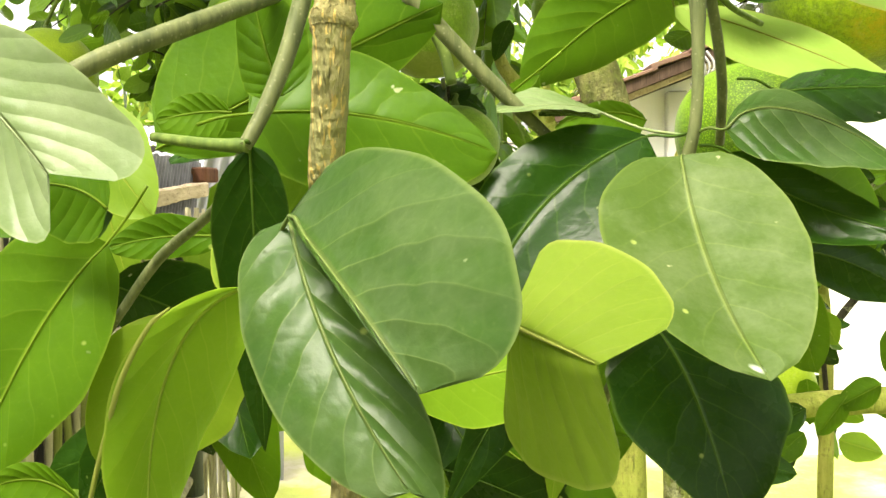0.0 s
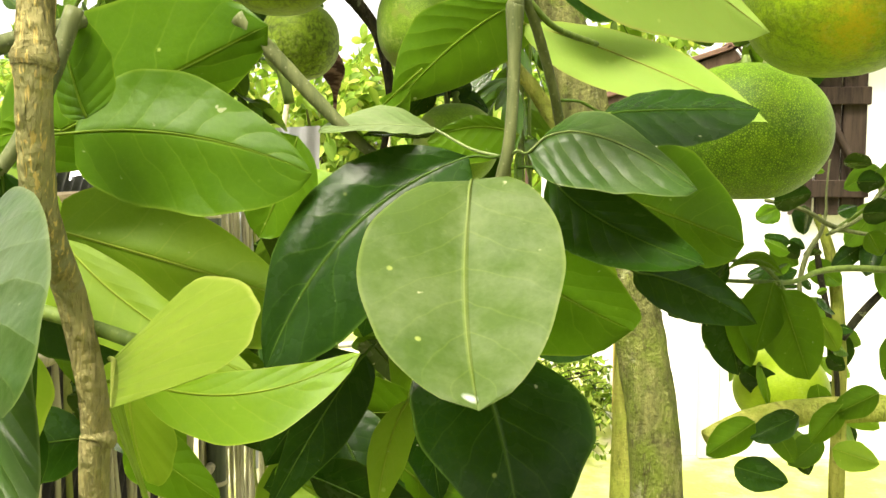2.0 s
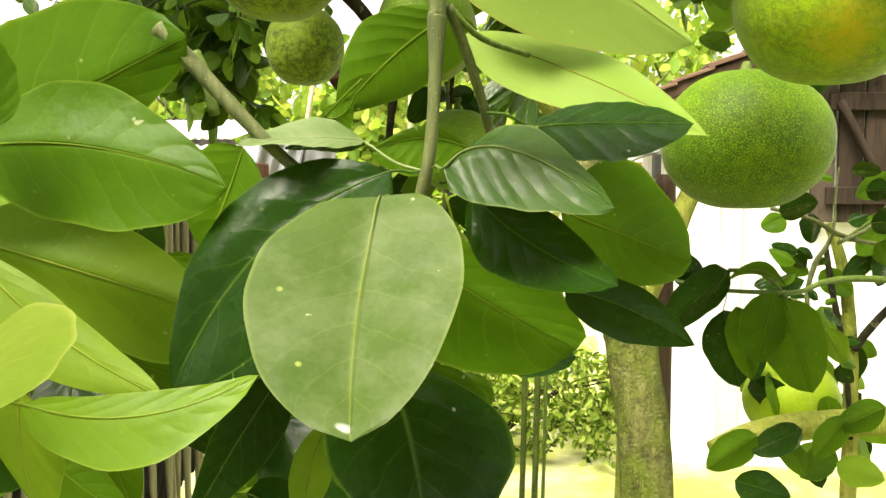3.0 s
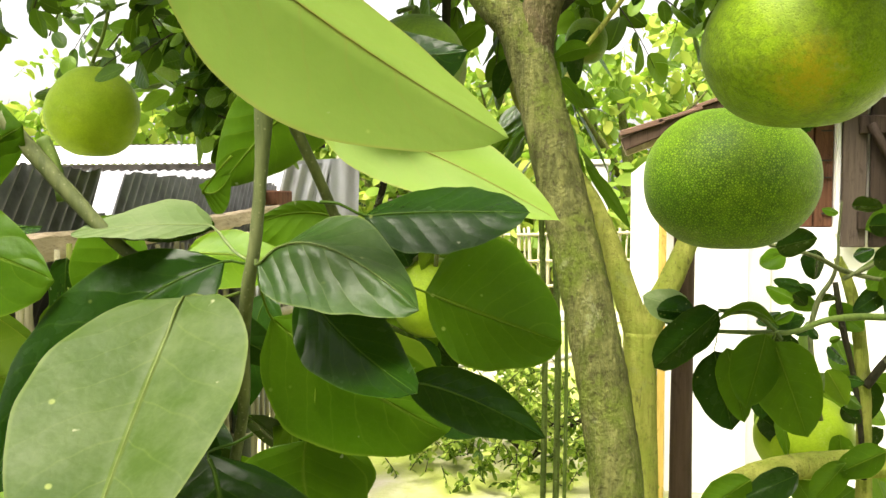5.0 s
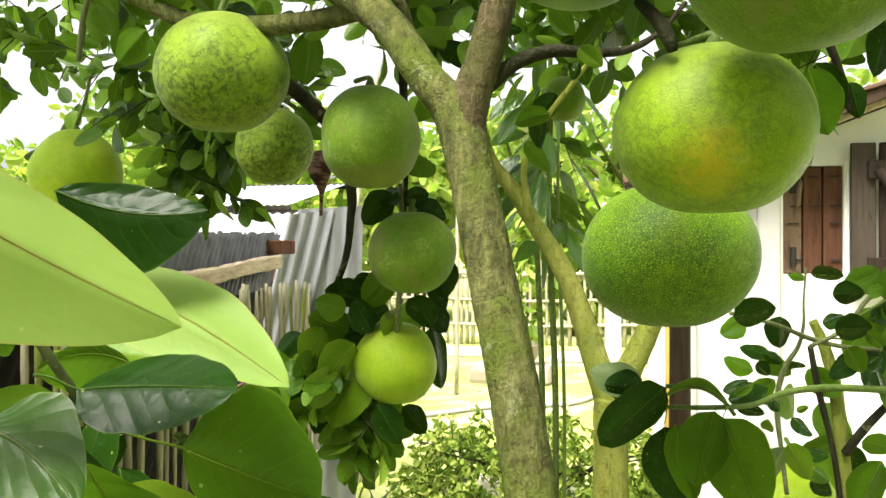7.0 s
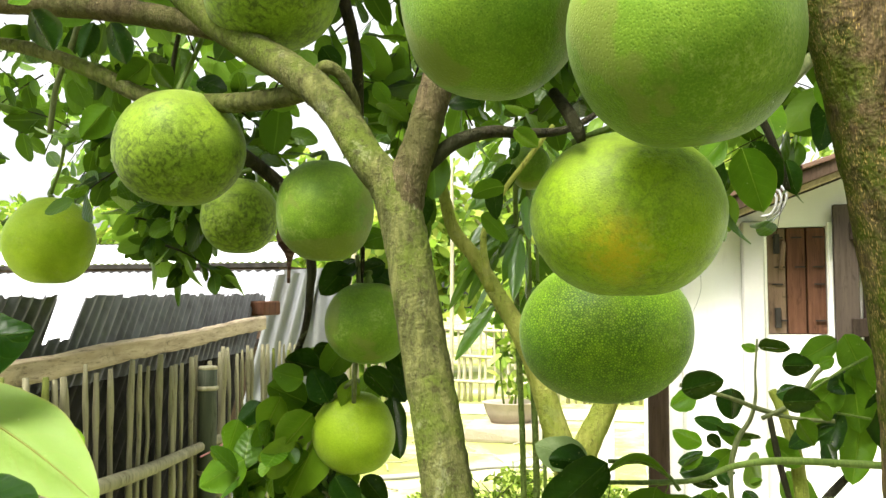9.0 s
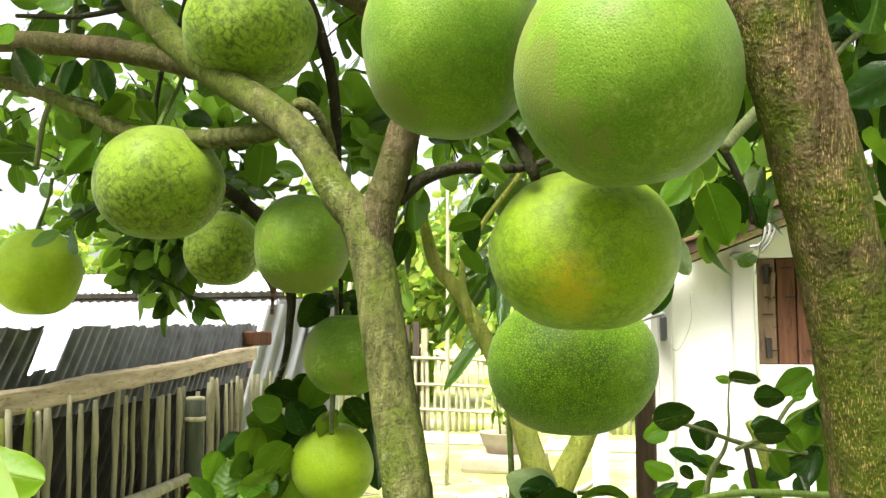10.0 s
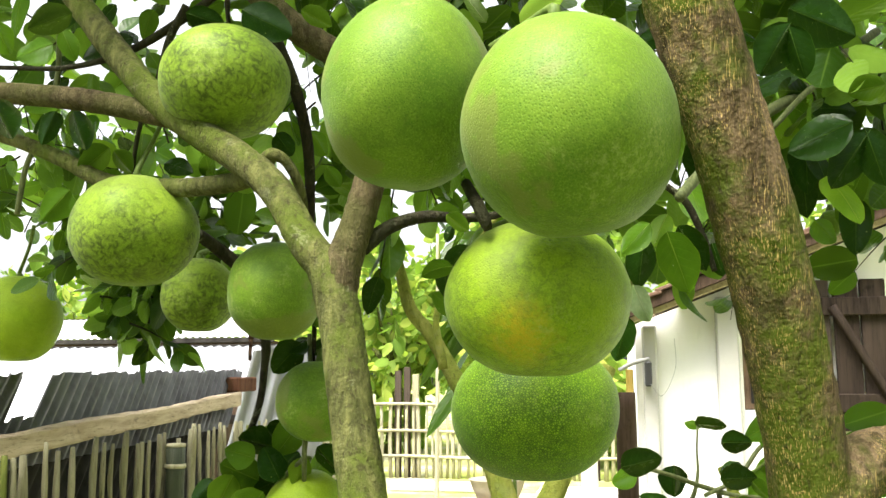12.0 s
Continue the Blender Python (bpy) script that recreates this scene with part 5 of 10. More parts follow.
# ---------------------------------------------------------------- fruit
pomelo((0.4223, 0.9802, 1.7023), 0.0890, 0.1012, stalk=(0.5041, 0.9849, 1.8181), neck=0.10, lean=(0, 8), seed=1)
pomelo((0.5912, 0.8706, 1.6253), 0.0934, 0.0959, stalk=(0.5207, 0.9002, 1.7145), neck=0.08, lean=(4, -6), seed=2)
pomelo((0.5461, 1.0404, 1.4936), 0.0965, 0.0825, stalk=(0.4925, 1.0496, 1.5693), mat=RIND_RIPE, label="yellow-green pomelo with an orange blush near its base", seed=3)
pomelo((0.5177, 1.2854, 1.3704), 0.1068, 0.0915, mat=RIND_DEEP, label="large green pomelo with dark-dotted rind", seed=4)
pomelo((0.0341, 1.3622, 1.8711), 0.1020, 0.0878, stalk=(0.0411, 1.3549, 1.9671), mat=RIND_NET, seed=5)
pomelo((-0.1425, 1.4158, 1.6499), 0.1029, 0.0923, stalk=(-0.1192, 1.4687, 1.8845), mat=RIND_NET, seed=6)
pomelo((-0.1982, 1.7553, 1.5757), 0.0756, 0.0762, stalk=(-0.0949, 1.6312, 1.6503), mat=RIND_NET, seed=7)
pomelo((0.0748, 1.4836, 1.5528), 0.0781, 0.0827, stalk=(0.0356, 1.5334, 1.6521), seed=8)
pomelo((-0.7620, 1.9557, 1.5481), 0.1039, 0.1019, stalk=(-0.6828, 1.8895, 1.7583), neck=0.1, mat=RIND_PALE, label="pale yellow-green pomelo hanging in the tree", seed=9)
pomelo((0.1120, 1.6057, 1.3709), 0.0750, 0.0717, stalk=(0.1056, 1.6101, 1.4582), seed=10)
pomelo((0.0617, 1.6874, 1.1712), 0.0765, 0.0745, stalk=(0.0715, 1.6588, 1.2692), neck=0.05, mat=RIND_PALE, label="small bright yellow-green pomelo", seed=11)
pomelo((0.3342, 2.1851, 1.7171), 0.0481, 0.0533, stalk=(0.3277, 2.1853, 1.7886), label="small dark green pomelo", seed=12)
pomelo((0.7777, 1.9845, 0.8706), 0.0995, 0.0853, stalk=(0.7883, 2.0421, 0.9855), mat=RIND_PALE, label="small pale green pomelo low in the tree", seed=13)
pomelo((1.0936, 2.1587, 1.7390), 0.0247, 0.0309, label="small green pomelo half hidden among leaves", seed=14)
cap = thing("wrapped_branch_bundle", (-0.1802, 1.9661, 1.5458), "small brown cloth bundle tied round a branch", "bundle")
rod("cloth", [(-0.1840, 1.9663, 1.5888, 0.0086), (-0.1815, 1.9662, 1.5642, 0.0221), (-0.1790, 1.9662, 1.5397, 0.0246), (-0.1766, 1.9662, 1.5151, 0.0123), (-0.1765, 1.9656, 1.4905, 0.0049), (-0.1776, 1.9645, 1.4476, 0.0037)], CLOTH_WRAP, cap, 12, 4, 0.15, "brown wrapped cloth")


# ---------------------------------------------------------------- leafy twigs hanging close by
near_twig = thing("leafy_twig", (0.1050, 0.3231, 1.3777), "striped brown twig with large dusty and lime leaves", "twig", "hanging leafy twigs")
leaf_spray = thing("leafy_twig", (0.2249, 0.4501, 1.4166), "grey-green twig with large pale and dark glossy leaves", "twig", "hanging leafy twigs")
side_spray = thing("leafy_twig", (1.0529, 1.7629, 1.1268), "thin side branch with many small oval leaves", "twig", "hanging leafy twigs")
fruit_spray = thing("leafy_twig", (0.0917, 1.6057, 1.4875), "leafy twig hanging round a small pomelo", "twig", "hanging leafy twigs")
rod("leaf_rim", [(0.0619, 0.3153, 1.2659, 0.0003), (0.0576, 0.3119, 1.2615, 0.0007), (0.0518, 0.3089, 1.2495, 0.0008), (0.0482, 0.3080, 1.2373, 0.0007), (0.0442, 0.3080, 1.2233, 0.0007), (0.0416, 0.3081, 1.2120, 0.0006)], LEAF["light"], near_twig, 6, 6, 0.08)
rod("stick", [(0.1050, 0.3231, 1.3777, 0.0048), (0.1041, 0.3180, 1.3463, 0.0047), (0.1043, 0.3175, 1.3397, 0.0051), (0.1039, 0.3173, 1.3360, 0.0061), (0.1036, 0.3171, 1.3336, 0.0055), (0.1035, 0.3169, 1.3305, 0.0047), (0.1024, 0.3189, 1.3164, 0.0046), (0.1002, 0.3245, 1.2955, 0.0046), (0.0997, 0.3384, 1.2730, 0.0043), (0.1031, 0.3421, 1.2476, 0.0042), (0.1026, 0.3461, 1.2307, 0.0045), (0.1029, 0.3460, 1.2279, 0.0054), (0.1019, 0.3457, 1.2244, 0.0045), (0.0992, 0.3489, 1.1970, 0.0044)], BARK_STICK, near_twig, 14, 8, 0.06)
rod("twig", [(0.0709, 0.4062, 1.3625, 0.0027), (0.0528, 0.3745, 1.3472, 0.0032), (0.0313, 0.3528, 1.3331, 0.0032), (0.0167, 0.3416, 1.3216, 0.0028)], TWIG, near_twig, 8, 6, 0.04)
rod("twig", [(0.0890, 0.3664, 1.3583, 0.0029), (0.0839, 0.3597, 1.3356, 0.0027), (0.0783, 0.3534, 1.3187, 0.0024), (0.0733, 0.3475, 1.3068, 0.0021)], TWIG, near_twig, 8, 6, 0.04)
rod("twig", [(0.0746, 0.3475, 1.3074, 0.0022), (0.0619, 0.3522, 1.3083, 0.0018), (0.0421, 0.3618, 1.3112, 0.0015)], TWIG_GREEN, near_twig, 8, 6, 0.04)
rod("twig", [(0.0716, 0.3524, 1.3058, 0.0016), (0.0575, 0.3709, 1.2894, 0.0016), (0.0326, 0.3890, 1.2724, 0.0019), (0.0112, 0.3966, 1.2466, 0.0016)], TWIG, near_twig, 8, 6, 0.05)
rod("twig", [(0.1207, 0.4680, 1.3638, 0.0028), (0.1264, 0.4675, 1.3521, 0.0026), (0.1298, 0.4666, 1.3380, 0.0023)], TWIG_GREEN, near_twig, 8, 6, 0.05)
rod("twig", [(0.2249, 0.4501, 1.4166, 0.0037), (0.2254, 0.4473, 1.3776, 0.0033), (0.2250, 0.4468, 1.3710, 0.0037), (0.2249, 0.4443, 1.3514, 0.0026), (0.2235, 0.4410, 1.3232, 0.0024), (0.2203, 0.4414, 1.3059, 0.0026), (0.2151, 0.4494, 1.2857, 0.0025), (0.2092, 0.4614, 1.2521, 0.0023), (0.1926, 0.4759, 1.1998, 0.0022)], TWIG, leaf_spray, 9, 8, 0.06)
rod("twig", [(0.2289, 0.4507, 1.3771, 0.0022), (0.2341, 0.4574, 1.3641, 0.0022), (0.2418, 0.4714, 1.3386, 0.0021), (0.2464, 0.4902, 1.3134, 0.0020)], TWIG, leaf_spray, 8, 6, 0.06)
rod("twig", [(0.2289, 0.4507, 1.3771, 0.0015), (0.2408, 0.4583, 1.3664, 0.0013), (0.2589, 0.4751, 1.3621, 0.0012)], TWIG_GREEN, leaf_spray, 8, 6, 0.06)
rod("twig", [(0.1131, 0.4516, 1.3715, 0.0037), (0.1223, 0.4519, 1.3619, 0.0034), (0.1431, 0.4526, 1.3397, 0.0032), (0.1638, 0.4533, 1.3193, 0.0025), (0.1806, 0.4622, 1.3057, 0.0021)], TWIG, leaf_spray, 8, 6, 0.06)
rod("twig", [(0.2079, 0.4510, 1.4761, 0.0034), (0.2132, 0.4516, 1.4547, 0.0034), (0.2141, 0.4614, 1.4262, 0.0031), (0.2154, 0.4662, 1.4022, 0.0022)], TWIG, leaf_spray, 8, 6, 0.06)
rod("twig", [(0.0838, 0.3478, 1.2665, 0.0024), (0.1020, 0.3445, 1.2624, 0.0022), (0.1179, 0.3409, 1.2585, 0.0024)], TWIG_GREEN, leaf_spray, 8, 6, 0.06)
rod("twig", [(0.5151, 1.3688, 1.1659, 0.0030), (0.5818, 1.4128, 1.1594, 0.0039), (0.6415, 1.4657, 1.1550, 0.0040), (0.6967, 1.5178, 1.1659, 0.0050), (0.7717, 1.5738, 1.1658, 0.0060), (0.8855, 1.6375, 1.1536, 0.0062), (1.0529, 1.7629, 1.1268, 0.0075)], TWIG_GREEN, side_spray, 8, 6, 0.05)
rod("twig", [(0.5183, 1.3596, 1.1956, 0.0030), (0.5646, 1.3893, 1.1907, 0.0038), (0.5971, 1.4160, 1.1679, 0.0031), (0.6124, 1.4189, 1.1484, 0.0031)], TWIG_GREEN, side_spray, 8, 6, 0.05)
rod("stick", [(0.8091, 1.8884, 1.2400, 0.0084), (0.8297, 1.8920, 1.1926, 0.0105), (0.8503, 1.8951, 1.1083, 0.0126), (0.8606, 1.8959, 1.0030, 0.0137), (0.8657, 1.8954, 0.8767, 0.0147), (0.8810, 1.9339, 0.4327, 0.0173)], BARK_YOUNG, side_spray, 9, 6, 0.10)
rod("twig", [(0.6243, 1.5759, 1.2772, 0.0035), (0.6931, 1.5896, 1.2594, 0.0035), (0.7557, 1.6530, 1.2320, 0.0045), (0.8092, 1.6636, 1.2182, 0.0036), (0.8698, 1.6759, 1.2134, 0.0036)], TWIG, side_spray, 6, 6, 0.05)
rod("twig", [(0.7513, 1.6535, 1.3457, 0.0018), (0.7468, 1.6519, 1.2911, 0.0018), (0.7468, 1.6514, 1.2547, 0.0027), (0.7378, 1.6492, 1.2184, 0.0036), (0.7155, 1.6442, 1.1821, 0.0045), (0.7039, 1.6412, 1.1275, 0.0045), (0.7072, 1.6207, 1.0594, 0.0036), (0.7102, 1.5899, 0.9962, 0.0035)], TWIG, side_spray, 8, 6, 0.05)
rod("twig", [(0.7996, 1.8655, 1.1950, 0.0052), (0.8148, 1.8675, 1.1118, 0.0062), (0.8351, 1.8706, 1.0285, 0.0052), (0.8503, 1.8726, 0.9349, 0.0052), (0.8605, 1.8732, 0.8205, 0.0052)], TWIG_DARK, side_spray, 8, 6, 0.05)
rod("twig", [(0.8606, 1.8754, 0.9973, 0.0083), (0.9014, 1.8843, 1.0491, 0.0083), (0.9626, 1.8975, 1.1113, 0.0062)], TWIG_DARK, side_spray, 8, 6, 0.05)
rod("twig", [(0.7557, 1.6528, 1.2183, 0.0036), (0.8092, 1.6640, 1.2455, 0.0036), (0.8449, 1.6717, 1.2908, 0.0036), (0.8699, 1.6770, 1.3089, 0.0036)], TWIG, side_spray, 6, 6, 0.05)
rod("branch", [(0.5626, 1.6894, 0.8415, 0.0175), (0.6295, 1.7028, 0.8688, 0.0214), (0.7156, 1.7193, 0.8853, 0.0234), (0.8575, 1.7455, 0.8883, 0.0253), (1.0320, 1.7777, 0.8902, 0.0273)], BARK_YOUNG, side_spray, 10, 6, 0.08)
rod("twig", [(0.0917, 1.6057, 1.4875, 0.0039), (0.1036, 1.5835, 1.3715, 0.0048), (0.0941, 1.5855, 1.2952, 0.0048), (0.0824, 1.6169, 1.2344, 0.0039)], TWIG, fruit_spray, 7, 6, 0.05)
rod("twig", [(0.0830, 1.6150, 1.2733, 0.0039), (0.0240, 1.6562, 1.2287, 0.0040), (-0.0099, 1.6626, 1.1669, 0.0041), (-0.0411, 1.6614, 1.0658, 0.0030)], TWIG, fruit_spray, 7, 6, 0.05)
rng = np.random.default_rng(17)
crown("foliage", fruit_spray, rng, scatter(rng, (-0.12, 1.62, 1.08), (0.0, 1.74, 1.24), 9) + scatter(rng, (-0.06, 1.64, 0.98), (0.07, 1.76, 1.12), 9), CLUSTER_LEAF, TWIG, 6, 0.09, 0.058, 0.33, "small rounded leaves hanging in a bunch", 0.5, True)
leaf(near_twig, "dusty", (0.0960, 0.2979, 1.2887), (0.1126, 0.2694, 1.2749), (0.1277, 0.2508, 1.2589), (0.1120, 0.2699, 1.2744), (0.1399, 0.2614, 1.2916), stalk=(0.0804, 0.3152, 1.2706), nu=36, nv=10, cup=0.16, blunt=0.42, fan=0.55, fan_left=0.1, wave=0.02, ripple=0.02)
leaf(near_twig, "dusty", (0.0948, 0.3038, 1.2879), (0.1069, 0.2824, 1.2619), (0.1248, 0.2643, 1.2369), (0.0914, 0.2835, 1.2546), (0.1243, 0.2806, 1.2555), nu=40, nv=10, cup=0.22, blunt=0.45, wave=0.02, ripple=0.035, fan=0.2, fan_left=0.15)
leaf(near_twig, "grey", (0.0235, 0.2821, 1.3278), (0.0407, 0.2756, 1.3124), (0.0562, 0.2671, 1.2981), (0.0673, 0.2685, 1.3134), (0.0402, 0.2654, 1.2943), cup=0.2, blunt=0.4, fan=0.5)
leaf(near_twig, "lime", (0.1442, 0.2734, 1.2675), (0.1509, 0.2591, 1.2663), (0.1575, 0.2448, 1.2651), (0.1677, 0.2847, 1.2814), (0.1507, 0.2660, 1.2390), stalk=(0.1375, 0.2915, 1.2628), blunt=0.28, cup=0.03, wave=0.015, nu=24, nv=6, spread=(0.0176, -0.0111, -0.0141), spread_right=(0.0125, -0.0140, 0.0017))
leaf(near_twig, "fresh", (0.0755, 0.3350, 1.2688), (0.0596, 0.3202, 1.2500), (0.0563, 0.3104, 1.2082), (0.0479, 0.3097, 1.2480), (0.0645, 0.3375, 1.2354), stalk=(0.0801, 0.3402, 1.2694), blunt=0.5, cup=0.3, nu=28, nv=7, fan_left=0.15)
leaf(near_twig, "mid", (0.0115, 0.3987, 1.2777), (-0.0091, 0.3860, 1.2466), (-0.0264, 0.3724, 1.2012), (-0.0278, 0.3866, 1.2656), (0.0076, 0.3853, 1.2275), stalk=(0.0253, 0.4004, 1.2970))
leaf(near_twig, "dark", (0.0749, 0.3476, 1.3074), (0.0746, 0.3508, 1.2814), (0.0748, 0.3566, 1.2168), (0.0629, 0.3501, 1.2751), (0.0847, 0.3512, 1.2813), stalk=(0.0752, 0.3426, 1.3084), blunt=0.8)
leaf(near_twig, "mid", (0.0724, 0.4039, 1.3275), (0.0668, 0.4048, 1.3431), (0.0612, 0.4063, 1.3685), (0.0533, 0.4141, 1.3389), (0.0805, 0.4056, 1.3488))
leaf(near_twig, "mid", (0.0200, 0.3797, 1.2896), (0.0073, 0.3798, 1.2971), (-0.0090, 0.3793, 1.2973), (0.0053, 0.3785, 1.2789), (0.0111, 0.3806, 1.3079))
leaf(near_twig, "mid", (0.0466, 0.4330, 1.3247), (0.0338, 0.4326, 1.3249), (0.0177, 0.4319, 1.3219), (0.0317, 0.4330, 1.3324), (0.0337, 0.4318, 1.3131))
leaf(near_twig, "mid", (0.0412, 0.4397, 1.2772), (0.0169, 0.4390, 1.2775), (-0.0052, 0.4380, 1.2733), (0.0148, 0.4395, 1.2863), (0.0168, 0.4384, 1.2686))
leaf(near_twig, "under", (0.0385, 0.3979, 1.2520), (0.0227, 0.3959, 1.2289), (0.0087, 0.3935, 1.1999), (0.0072, 0.3959, 1.2369), (0.0530, 0.4059, 1.2142))
leaf(near_twig, "mid", (0.0251, 0.3442, 1.2042), (0.0122, 0.3443, 1.2125), (-0.0041, 0.3436, 1.2095), (0.0106, 0.3446, 1.2182), (0.0120, 0.3432, 1.1963))
leaf(near_twig, "under", (0.1016, 0.3720, 1.2451), (0.1016, 0.3710, 1.2276), (0.1068, 0.3701, 1.2065), (0.0911, 0.3707, 1.2346), (0.1173, 0.3714, 1.2170))
leaf(leaf_spray, "pale", (0.2105, 0.4100, 1.3053), (0.2105, 0.3741, 1.2698), (0.2170, 0.3364, 1.2419), (0.1770, 0.3686, 1.2725), (0.2417, 0.3810, 1.2757), stalk=(0.2213, 0.4314, 1.3048), nu=30, nv=8, blunt=0.5, cup=0.10, wave=0.015)
leaf(leaf_spray, "dark", (0.2049, 0.4393, 1.2440), (0.2182, 0.4237, 1.2197), (0.2292, 0.4068, 1.1765), (0.1885, 0.4212, 1.2116), (0.2544, 0.4357, 1.2118), stalk=(0.2181, 0.4505, 1.2489), ripple=0.045, blunt=0.6)
leaf(leaf_spray, "dark", (0.2069, 0.4507, 1.3147), (0.1621, 0.4335, 1.2860), (0.1342, 0.4116, 1.2354), (0.1458, 0.4429, 1.3010), (0.1872, 0.4145, 1.2639), stalk=(0.2234, 0.4425, 1.3157), ripple=0.045, cup=0.22, blunt=0.7, belly=0.95)
leaf(leaf_spray, "grey", (0.1906, 0.4771, 1.3274), (0.1698, 0.4577, 1.3282), (0.1473, 0.4449, 1.3250), (0.1627, 0.4877, 1.3350), (0.1768, 0.4377, 1.3200), stalk=(0.2196, 0.4470, 1.3147), cup=0.05)
leaf(leaf_spray, "dark", (0.1903, 0.4790, 1.3263), (0.1799, 0.4656, 1.3249), (0.1643, 0.4517, 1.3237), (0.1762, 0.4837, 1.3290), (0.1834, 0.4485, 1.3195))
leaf(leaf_spray, "dusty", (0.2301, 0.4260, 1.3152), (0.2526, 0.4260, 1.3224), (0.2896, 0.4155, 1.3020), (0.2599, 0.4478, 1.3332), (0.2548, 0.4098, 1.3041), stalk=(0.2234, 0.4424, 1.3146), cup=0.25, blunt=0.65)
leaf(leaf_spray, "dark", (0.2384, 0.4486, 1.3077), (0.2582, 0.4344, 1.2903), (0.2908, 0.4066, 1.2763), (0.2718, 0.4364, 1.2977), (0.2490, 0.4274, 1.2780), stalk=(0.2263, 0.4475, 1.3103), ripple=0.045, cup=0.35, blunt=0.7)
leaf(leaf_spray, "dark", (0.2746, 0.4698, 1.2676), (0.2998, 0.4720, 1.2601), (0.3280, 0.4790, 1.2444), (0.3031, 0.4731, 1.2701), (0.2941, 0.4705, 1.2479), stalk=(0.2483, 0.4682, 1.2850), ripple=0.045, blunt=0.75, cup=0.3)
leaf(leaf_spray, "mid", (0.2733, 0.5123, 1.2983), (0.2967, 0.5142, 1.2893), (0.3327, 0.5222, 1.2757), (0.3079, 0.5278, 1.3209), (0.2970, 0.5124, 1.2647), stalk=(0.2551, 0.5007, 1.3060), blunt=0.55)
leaf(leaf_spray, "under", (0.2285, 0.5254, 1.2704), (0.2477, 0.5264, 1.2542), (0.2705, 0.5322, 1.2317), (0.2692, 0.5299, 1.2706), (0.2277, 0.5222, 1.2282), stalk=(0.2215, 0.5071, 1.3058), blunt=0.5)
leaf(leaf_spray, "dark", (0.2602, 0.4579, 1.3322), (0.2902, 0.4613, 1.3337), (0.3224, 0.4618, 1.3334), (0.2928, 0.4776, 1.3452), (0.2909, 0.4453, 1.3208), stalk=(0.2434, 0.4564, 1.3373), ripple=0.045, blunt=0.6, cup=0.05)
leaf(leaf_spray, "light", (0.2193, 0.3802, 1.4271), (0.2655, 0.4055, 1.3909), (0.3170, 0.4320, 1.3586), (0.2739, 0.4228, 1.4031), (0.2506, 0.3915, 1.3634), stalk=(0.2124, 0.3771, 1.4329), blunt=0.72, cup=0.12, nu=28, nv=7, wave=0.02)
leaf(leaf_spray, "light", (0.2288, 0.5019, 1.3756), (0.2768, 0.4985, 1.3585), (0.3325, 0.4870, 1.3300), (0.2901, 0.5114, 1.3694), (0.2643, 0.4856, 1.3469), stalk=(0.2223, 0.4604, 1.3793), blunt=0.7)
leaf(leaf_spray, "fresh", (0.0180, 0.8050, 1.2980), (0.0600, 0.8130, 1.2960), (0.1012, 0.8217, 1.2890), (0.0620, 0.8250, 1.3170), (0.0560, 0.8020, 1.2700), stalk=(0.0050, 0.8000, 1.2990), blunt=0.5)
leaf(leaf_spray, "mid", (0.2256, 0.5136, 1.3875), (0.1960, 0.5294, 1.3724), (0.1638, 0.5440, 1.3448), (0.1764, 0.5384, 1.3864), (0.2219, 0.5316, 1.3630), stalk=(0.2254, 0.4523, 1.3764), blunt=0.7)
leaf(leaf_spray, "mid", (0.0537, 0.4294, 1.3238), (0.0997, 0.4324, 1.3224), (0.1473, 0.4335, 1.3081), (0.0905, 0.4405, 1.3495), (0.0962, 0.4218, 1.2935), stalk=(0.0351, 0.4271, 1.3199), blunt=0.55, cup=0.1, nu=26)
leaf(leaf_spray, "mid", (0.0130, 0.4443, 1.3118), (0.0708, 0.4529, 1.3424), (0.1271, 0.4458, 1.3669), (0.0489, 0.4584, 1.3807), (0.0849, 0.4532, 1.3262), blunt=0.6, cup=0.05)
leaf(leaf_spray, "under", (0.0258, 0.4638, 1.2839), (0.0763, 0.4683, 1.2694), (0.1281, 0.4728, 1.2536), (0.0674, 0.4746, 1.3001), (0.0961, 0.4628, 1.2347), blunt=0.5, cup=0.2)
leaf(leaf_spray, "fresh", (0.1099, 0.3590, 1.2424), (0.1416, 0.3721, 1.2366), (0.1748, 0.3867, 1.2474), (0.1432, 0.3779, 1.2437), (0.1441, 0.3614, 1.2242), stalk=(0.1043, 0.3484, 1.2447), blunt=0.6, cup=0.05)
leaf(leaf_spray, "under", (0.0487, 0.4259, 1.2830), (0.0828, 0.4175, 1.2560), (0.1297, 0.4109, 1.2328), (0.0595, 0.4143, 1.2473), (0.0976, 0.4242, 1.2553), blunt=0.6)
leaf(leaf_spray, "dark", (0.1654, 0.4453, 1.2353), (0.1499, 0.4419, 1.2125), (0.1256, 0.4360, 1.1693), (0.1408, 0.4412, 1.2170), (0.1624, 0.4428, 1.2058), stalk=(0.1788, 0.4478, 1.2489), ripple=0.045, blunt=0.8)
leaf(leaf_spray, "under", (0.1818, 0.4556, 1.2147), (0.1739, 0.4534, 1.1959), (0.1684, 0.4505, 1.1656), (0.1657, 0.4525, 1.1959), (0.1832, 0.4542, 1.1937), stalk=(0.1843, 0.4672, 1.2313), blunt=0.8)
leaf(leaf_spray, "mid", (0.2245, 0.5512, 1.2154), (0.2074, 0.5476, 1.1919), (0.1993, 0.5432, 1.1452), (0.1872, 0.5445, 1.1802), (0.2364, 0.5508, 1.1921))
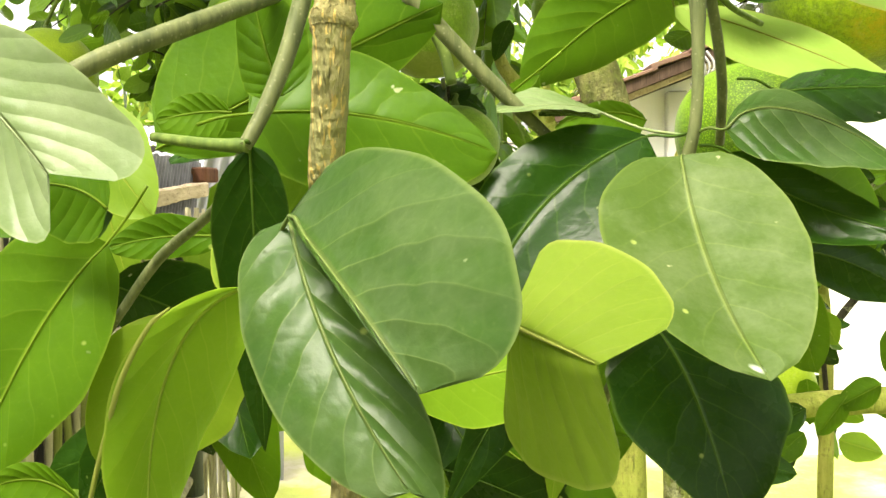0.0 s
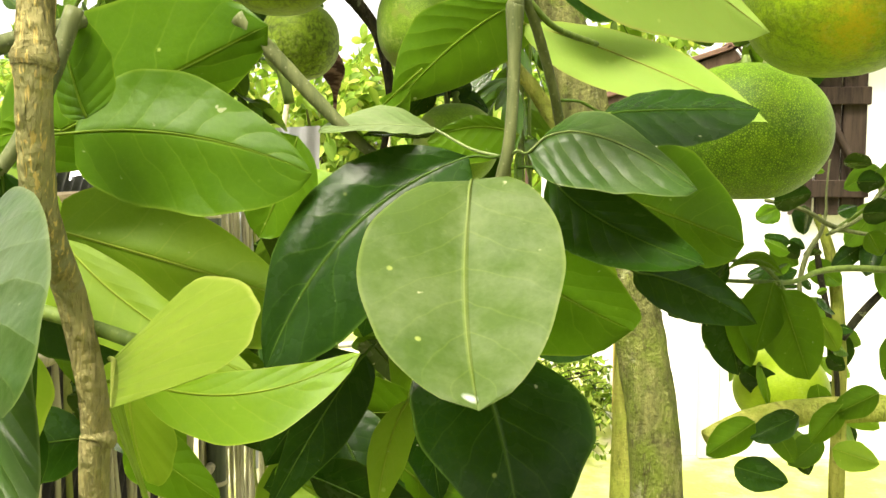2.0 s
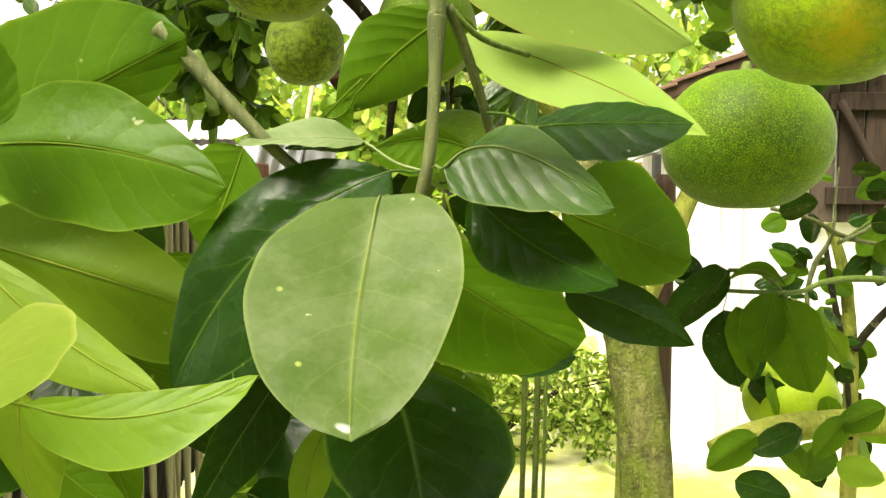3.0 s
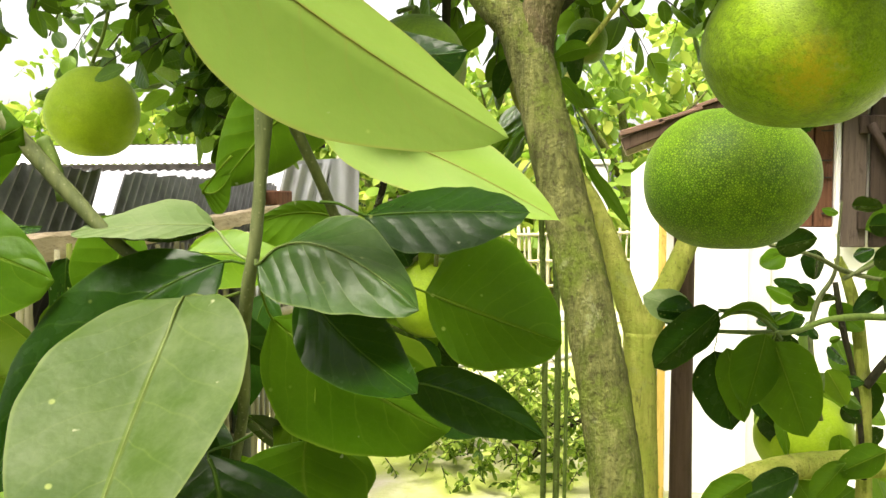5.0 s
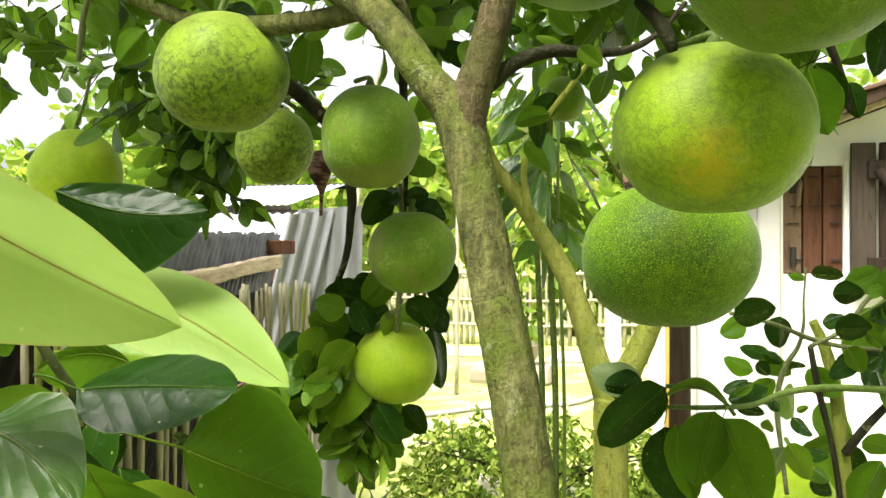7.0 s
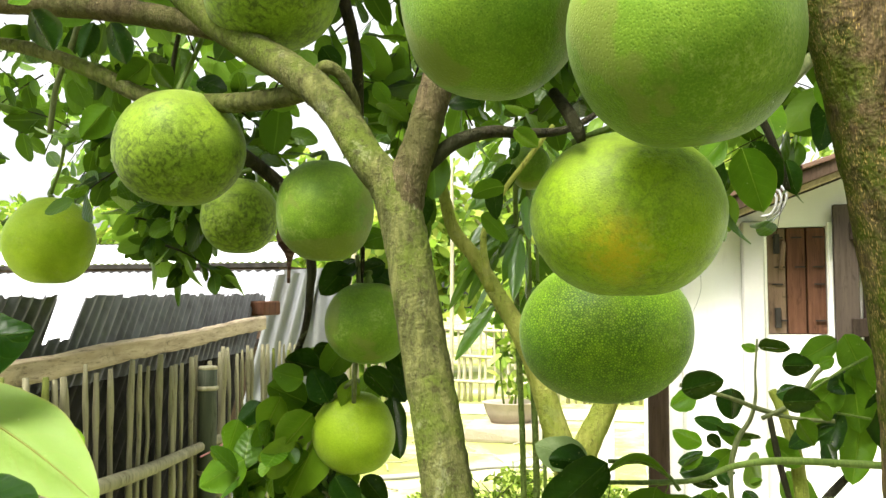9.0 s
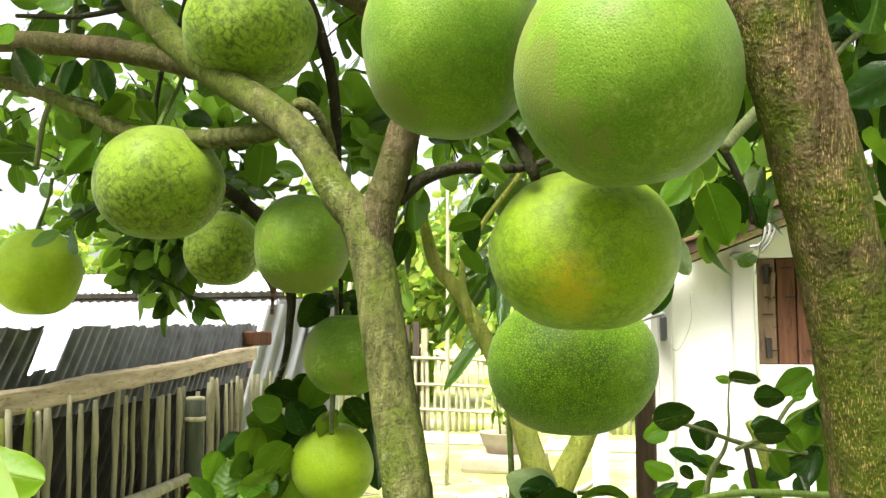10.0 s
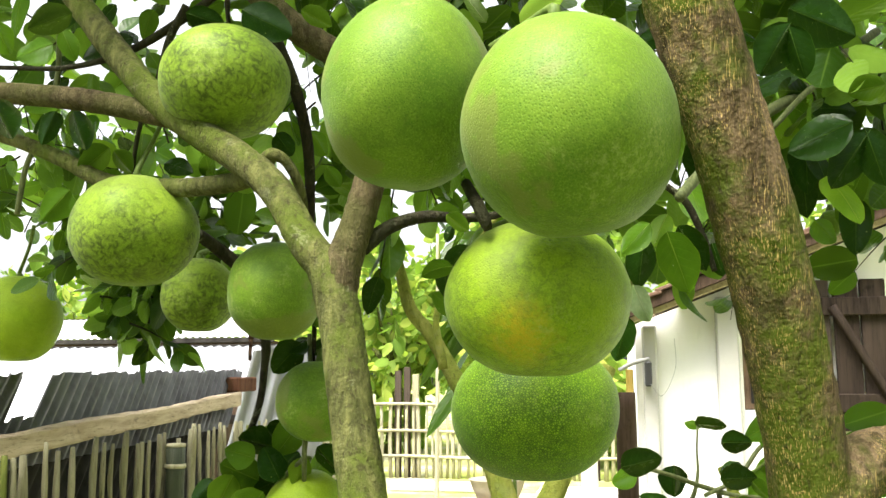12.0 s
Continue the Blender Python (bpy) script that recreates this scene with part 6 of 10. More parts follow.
leaf(leaf_spray, "mid", (0.1094, 0.5570, 1.3290), (0.1009, 0.5541, 1.3022), (0.0893, 0.5508, 1.2753), (0.0799, 0.5527, 1.3140), (0.1188, 0.5552, 1.2903))
leaf(leaf_spray, "mid", (0.2265, 0.5497, 1.3286), (0.2037, 0.5475, 1.3328), (0.1797, 0.5443, 1.3255), (0.2037, 0.5479, 1.3385), (0.2011, 0.5459, 1.3142))
leaf(leaf_spray, "mid", (0.0597, 0.4840, 1.2350), (0.0778, 0.4857, 1.2299), (0.1115, 0.4886, 1.2197), (0.0803, 0.4867, 1.2403), (0.0781, 0.4843, 1.2118))
leaf(leaf_spray, "mid", (0.0761, 0.4232, 1.2060), (0.0894, 0.4238, 1.1950), (0.1116, 0.4251, 1.1797), (0.0959, 0.4252, 1.2039), (0.0808, 0.4221, 1.1840))
leaf(leaf_spray, "mid", (0.1985, 0.5223, 1.2842), (0.2361, 0.5219, 1.2568), (0.2816, 0.5231, 1.2333), (0.2622, 0.5218, 1.2681), (0.2149, 0.5217, 1.2246), stalk=(0.2002, 0.5033, 1.3038), blunt=0.5)
leaf(leaf_spray, "mid", (0.2087, 0.5408, 1.2219), (0.2092, 0.5394, 1.1947), (0.2204, 0.5398, 1.1675), (0.1742, 0.5336, 1.1944), (0.2388, 0.5445, 1.1976))
leaf(leaf_spray, "mid", (0.1587, 0.5366, 1.3430), (0.1654, 0.5378, 1.3430), (0.1721, 0.5394, 1.3512), (0.1600, 0.5370, 1.3484), (0.1682, 0.5379, 1.3321), stalk=(0.1803, 0.5208, 1.3588))
# mid-green leaf seen from its shaded underside; the dark kind paints that shade
leaf(leaf_spray, "dark", (0.2323, 0.4850, 1.4080), (0.2632, 0.4910, 1.3986), (0.2942, 0.4972, 1.3997), (0.2655, 0.4968, 1.4103), (0.2645, 0.4856, 1.3741), blunt=0.7)
leaf(leaf_spray, "dark", (0.1241, 0.6764, 1.1985), (0.1353, 0.6914, 1.1810), (0.1466, 0.7143, 1.1554), (0.1508, 0.6865, 1.1847), (0.1199, 0.6963, 1.1772), nu=12, nv=3, ripple=0.03)
leaf(leaf_spray, "mid", (0.0763, 0.6974, 1.2292), (0.0529, 0.7178, 1.2150), (0.0296, 0.7461, 1.1927), (0.0616, 0.7125, 1.1969), (0.0443, 0.7230, 1.2330), nu=12, nv=3, ripple=0.03)
leaf(leaf_spray, "dark", (-0.0336, 0.6315, 1.1978), (-0.0199, 0.6266, 1.1709), (-0.0061, 0.6296, 1.1360), (-0.0039, 0.6321, 1.1778), (-0.0359, 0.6211, 1.1640), nu=12, nv=3, ripple=0.03)
leaf(leaf_spray, "dark", (0.1336, 0.6938, 1.2597), (0.1045, 0.6901, 1.2434), (0.0754, 0.6944, 1.2191), (0.1149, 0.6966, 1.2286), (0.0942, 0.6837, 1.2581), nu=12, nv=3, ripple=0.03)
leaf(leaf_spray, "mid", (0.0118, 0.6599, 1.2447), (-0.0228, 0.6787, 1.2354), (-0.0574, 0.7055, 1.2181), (-0.0185, 0.6722, 1.2132), (-0.0271, 0.6851, 1.2576), nu=12, nv=3, ripple=0.03)
leaf(leaf_spray, "dark", (0.0762, 0.6281, 1.2412), (0.0489, 0.6054, 1.2131), (0.0216, 0.5907, 1.1771), (0.0683, 0.5928, 1.2039), (0.0295, 0.6179, 1.2223), nu=12, nv=3, ripple=0.03)
leaf(leaf_spray, "dark", (0.1723, 0.6273, 1.2074), (0.1836, 0.6537, 1.2020), (0.1950, 0.6880, 1.1885), (0.1811, 0.6599, 1.2189), (0.1862, 0.6474, 1.1850), nu=12, nv=3, ripple=0.03)
leaf(leaf_spray, "mid", (-0.0200, 0.6280, 1.1825), (-0.0045, 0.6229, 1.1459), (0.0110, 0.6258, 1.1013), (0.0171, 0.6191, 1.1542), (-0.0261, 0.6267, 1.1375), nu=12, nv=3, ripple=0.03)
leaf(leaf_spray, "dark", (0.1277, 0.6168, 1.2017), (0.1035, 0.5988, 1.1744), (0.0792, 0.5888, 1.1390), (0.1181, 0.6072, 1.1592), (0.0888, 0.5904, 1.1895), nu=12, nv=3, ripple=0.03)
leaf(leaf_spray, "dark", (0.0283, 0.6660, 1.1922), (0.0058, 0.6688, 1.1675), (-0.0167, 0.6796, 1.1348), (0.0213, 0.6668, 1.1549), (-0.0096, 0.6707, 1.1801), nu=12, nv=3, ripple=0.03)
leaf(leaf_spray, "mid", (0.1615, 0.6559, 1.1549), (0.1381, 0.6305, 1.1402), (0.1146, 0.6132, 1.1175), (0.1522, 0.6268, 1.1268), (0.1239, 0.6343, 1.1537), nu=12, nv=3, ripple=0.03)
leaf(leaf_spray, "dark", (0.1731, 0.5803, 1.1904), (0.1790, 0.5675, 1.1644), (0.1849, 0.5627, 1.1305), (0.1927, 0.5779, 1.1641), (0.1653, 0.5572, 1.1648), nu=12, nv=3, ripple=0.03)
leaf(leaf_spray, "dark", (-0.0013, 0.6640, 1.2052), (0.0250, 0.6603, 1.1727), (0.0513, 0.6647, 1.1322), (0.0427, 0.6496, 1.1854), (0.0072, 0.6711, 1.1600), nu=12, nv=3, ripple=0.03)
leaf(leaf_spray, "mid", (0.0677, 0.6204, 1.1917), (0.1048, 0.6014, 1.1816), (0.1419, 0.5904, 1.1634), (0.1080, 0.5905, 1.2015), (0.1017, 0.6124, 1.1617), nu=12, nv=3, ripple=0.03)
leaf(leaf_spray, "dark", (0.1159, 0.6313, 1.1874), (0.1180, 0.6442, 1.1656), (0.1200, 0.6650, 1.1359), (0.1325, 0.6504, 1.1708), (0.1034, 0.6379, 1.1604), nu=12, nv=3, ripple=0.03)
leaf(leaf_spray, "dark", (0.1157, 0.5904, 1.1780), (0.1387, 0.5679, 1.1469), (0.1616, 0.5533, 1.1078), (0.1598, 0.5774, 1.1557), (0.1175, 0.5584, 1.1381), nu=12, nv=3, ripple=0.03)
leaf(leaf_spray, "dark", (0.1832, 0.6760, 1.2543), (0.2165, 0.6518, 1.2578), (0.2499, 0.6355, 1.2533), (0.2087, 0.6385, 1.2722), (0.2243, 0.6650, 1.2433), nu=12, nv=3, ripple=0.03)
leaf(leaf_spray, "dark", (0.1441, 0.6590, 1.2814), (0.1355, 0.6491, 1.2474), (0.1268, 0.6472, 1.2055), (0.1551, 0.6416, 1.2441), (0.1159, 0.6566, 1.2507), nu=12, nv=3, ripple=0.03)
leaf(leaf_spray, "mid", (0.1518, 0.6876, 1.2153), (0.1552, 0.6707, 1.1823), (0.1587, 0.6618, 1.1413), (0.1742, 0.6625, 1.1870), (0.1362, 0.6790, 1.1777), nu=12, nv=3, ripple=0.03)
leaf(leaf_spray, "dark", (0.0463, 0.6954, 1.1828), (0.0186, 0.6874, 1.1738), (-0.0090, 0.6875, 1.1569), (0.0253, 0.6901, 1.1588), (0.0120, 0.6848, 1.1888), nu=12, nv=3, ripple=0.03)
leaf(leaf_spray, "dark", (0.1235, 0.6048, 1.2261), (0.1055, 0.5810, 1.2578), (0.0876, 0.5652, 1.2814), (0.0875, 0.5896, 1.2522), (0.1236, 0.5723, 1.2633), nu=12, nv=3, ripple=0.03)
leaf(leaf_spray, "mid", (0.1156, 0.6907, 1.2545), (0.0909, 0.6957, 1.2382), (0.0662, 0.7087, 1.2138), (0.1026, 0.7046, 1.2279), (0.0792, 0.6868, 1.2485), nu=12, nv=3, ripple=0.03)
leaf(leaf_spray, "dark", (0.0618, 0.6421, 1.2052), (0.0280, 0.6323, 1.1952), (-0.0058, 0.6305, 1.1771), (0.0329, 0.6429, 1.1789), (0.0231, 0.6217, 1.2114), nu=12, nv=3, ripple=0.03)
leaf(leaf_spray, "dark", (0.2276, 0.7205, 1.1953), (0.2585, 0.7353, 1.1933), (0.2894, 0.7581, 1.1834), (0.2560, 0.7447, 1.2106), (0.2609, 0.7258, 1.1761), nu=12, nv=3, ripple=0.03)
leaf(leaf_spray, "mid", (0.0654, 0.7177, 1.2127), (0.0639, 0.7454, 1.1985), (0.0624, 0.7811, 1.1763), (0.0608, 0.7550, 1.2155), (0.0671, 0.7358, 1.1815), nu=12, nv=3, ripple=0.03)
leaf(leaf_spray, "dark", (0.0623, 0.7435, 1.1800), (0.0747, 0.7179, 1.1609), (0.0870, 0.7003, 1.1339), (0.0914, 0.7247, 1.1636), (0.0579, 0.7112, 1.1583), nu=12, nv=3, ripple=0.03)
leaf(leaf_spray, "dark", (0.1745, 0.6231, 1.2572), (0.1866, 0.6145, 1.2266), (0.1988, 0.6138, 1.1881), (0.2052, 0.6181, 1.2327), (0.1680, 0.6108, 1.2206), nu=12, nv=3, ripple=0.03)
leaf(leaf_spray, "mid", (-0.0070, 0.7076, 1.2667), (-0.0348, 0.7195, 1.2390), (-0.0626, 0.7394, 1.2033), (-0.0157, 0.7242, 1.2246), (-0.0539, 0.7148, 1.2533), nu=12, nv=3, ripple=0.03)
leaf(leaf_spray, "dark", (-0.0111, 0.7299, 1.2161), (0.0122, 0.7410, 1.1977), (0.0354, 0.7600, 1.1714), (0.0182, 0.7526, 1.2118), (0.0061, 0.7294, 1.1837), nu=12, nv=3, ripple=0.03)
leaf(leaf_spray, "dark", (0.1124, 0.6692, 1.2225), (0.0832, 0.6976, 1.2120), (0.0539, 0.7339, 1.1935), (0.1003, 0.7060, 1.1962), (0.0660, 0.6891, 1.2278), nu=12, nv=3, ripple=0.03)
leaf(leaf_spray, "dark", (0.0470, 0.6759, 1.2633), (0.0798, 0.6807, 1.2492), (0.1125, 0.6934, 1.2272), (0.0898, 0.6803, 1.2674), (0.0697, 0.6811, 1.2311), nu=12, nv=3, ripple=0.03)
leaf(leaf_spray, "dark", (-0.0518, 0.7310, 1.2307), (-0.0752, 0.7434, 1.2160), (-0.0985, 0.7639, 1.1932), (-0.0638, 0.7431, 1.2014), (-0.0866, 0.7438, 1.2305), nu=12, nv=3, ripple=0.03)
leaf(leaf_spray, "mid", (0.0916, 0.6592, 1.2888), (0.0853, 0.6562, 1.2602), (0.0789, 0.6612, 1.2236), (0.1017, 0.6628, 1.2572), (0.0689, 0.6496, 1.2632), nu=12, nv=3, ripple=0.03)
leaf(leaf_spray, "dark", (-0.0035, 0.6481, 1.3228), (-0.0193, 0.6191, 1.3212), (-0.0350, 0.5981, 1.3116), (-0.0055, 0.6112, 1.3178), (-0.0330, 0.6270, 1.3246), nu=12, nv=3, ripple=0.03)
leaf(leaf_spray, "dark", (0.0339, 0.6004, 1.2425), (0.0716, 0.5911, 1.2345), (0.1092, 0.5899, 1.2185), (0.0785, 0.5948, 1.2546), (0.0647, 0.5875, 1.2145), nu=12, nv=3, ripple=0.03)
leaf(leaf_spray, "mid", (0.1205, 0.6423, 1.2943), (0.0969, 0.6113, 1.2806), (0.0733, 0.5882, 1.2589), (0.0965, 0.5997, 1.2988), (0.0973, 0.6229, 1.2624), nu=12, nv=3, ripple=0.03)
leaf(leaf_spray, "dark", (0.1119, 0.6199, 1.2673), (0.1397, 0.6212, 1.2583), (0.1675, 0.6304, 1.2413), (0.1473, 0.6169, 1.2727), (0.1322, 0.6254, 1.2438), nu=12, nv=3, ripple=0.03)
leaf(leaf_spray, "dark", (-0.0080, 0.6813, 1.3007), (-0.0162, 0.6908, 1.2624), (-0.0244, 0.7084, 1.2161), (0.0059, 0.6831, 1.2556), (-0.0383, 0.6986, 1.2691), nu=12, nv=3, ripple=0.03)
leaf(leaf_spray, "mid", (-0.0096, 0.7137, 1.2590), (0.0155, 0.7185, 1.2299), (0.0406, 0.7312, 1.1928), (0.0340, 0.7140, 1.2428), (-0.0030, 0.7229, 1.2171), nu=12, nv=3, ripple=0.03)
leaf(leaf_spray, "dark", (0.0483, 0.6059, 1.2365), (0.0532, 0.6013, 1.2102), (0.0581, 0.6047, 1.1759), (0.0682, 0.5949, 1.2128), (0.0381, 0.6077, 1.2076), nu=12, nv=3, ripple=0.03)
leaf(leaf_spray, "mid", (-0.0496, 0.5918, 1.2111), (-0.0328, 0.6020, 1.1868), (-0.0159, 0.6202, 1.1545), (-0.0159, 0.5954, 1.1936), (-0.0497, 0.6085, 1.1800), nu=12, nv=3, ripple=0.03)
leaf(leaf_spray, "dark", (-0.0423, 0.6208, 1.1431), (-0.0858, 0.6202, 1.1364), (-0.1293, 0.6276, 1.1216), (-0.0805, 0.6148, 1.1133), (-0.0911, 0.6255, 1.1594), nu=12, nv=3, ripple=0.03)
leaf(leaf_spray, "dark", (-0.0441, 0.5661, 1.1663), (-0.0675, 0.5743, 1.1412), (-0.0910, 0.5905, 1.1081), (-0.0524, 0.5696, 1.1270), (-0.0827, 0.5790, 1.1553), nu=12, nv=3, ripple=0.03)
leaf(leaf_spray, "mid", (-0.0227, 0.6598, 1.1572), (0.0090, 0.6515, 1.1586), (0.0407, 0.6512, 1.1521), (0.0112, 0.6580, 1.1745), (0.0068, 0.6450, 1.1427), nu=12, nv=3, ripple=0.03)
leaf(leaf_spray, "dark", (-0.0407, 0.5994, 1.1788), (-0.0337, 0.6140, 1.1583), (-0.0268, 0.6366, 1.1298), (-0.0172, 0.6125, 1.1618), (-0.0503, 0.6155, 1.1547), nu=12, nv=3, ripple=0.03)
leaf(leaf_spray, "dark", (-0.0056, 0.5970, 1.1835), (-0.0367, 0.6155, 1.1821), (-0.0677, 0.6421, 1.1727), (-0.0371, 0.6101, 1.1619), (-0.0362, 0.6210, 1.2023), nu=12, nv=3, ripple=0.03)
leaf(leaf_spray, "mid", (0.0909, 0.5827, 1.1475), (0.1107, 0.5815, 1.1268), (0.1305, 0.5883, 1.0980), (0.1233, 0.5864, 1.1374), (0.0981, 0.5766, 1.1161), nu=12, nv=3, ripple=0.03)
leaf(leaf_spray, "dark", (0.0462, 0.5670, 1.2143), (0.0578, 0.5700, 1.1912), (0.0693, 0.5809, 1.1602), (0.0727, 0.5663, 1.1967), (0.0428, 0.5736, 1.1858), nu=12, nv=3, ripple=0.03)
leaf(leaf_spray, "dark", (-0.0054, 0.5870, 1.2133), (0.0083, 0.5597, 1.1892), (0.0220, 0.5404, 1.1572), (0.0275, 0.5680, 1.1917), (-0.0109, 0.5514, 1.1868), nu=12, nv=3, ripple=0.03)
leaf(leaf_spray, "mid", (-0.1264, 0.6755, 1.1099), (-0.1395, 0.7020, 1.0923), (-0.1526, 0.7365, 1.0666), (-0.1504, 0.6885, 1.0798), (-0.1286, 0.7156, 1.1048), nu=12, nv=3, ripple=0.03)
leaf(leaf_spray, "dark", (0.0033, 0.6924, 1.1562), (0.0286, 0.7054, 1.1327), (0.0538, 0.7265, 1.1012), (0.0455, 0.7032, 1.1469), (0.0117, 0.7077, 1.1186), nu=12, nv=3, ripple=0.03)
leaf(leaf_spray, "dark", (-0.0318, 0.6698, 1.2107), (-0.0605, 0.6673, 1.2264), (-0.0892, 0.6729, 1.2341), (-0.0660, 0.6739, 1.2120), (-0.0550, 0.6608, 1.2408), nu=12, nv=3, ripple=0.03)
leaf(leaf_spray, "mid", (-0.0942, 0.5037, 1.2753), (-0.0822, 0.5295, 1.3077), (-0.0701, 0.5632, 1.3322), (-0.1023, 0.5270, 1.3188), (-0.0620, 0.5319, 1.2966), nu=12, nv=3, ripple=0.03)
leaf(leaf_spray, "dark", (-0.0403, 0.5168, 1.2517), (-0.0043, 0.5267, 1.2348), (0.0317, 0.5445, 1.2100), (0.0073, 0.5276, 1.2555), (-0.0159, 0.5257, 1.2142), nu=12, nv=3, ripple=0.03)
leaf(leaf_spray, "under", (-0.0586, 0.5143, 1.3379), (-0.0322, 0.4984, 1.3146), (-0.0059, 0.4906, 1.2832), (-0.0162, 0.5037, 1.3277), (-0.0483, 0.4931, 1.3014), nu=12, nv=3, ripple=0.03)
leaf(leaf_spray, "mid", (-0.0092, 0.5417, 1.2690), (0.0111, 0.5648, 1.2643), (0.0314, 0.5959, 1.2516), (0.0218, 0.5616, 1.2795), (0.0004, 0.5679, 1.2491), nu=12, nv=3, ripple=0.03)
leaf(leaf_spray, "dark", (-0.1386, 0.6662, 1.3459), (-0.1399, 0.6642, 1.3196), (-0.1411, 0.6702, 1.2853), (-0.1235, 0.6646, 1.3189), (-0.1562, 0.6638, 1.3202), nu=12, nv=3, ripple=0.03)
leaf(leaf_spray, "under", (-0.1045, 0.6642, 1.3049), (-0.0947, 0.6565, 1.2745), (-0.0849, 0.6569, 1.2362), (-0.0765, 0.6615, 1.2791), (-0.1129, 0.6516, 1.2699), nu=12, nv=3, ripple=0.03)
leaf(leaf_spray, "mid", (-0.0894, 0.5881, 1.3517), (-0.0969, 0.5830, 1.3150), (-0.1044, 0.5859, 1.2702), (-0.0753, 0.5788, 1.3111), (-0.1185, 0.5872, 1.3188), nu=12, nv=3, ripple=0.03)
leaf(leaf_spray, "dark", (-0.0303, 0.5022, 1.3004), (-0.0559, 0.4976, 1.2795), (-0.0814, 0.5010, 1.2507), (-0.0426, 0.4943, 1.2660), (-0.0691, 0.5009, 1.2931), nu=12, nv=3, ripple=0.03)
leaf(leaf_spray, "mid", (0.1108, 0.5293, 1.1543), (0.1455, 0.5308, 1.1322), (0.1801, 0.5402, 1.1020), (0.1562, 0.5125, 1.1426), (0.1347, 0.5490, 1.1217), nu=12, nv=3, ripple=0.03)
leaf(leaf_spray, "dark", (0.1635, 0.5881, 1.1339), (0.1190, 0.5901, 1.1320), (0.0746, 0.6000, 1.1221), (0.1224, 0.5917, 1.1079), (0.1156, 0.5884, 1.1561), nu=12, nv=3, ripple=0.03)
leaf(leaf_spray, "under", (0.1011, 0.6424, 1.1307), (0.0779, 0.6453, 1.1038), (0.0548, 0.6561, 1.0689), (0.0942, 0.6542, 1.0936), (0.0617, 0.6363, 1.1140), nu=12, nv=3, ripple=0.03)
leaf(leaf_spray, "mid", (0.1690, 0.6375, 1.1598), (0.1272, 0.6437, 1.1566), (0.0853, 0.6579, 1.1455), (0.1319, 0.6469, 1.1337), (0.1225, 0.6405, 1.1795), nu=12, nv=3, ripple=0.03)
leaf(leaf_spray, "dark", (0.1072, 0.5493, 1.1859), (0.0954, 0.5727, 1.2223), (0.0836, 0.6041, 1.2508), (0.0777, 0.5812, 1.2088), (0.1130, 0.5642, 1.2359), nu=12, nv=3, ripple=0.03)
leaf(leaf_spray, "under", (0.1375, 0.5775, 1.1391), (0.1102, 0.5605, 1.1269), (0.0830, 0.5514, 1.1068), (0.1210, 0.5556, 1.1127), (0.0995, 0.5653, 1.1412), nu=12, nv=3, ripple=0.03)
leaf(leaf_spray, "mid", (0.1532, 0.5748, 1.1530), (0.1875, 0.5682, 1.1266), (0.2218, 0.5697, 1.0921), (0.2038, 0.5737, 1.1445), (0.1712, 0.5628, 1.1087), nu=12, nv=3, ripple=0.03)
leaf(leaf_spray, "dark", (0.1224, 0.5197, 1.1585), (0.1551, 0.5082, 1.1503), (0.1878, 0.5046, 1.1342), (0.1601, 0.5017, 1.1678), (0.1501, 0.5146, 1.1329), nu=12, nv=3, ripple=0.03)
leaf(side_spray, "grey", (0.4901, 1.3946, 1.1877), (0.4538, 1.3833, 1.2002), (0.4175, 1.3802, 1.2114), (0.4465, 1.3710, 1.1783), (0.4613, 1.4039, 1.2213), nu=14, nv=4, cup=0.28, ripple=0.02)
leaf(side_spray, "dark", (0.4897, 1.3843, 1.1878), (0.4632, 1.3749, 1.1912), (0.4367, 1.3737, 1.1934), (0.4610, 1.3783, 1.1679), (0.4654, 1.3797, 1.2133), nu=14, nv=4, cup=0.28, ripple=0.02)
leaf(side_spray, "dark", (0.5162, 1.3490, 1.1957), (0.4736, 1.3358, 1.1585), (0.4312, 1.3308, 1.1198), (0.4936, 1.3577, 1.1322), (0.4542, 1.3222, 1.1828), stalk=(0.5145, 1.3586, 1.1790), nu=14, nv=4, cup=0.28, ripple=0.02, blunt=0.5)
leaf(side_spray, "dark", (0.5157, 1.3788, 1.1372), (0.5285, 1.3766, 1.0826), (0.5419, 1.3827, 1.0259), (0.5665, 1.3957, 1.0888), (0.4915, 1.3659, 1.0744), stalk=(0.5194, 1.3799, 1.1640), nu=14, nv=4, cup=0.28, ripple=0.02)
leaf(side_spray, "mid", (0.5293, 1.3612, 1.1451), (0.5419, 1.3591, 1.0944), (0.5551, 1.3652, 1.0417), (0.5645, 1.3678, 1.0991), (0.5199, 1.3586, 1.0877), nu=14, nv=4, cup=0.28, ripple=0.02)
leaf(side_spray, "mid", (0.5788, 1.3511, 1.1660), (0.5656, 1.3437, 1.1177), (0.5533, 1.3447, 1.0676), (0.6017, 1.3620, 1.1057), (0.5308, 1.3339, 1.1278), stalk=(0.6008, 1.3861, 1.1656), nu=14, nv=4, cup=0.28, ripple=0.02)
leaf(side_spray, "mid", (0.5909, 1.3636, 1.1544), (0.6141, 1.3634, 1.0899), (0.6384, 1.3716, 1.0235), (0.6570, 1.3693, 1.1070), (0.5718, 1.3657, 1.0707), stalk=(0.5971, 1.3854, 1.1656), nu=14, nv=4, cup=0.28, ripple=0.02)
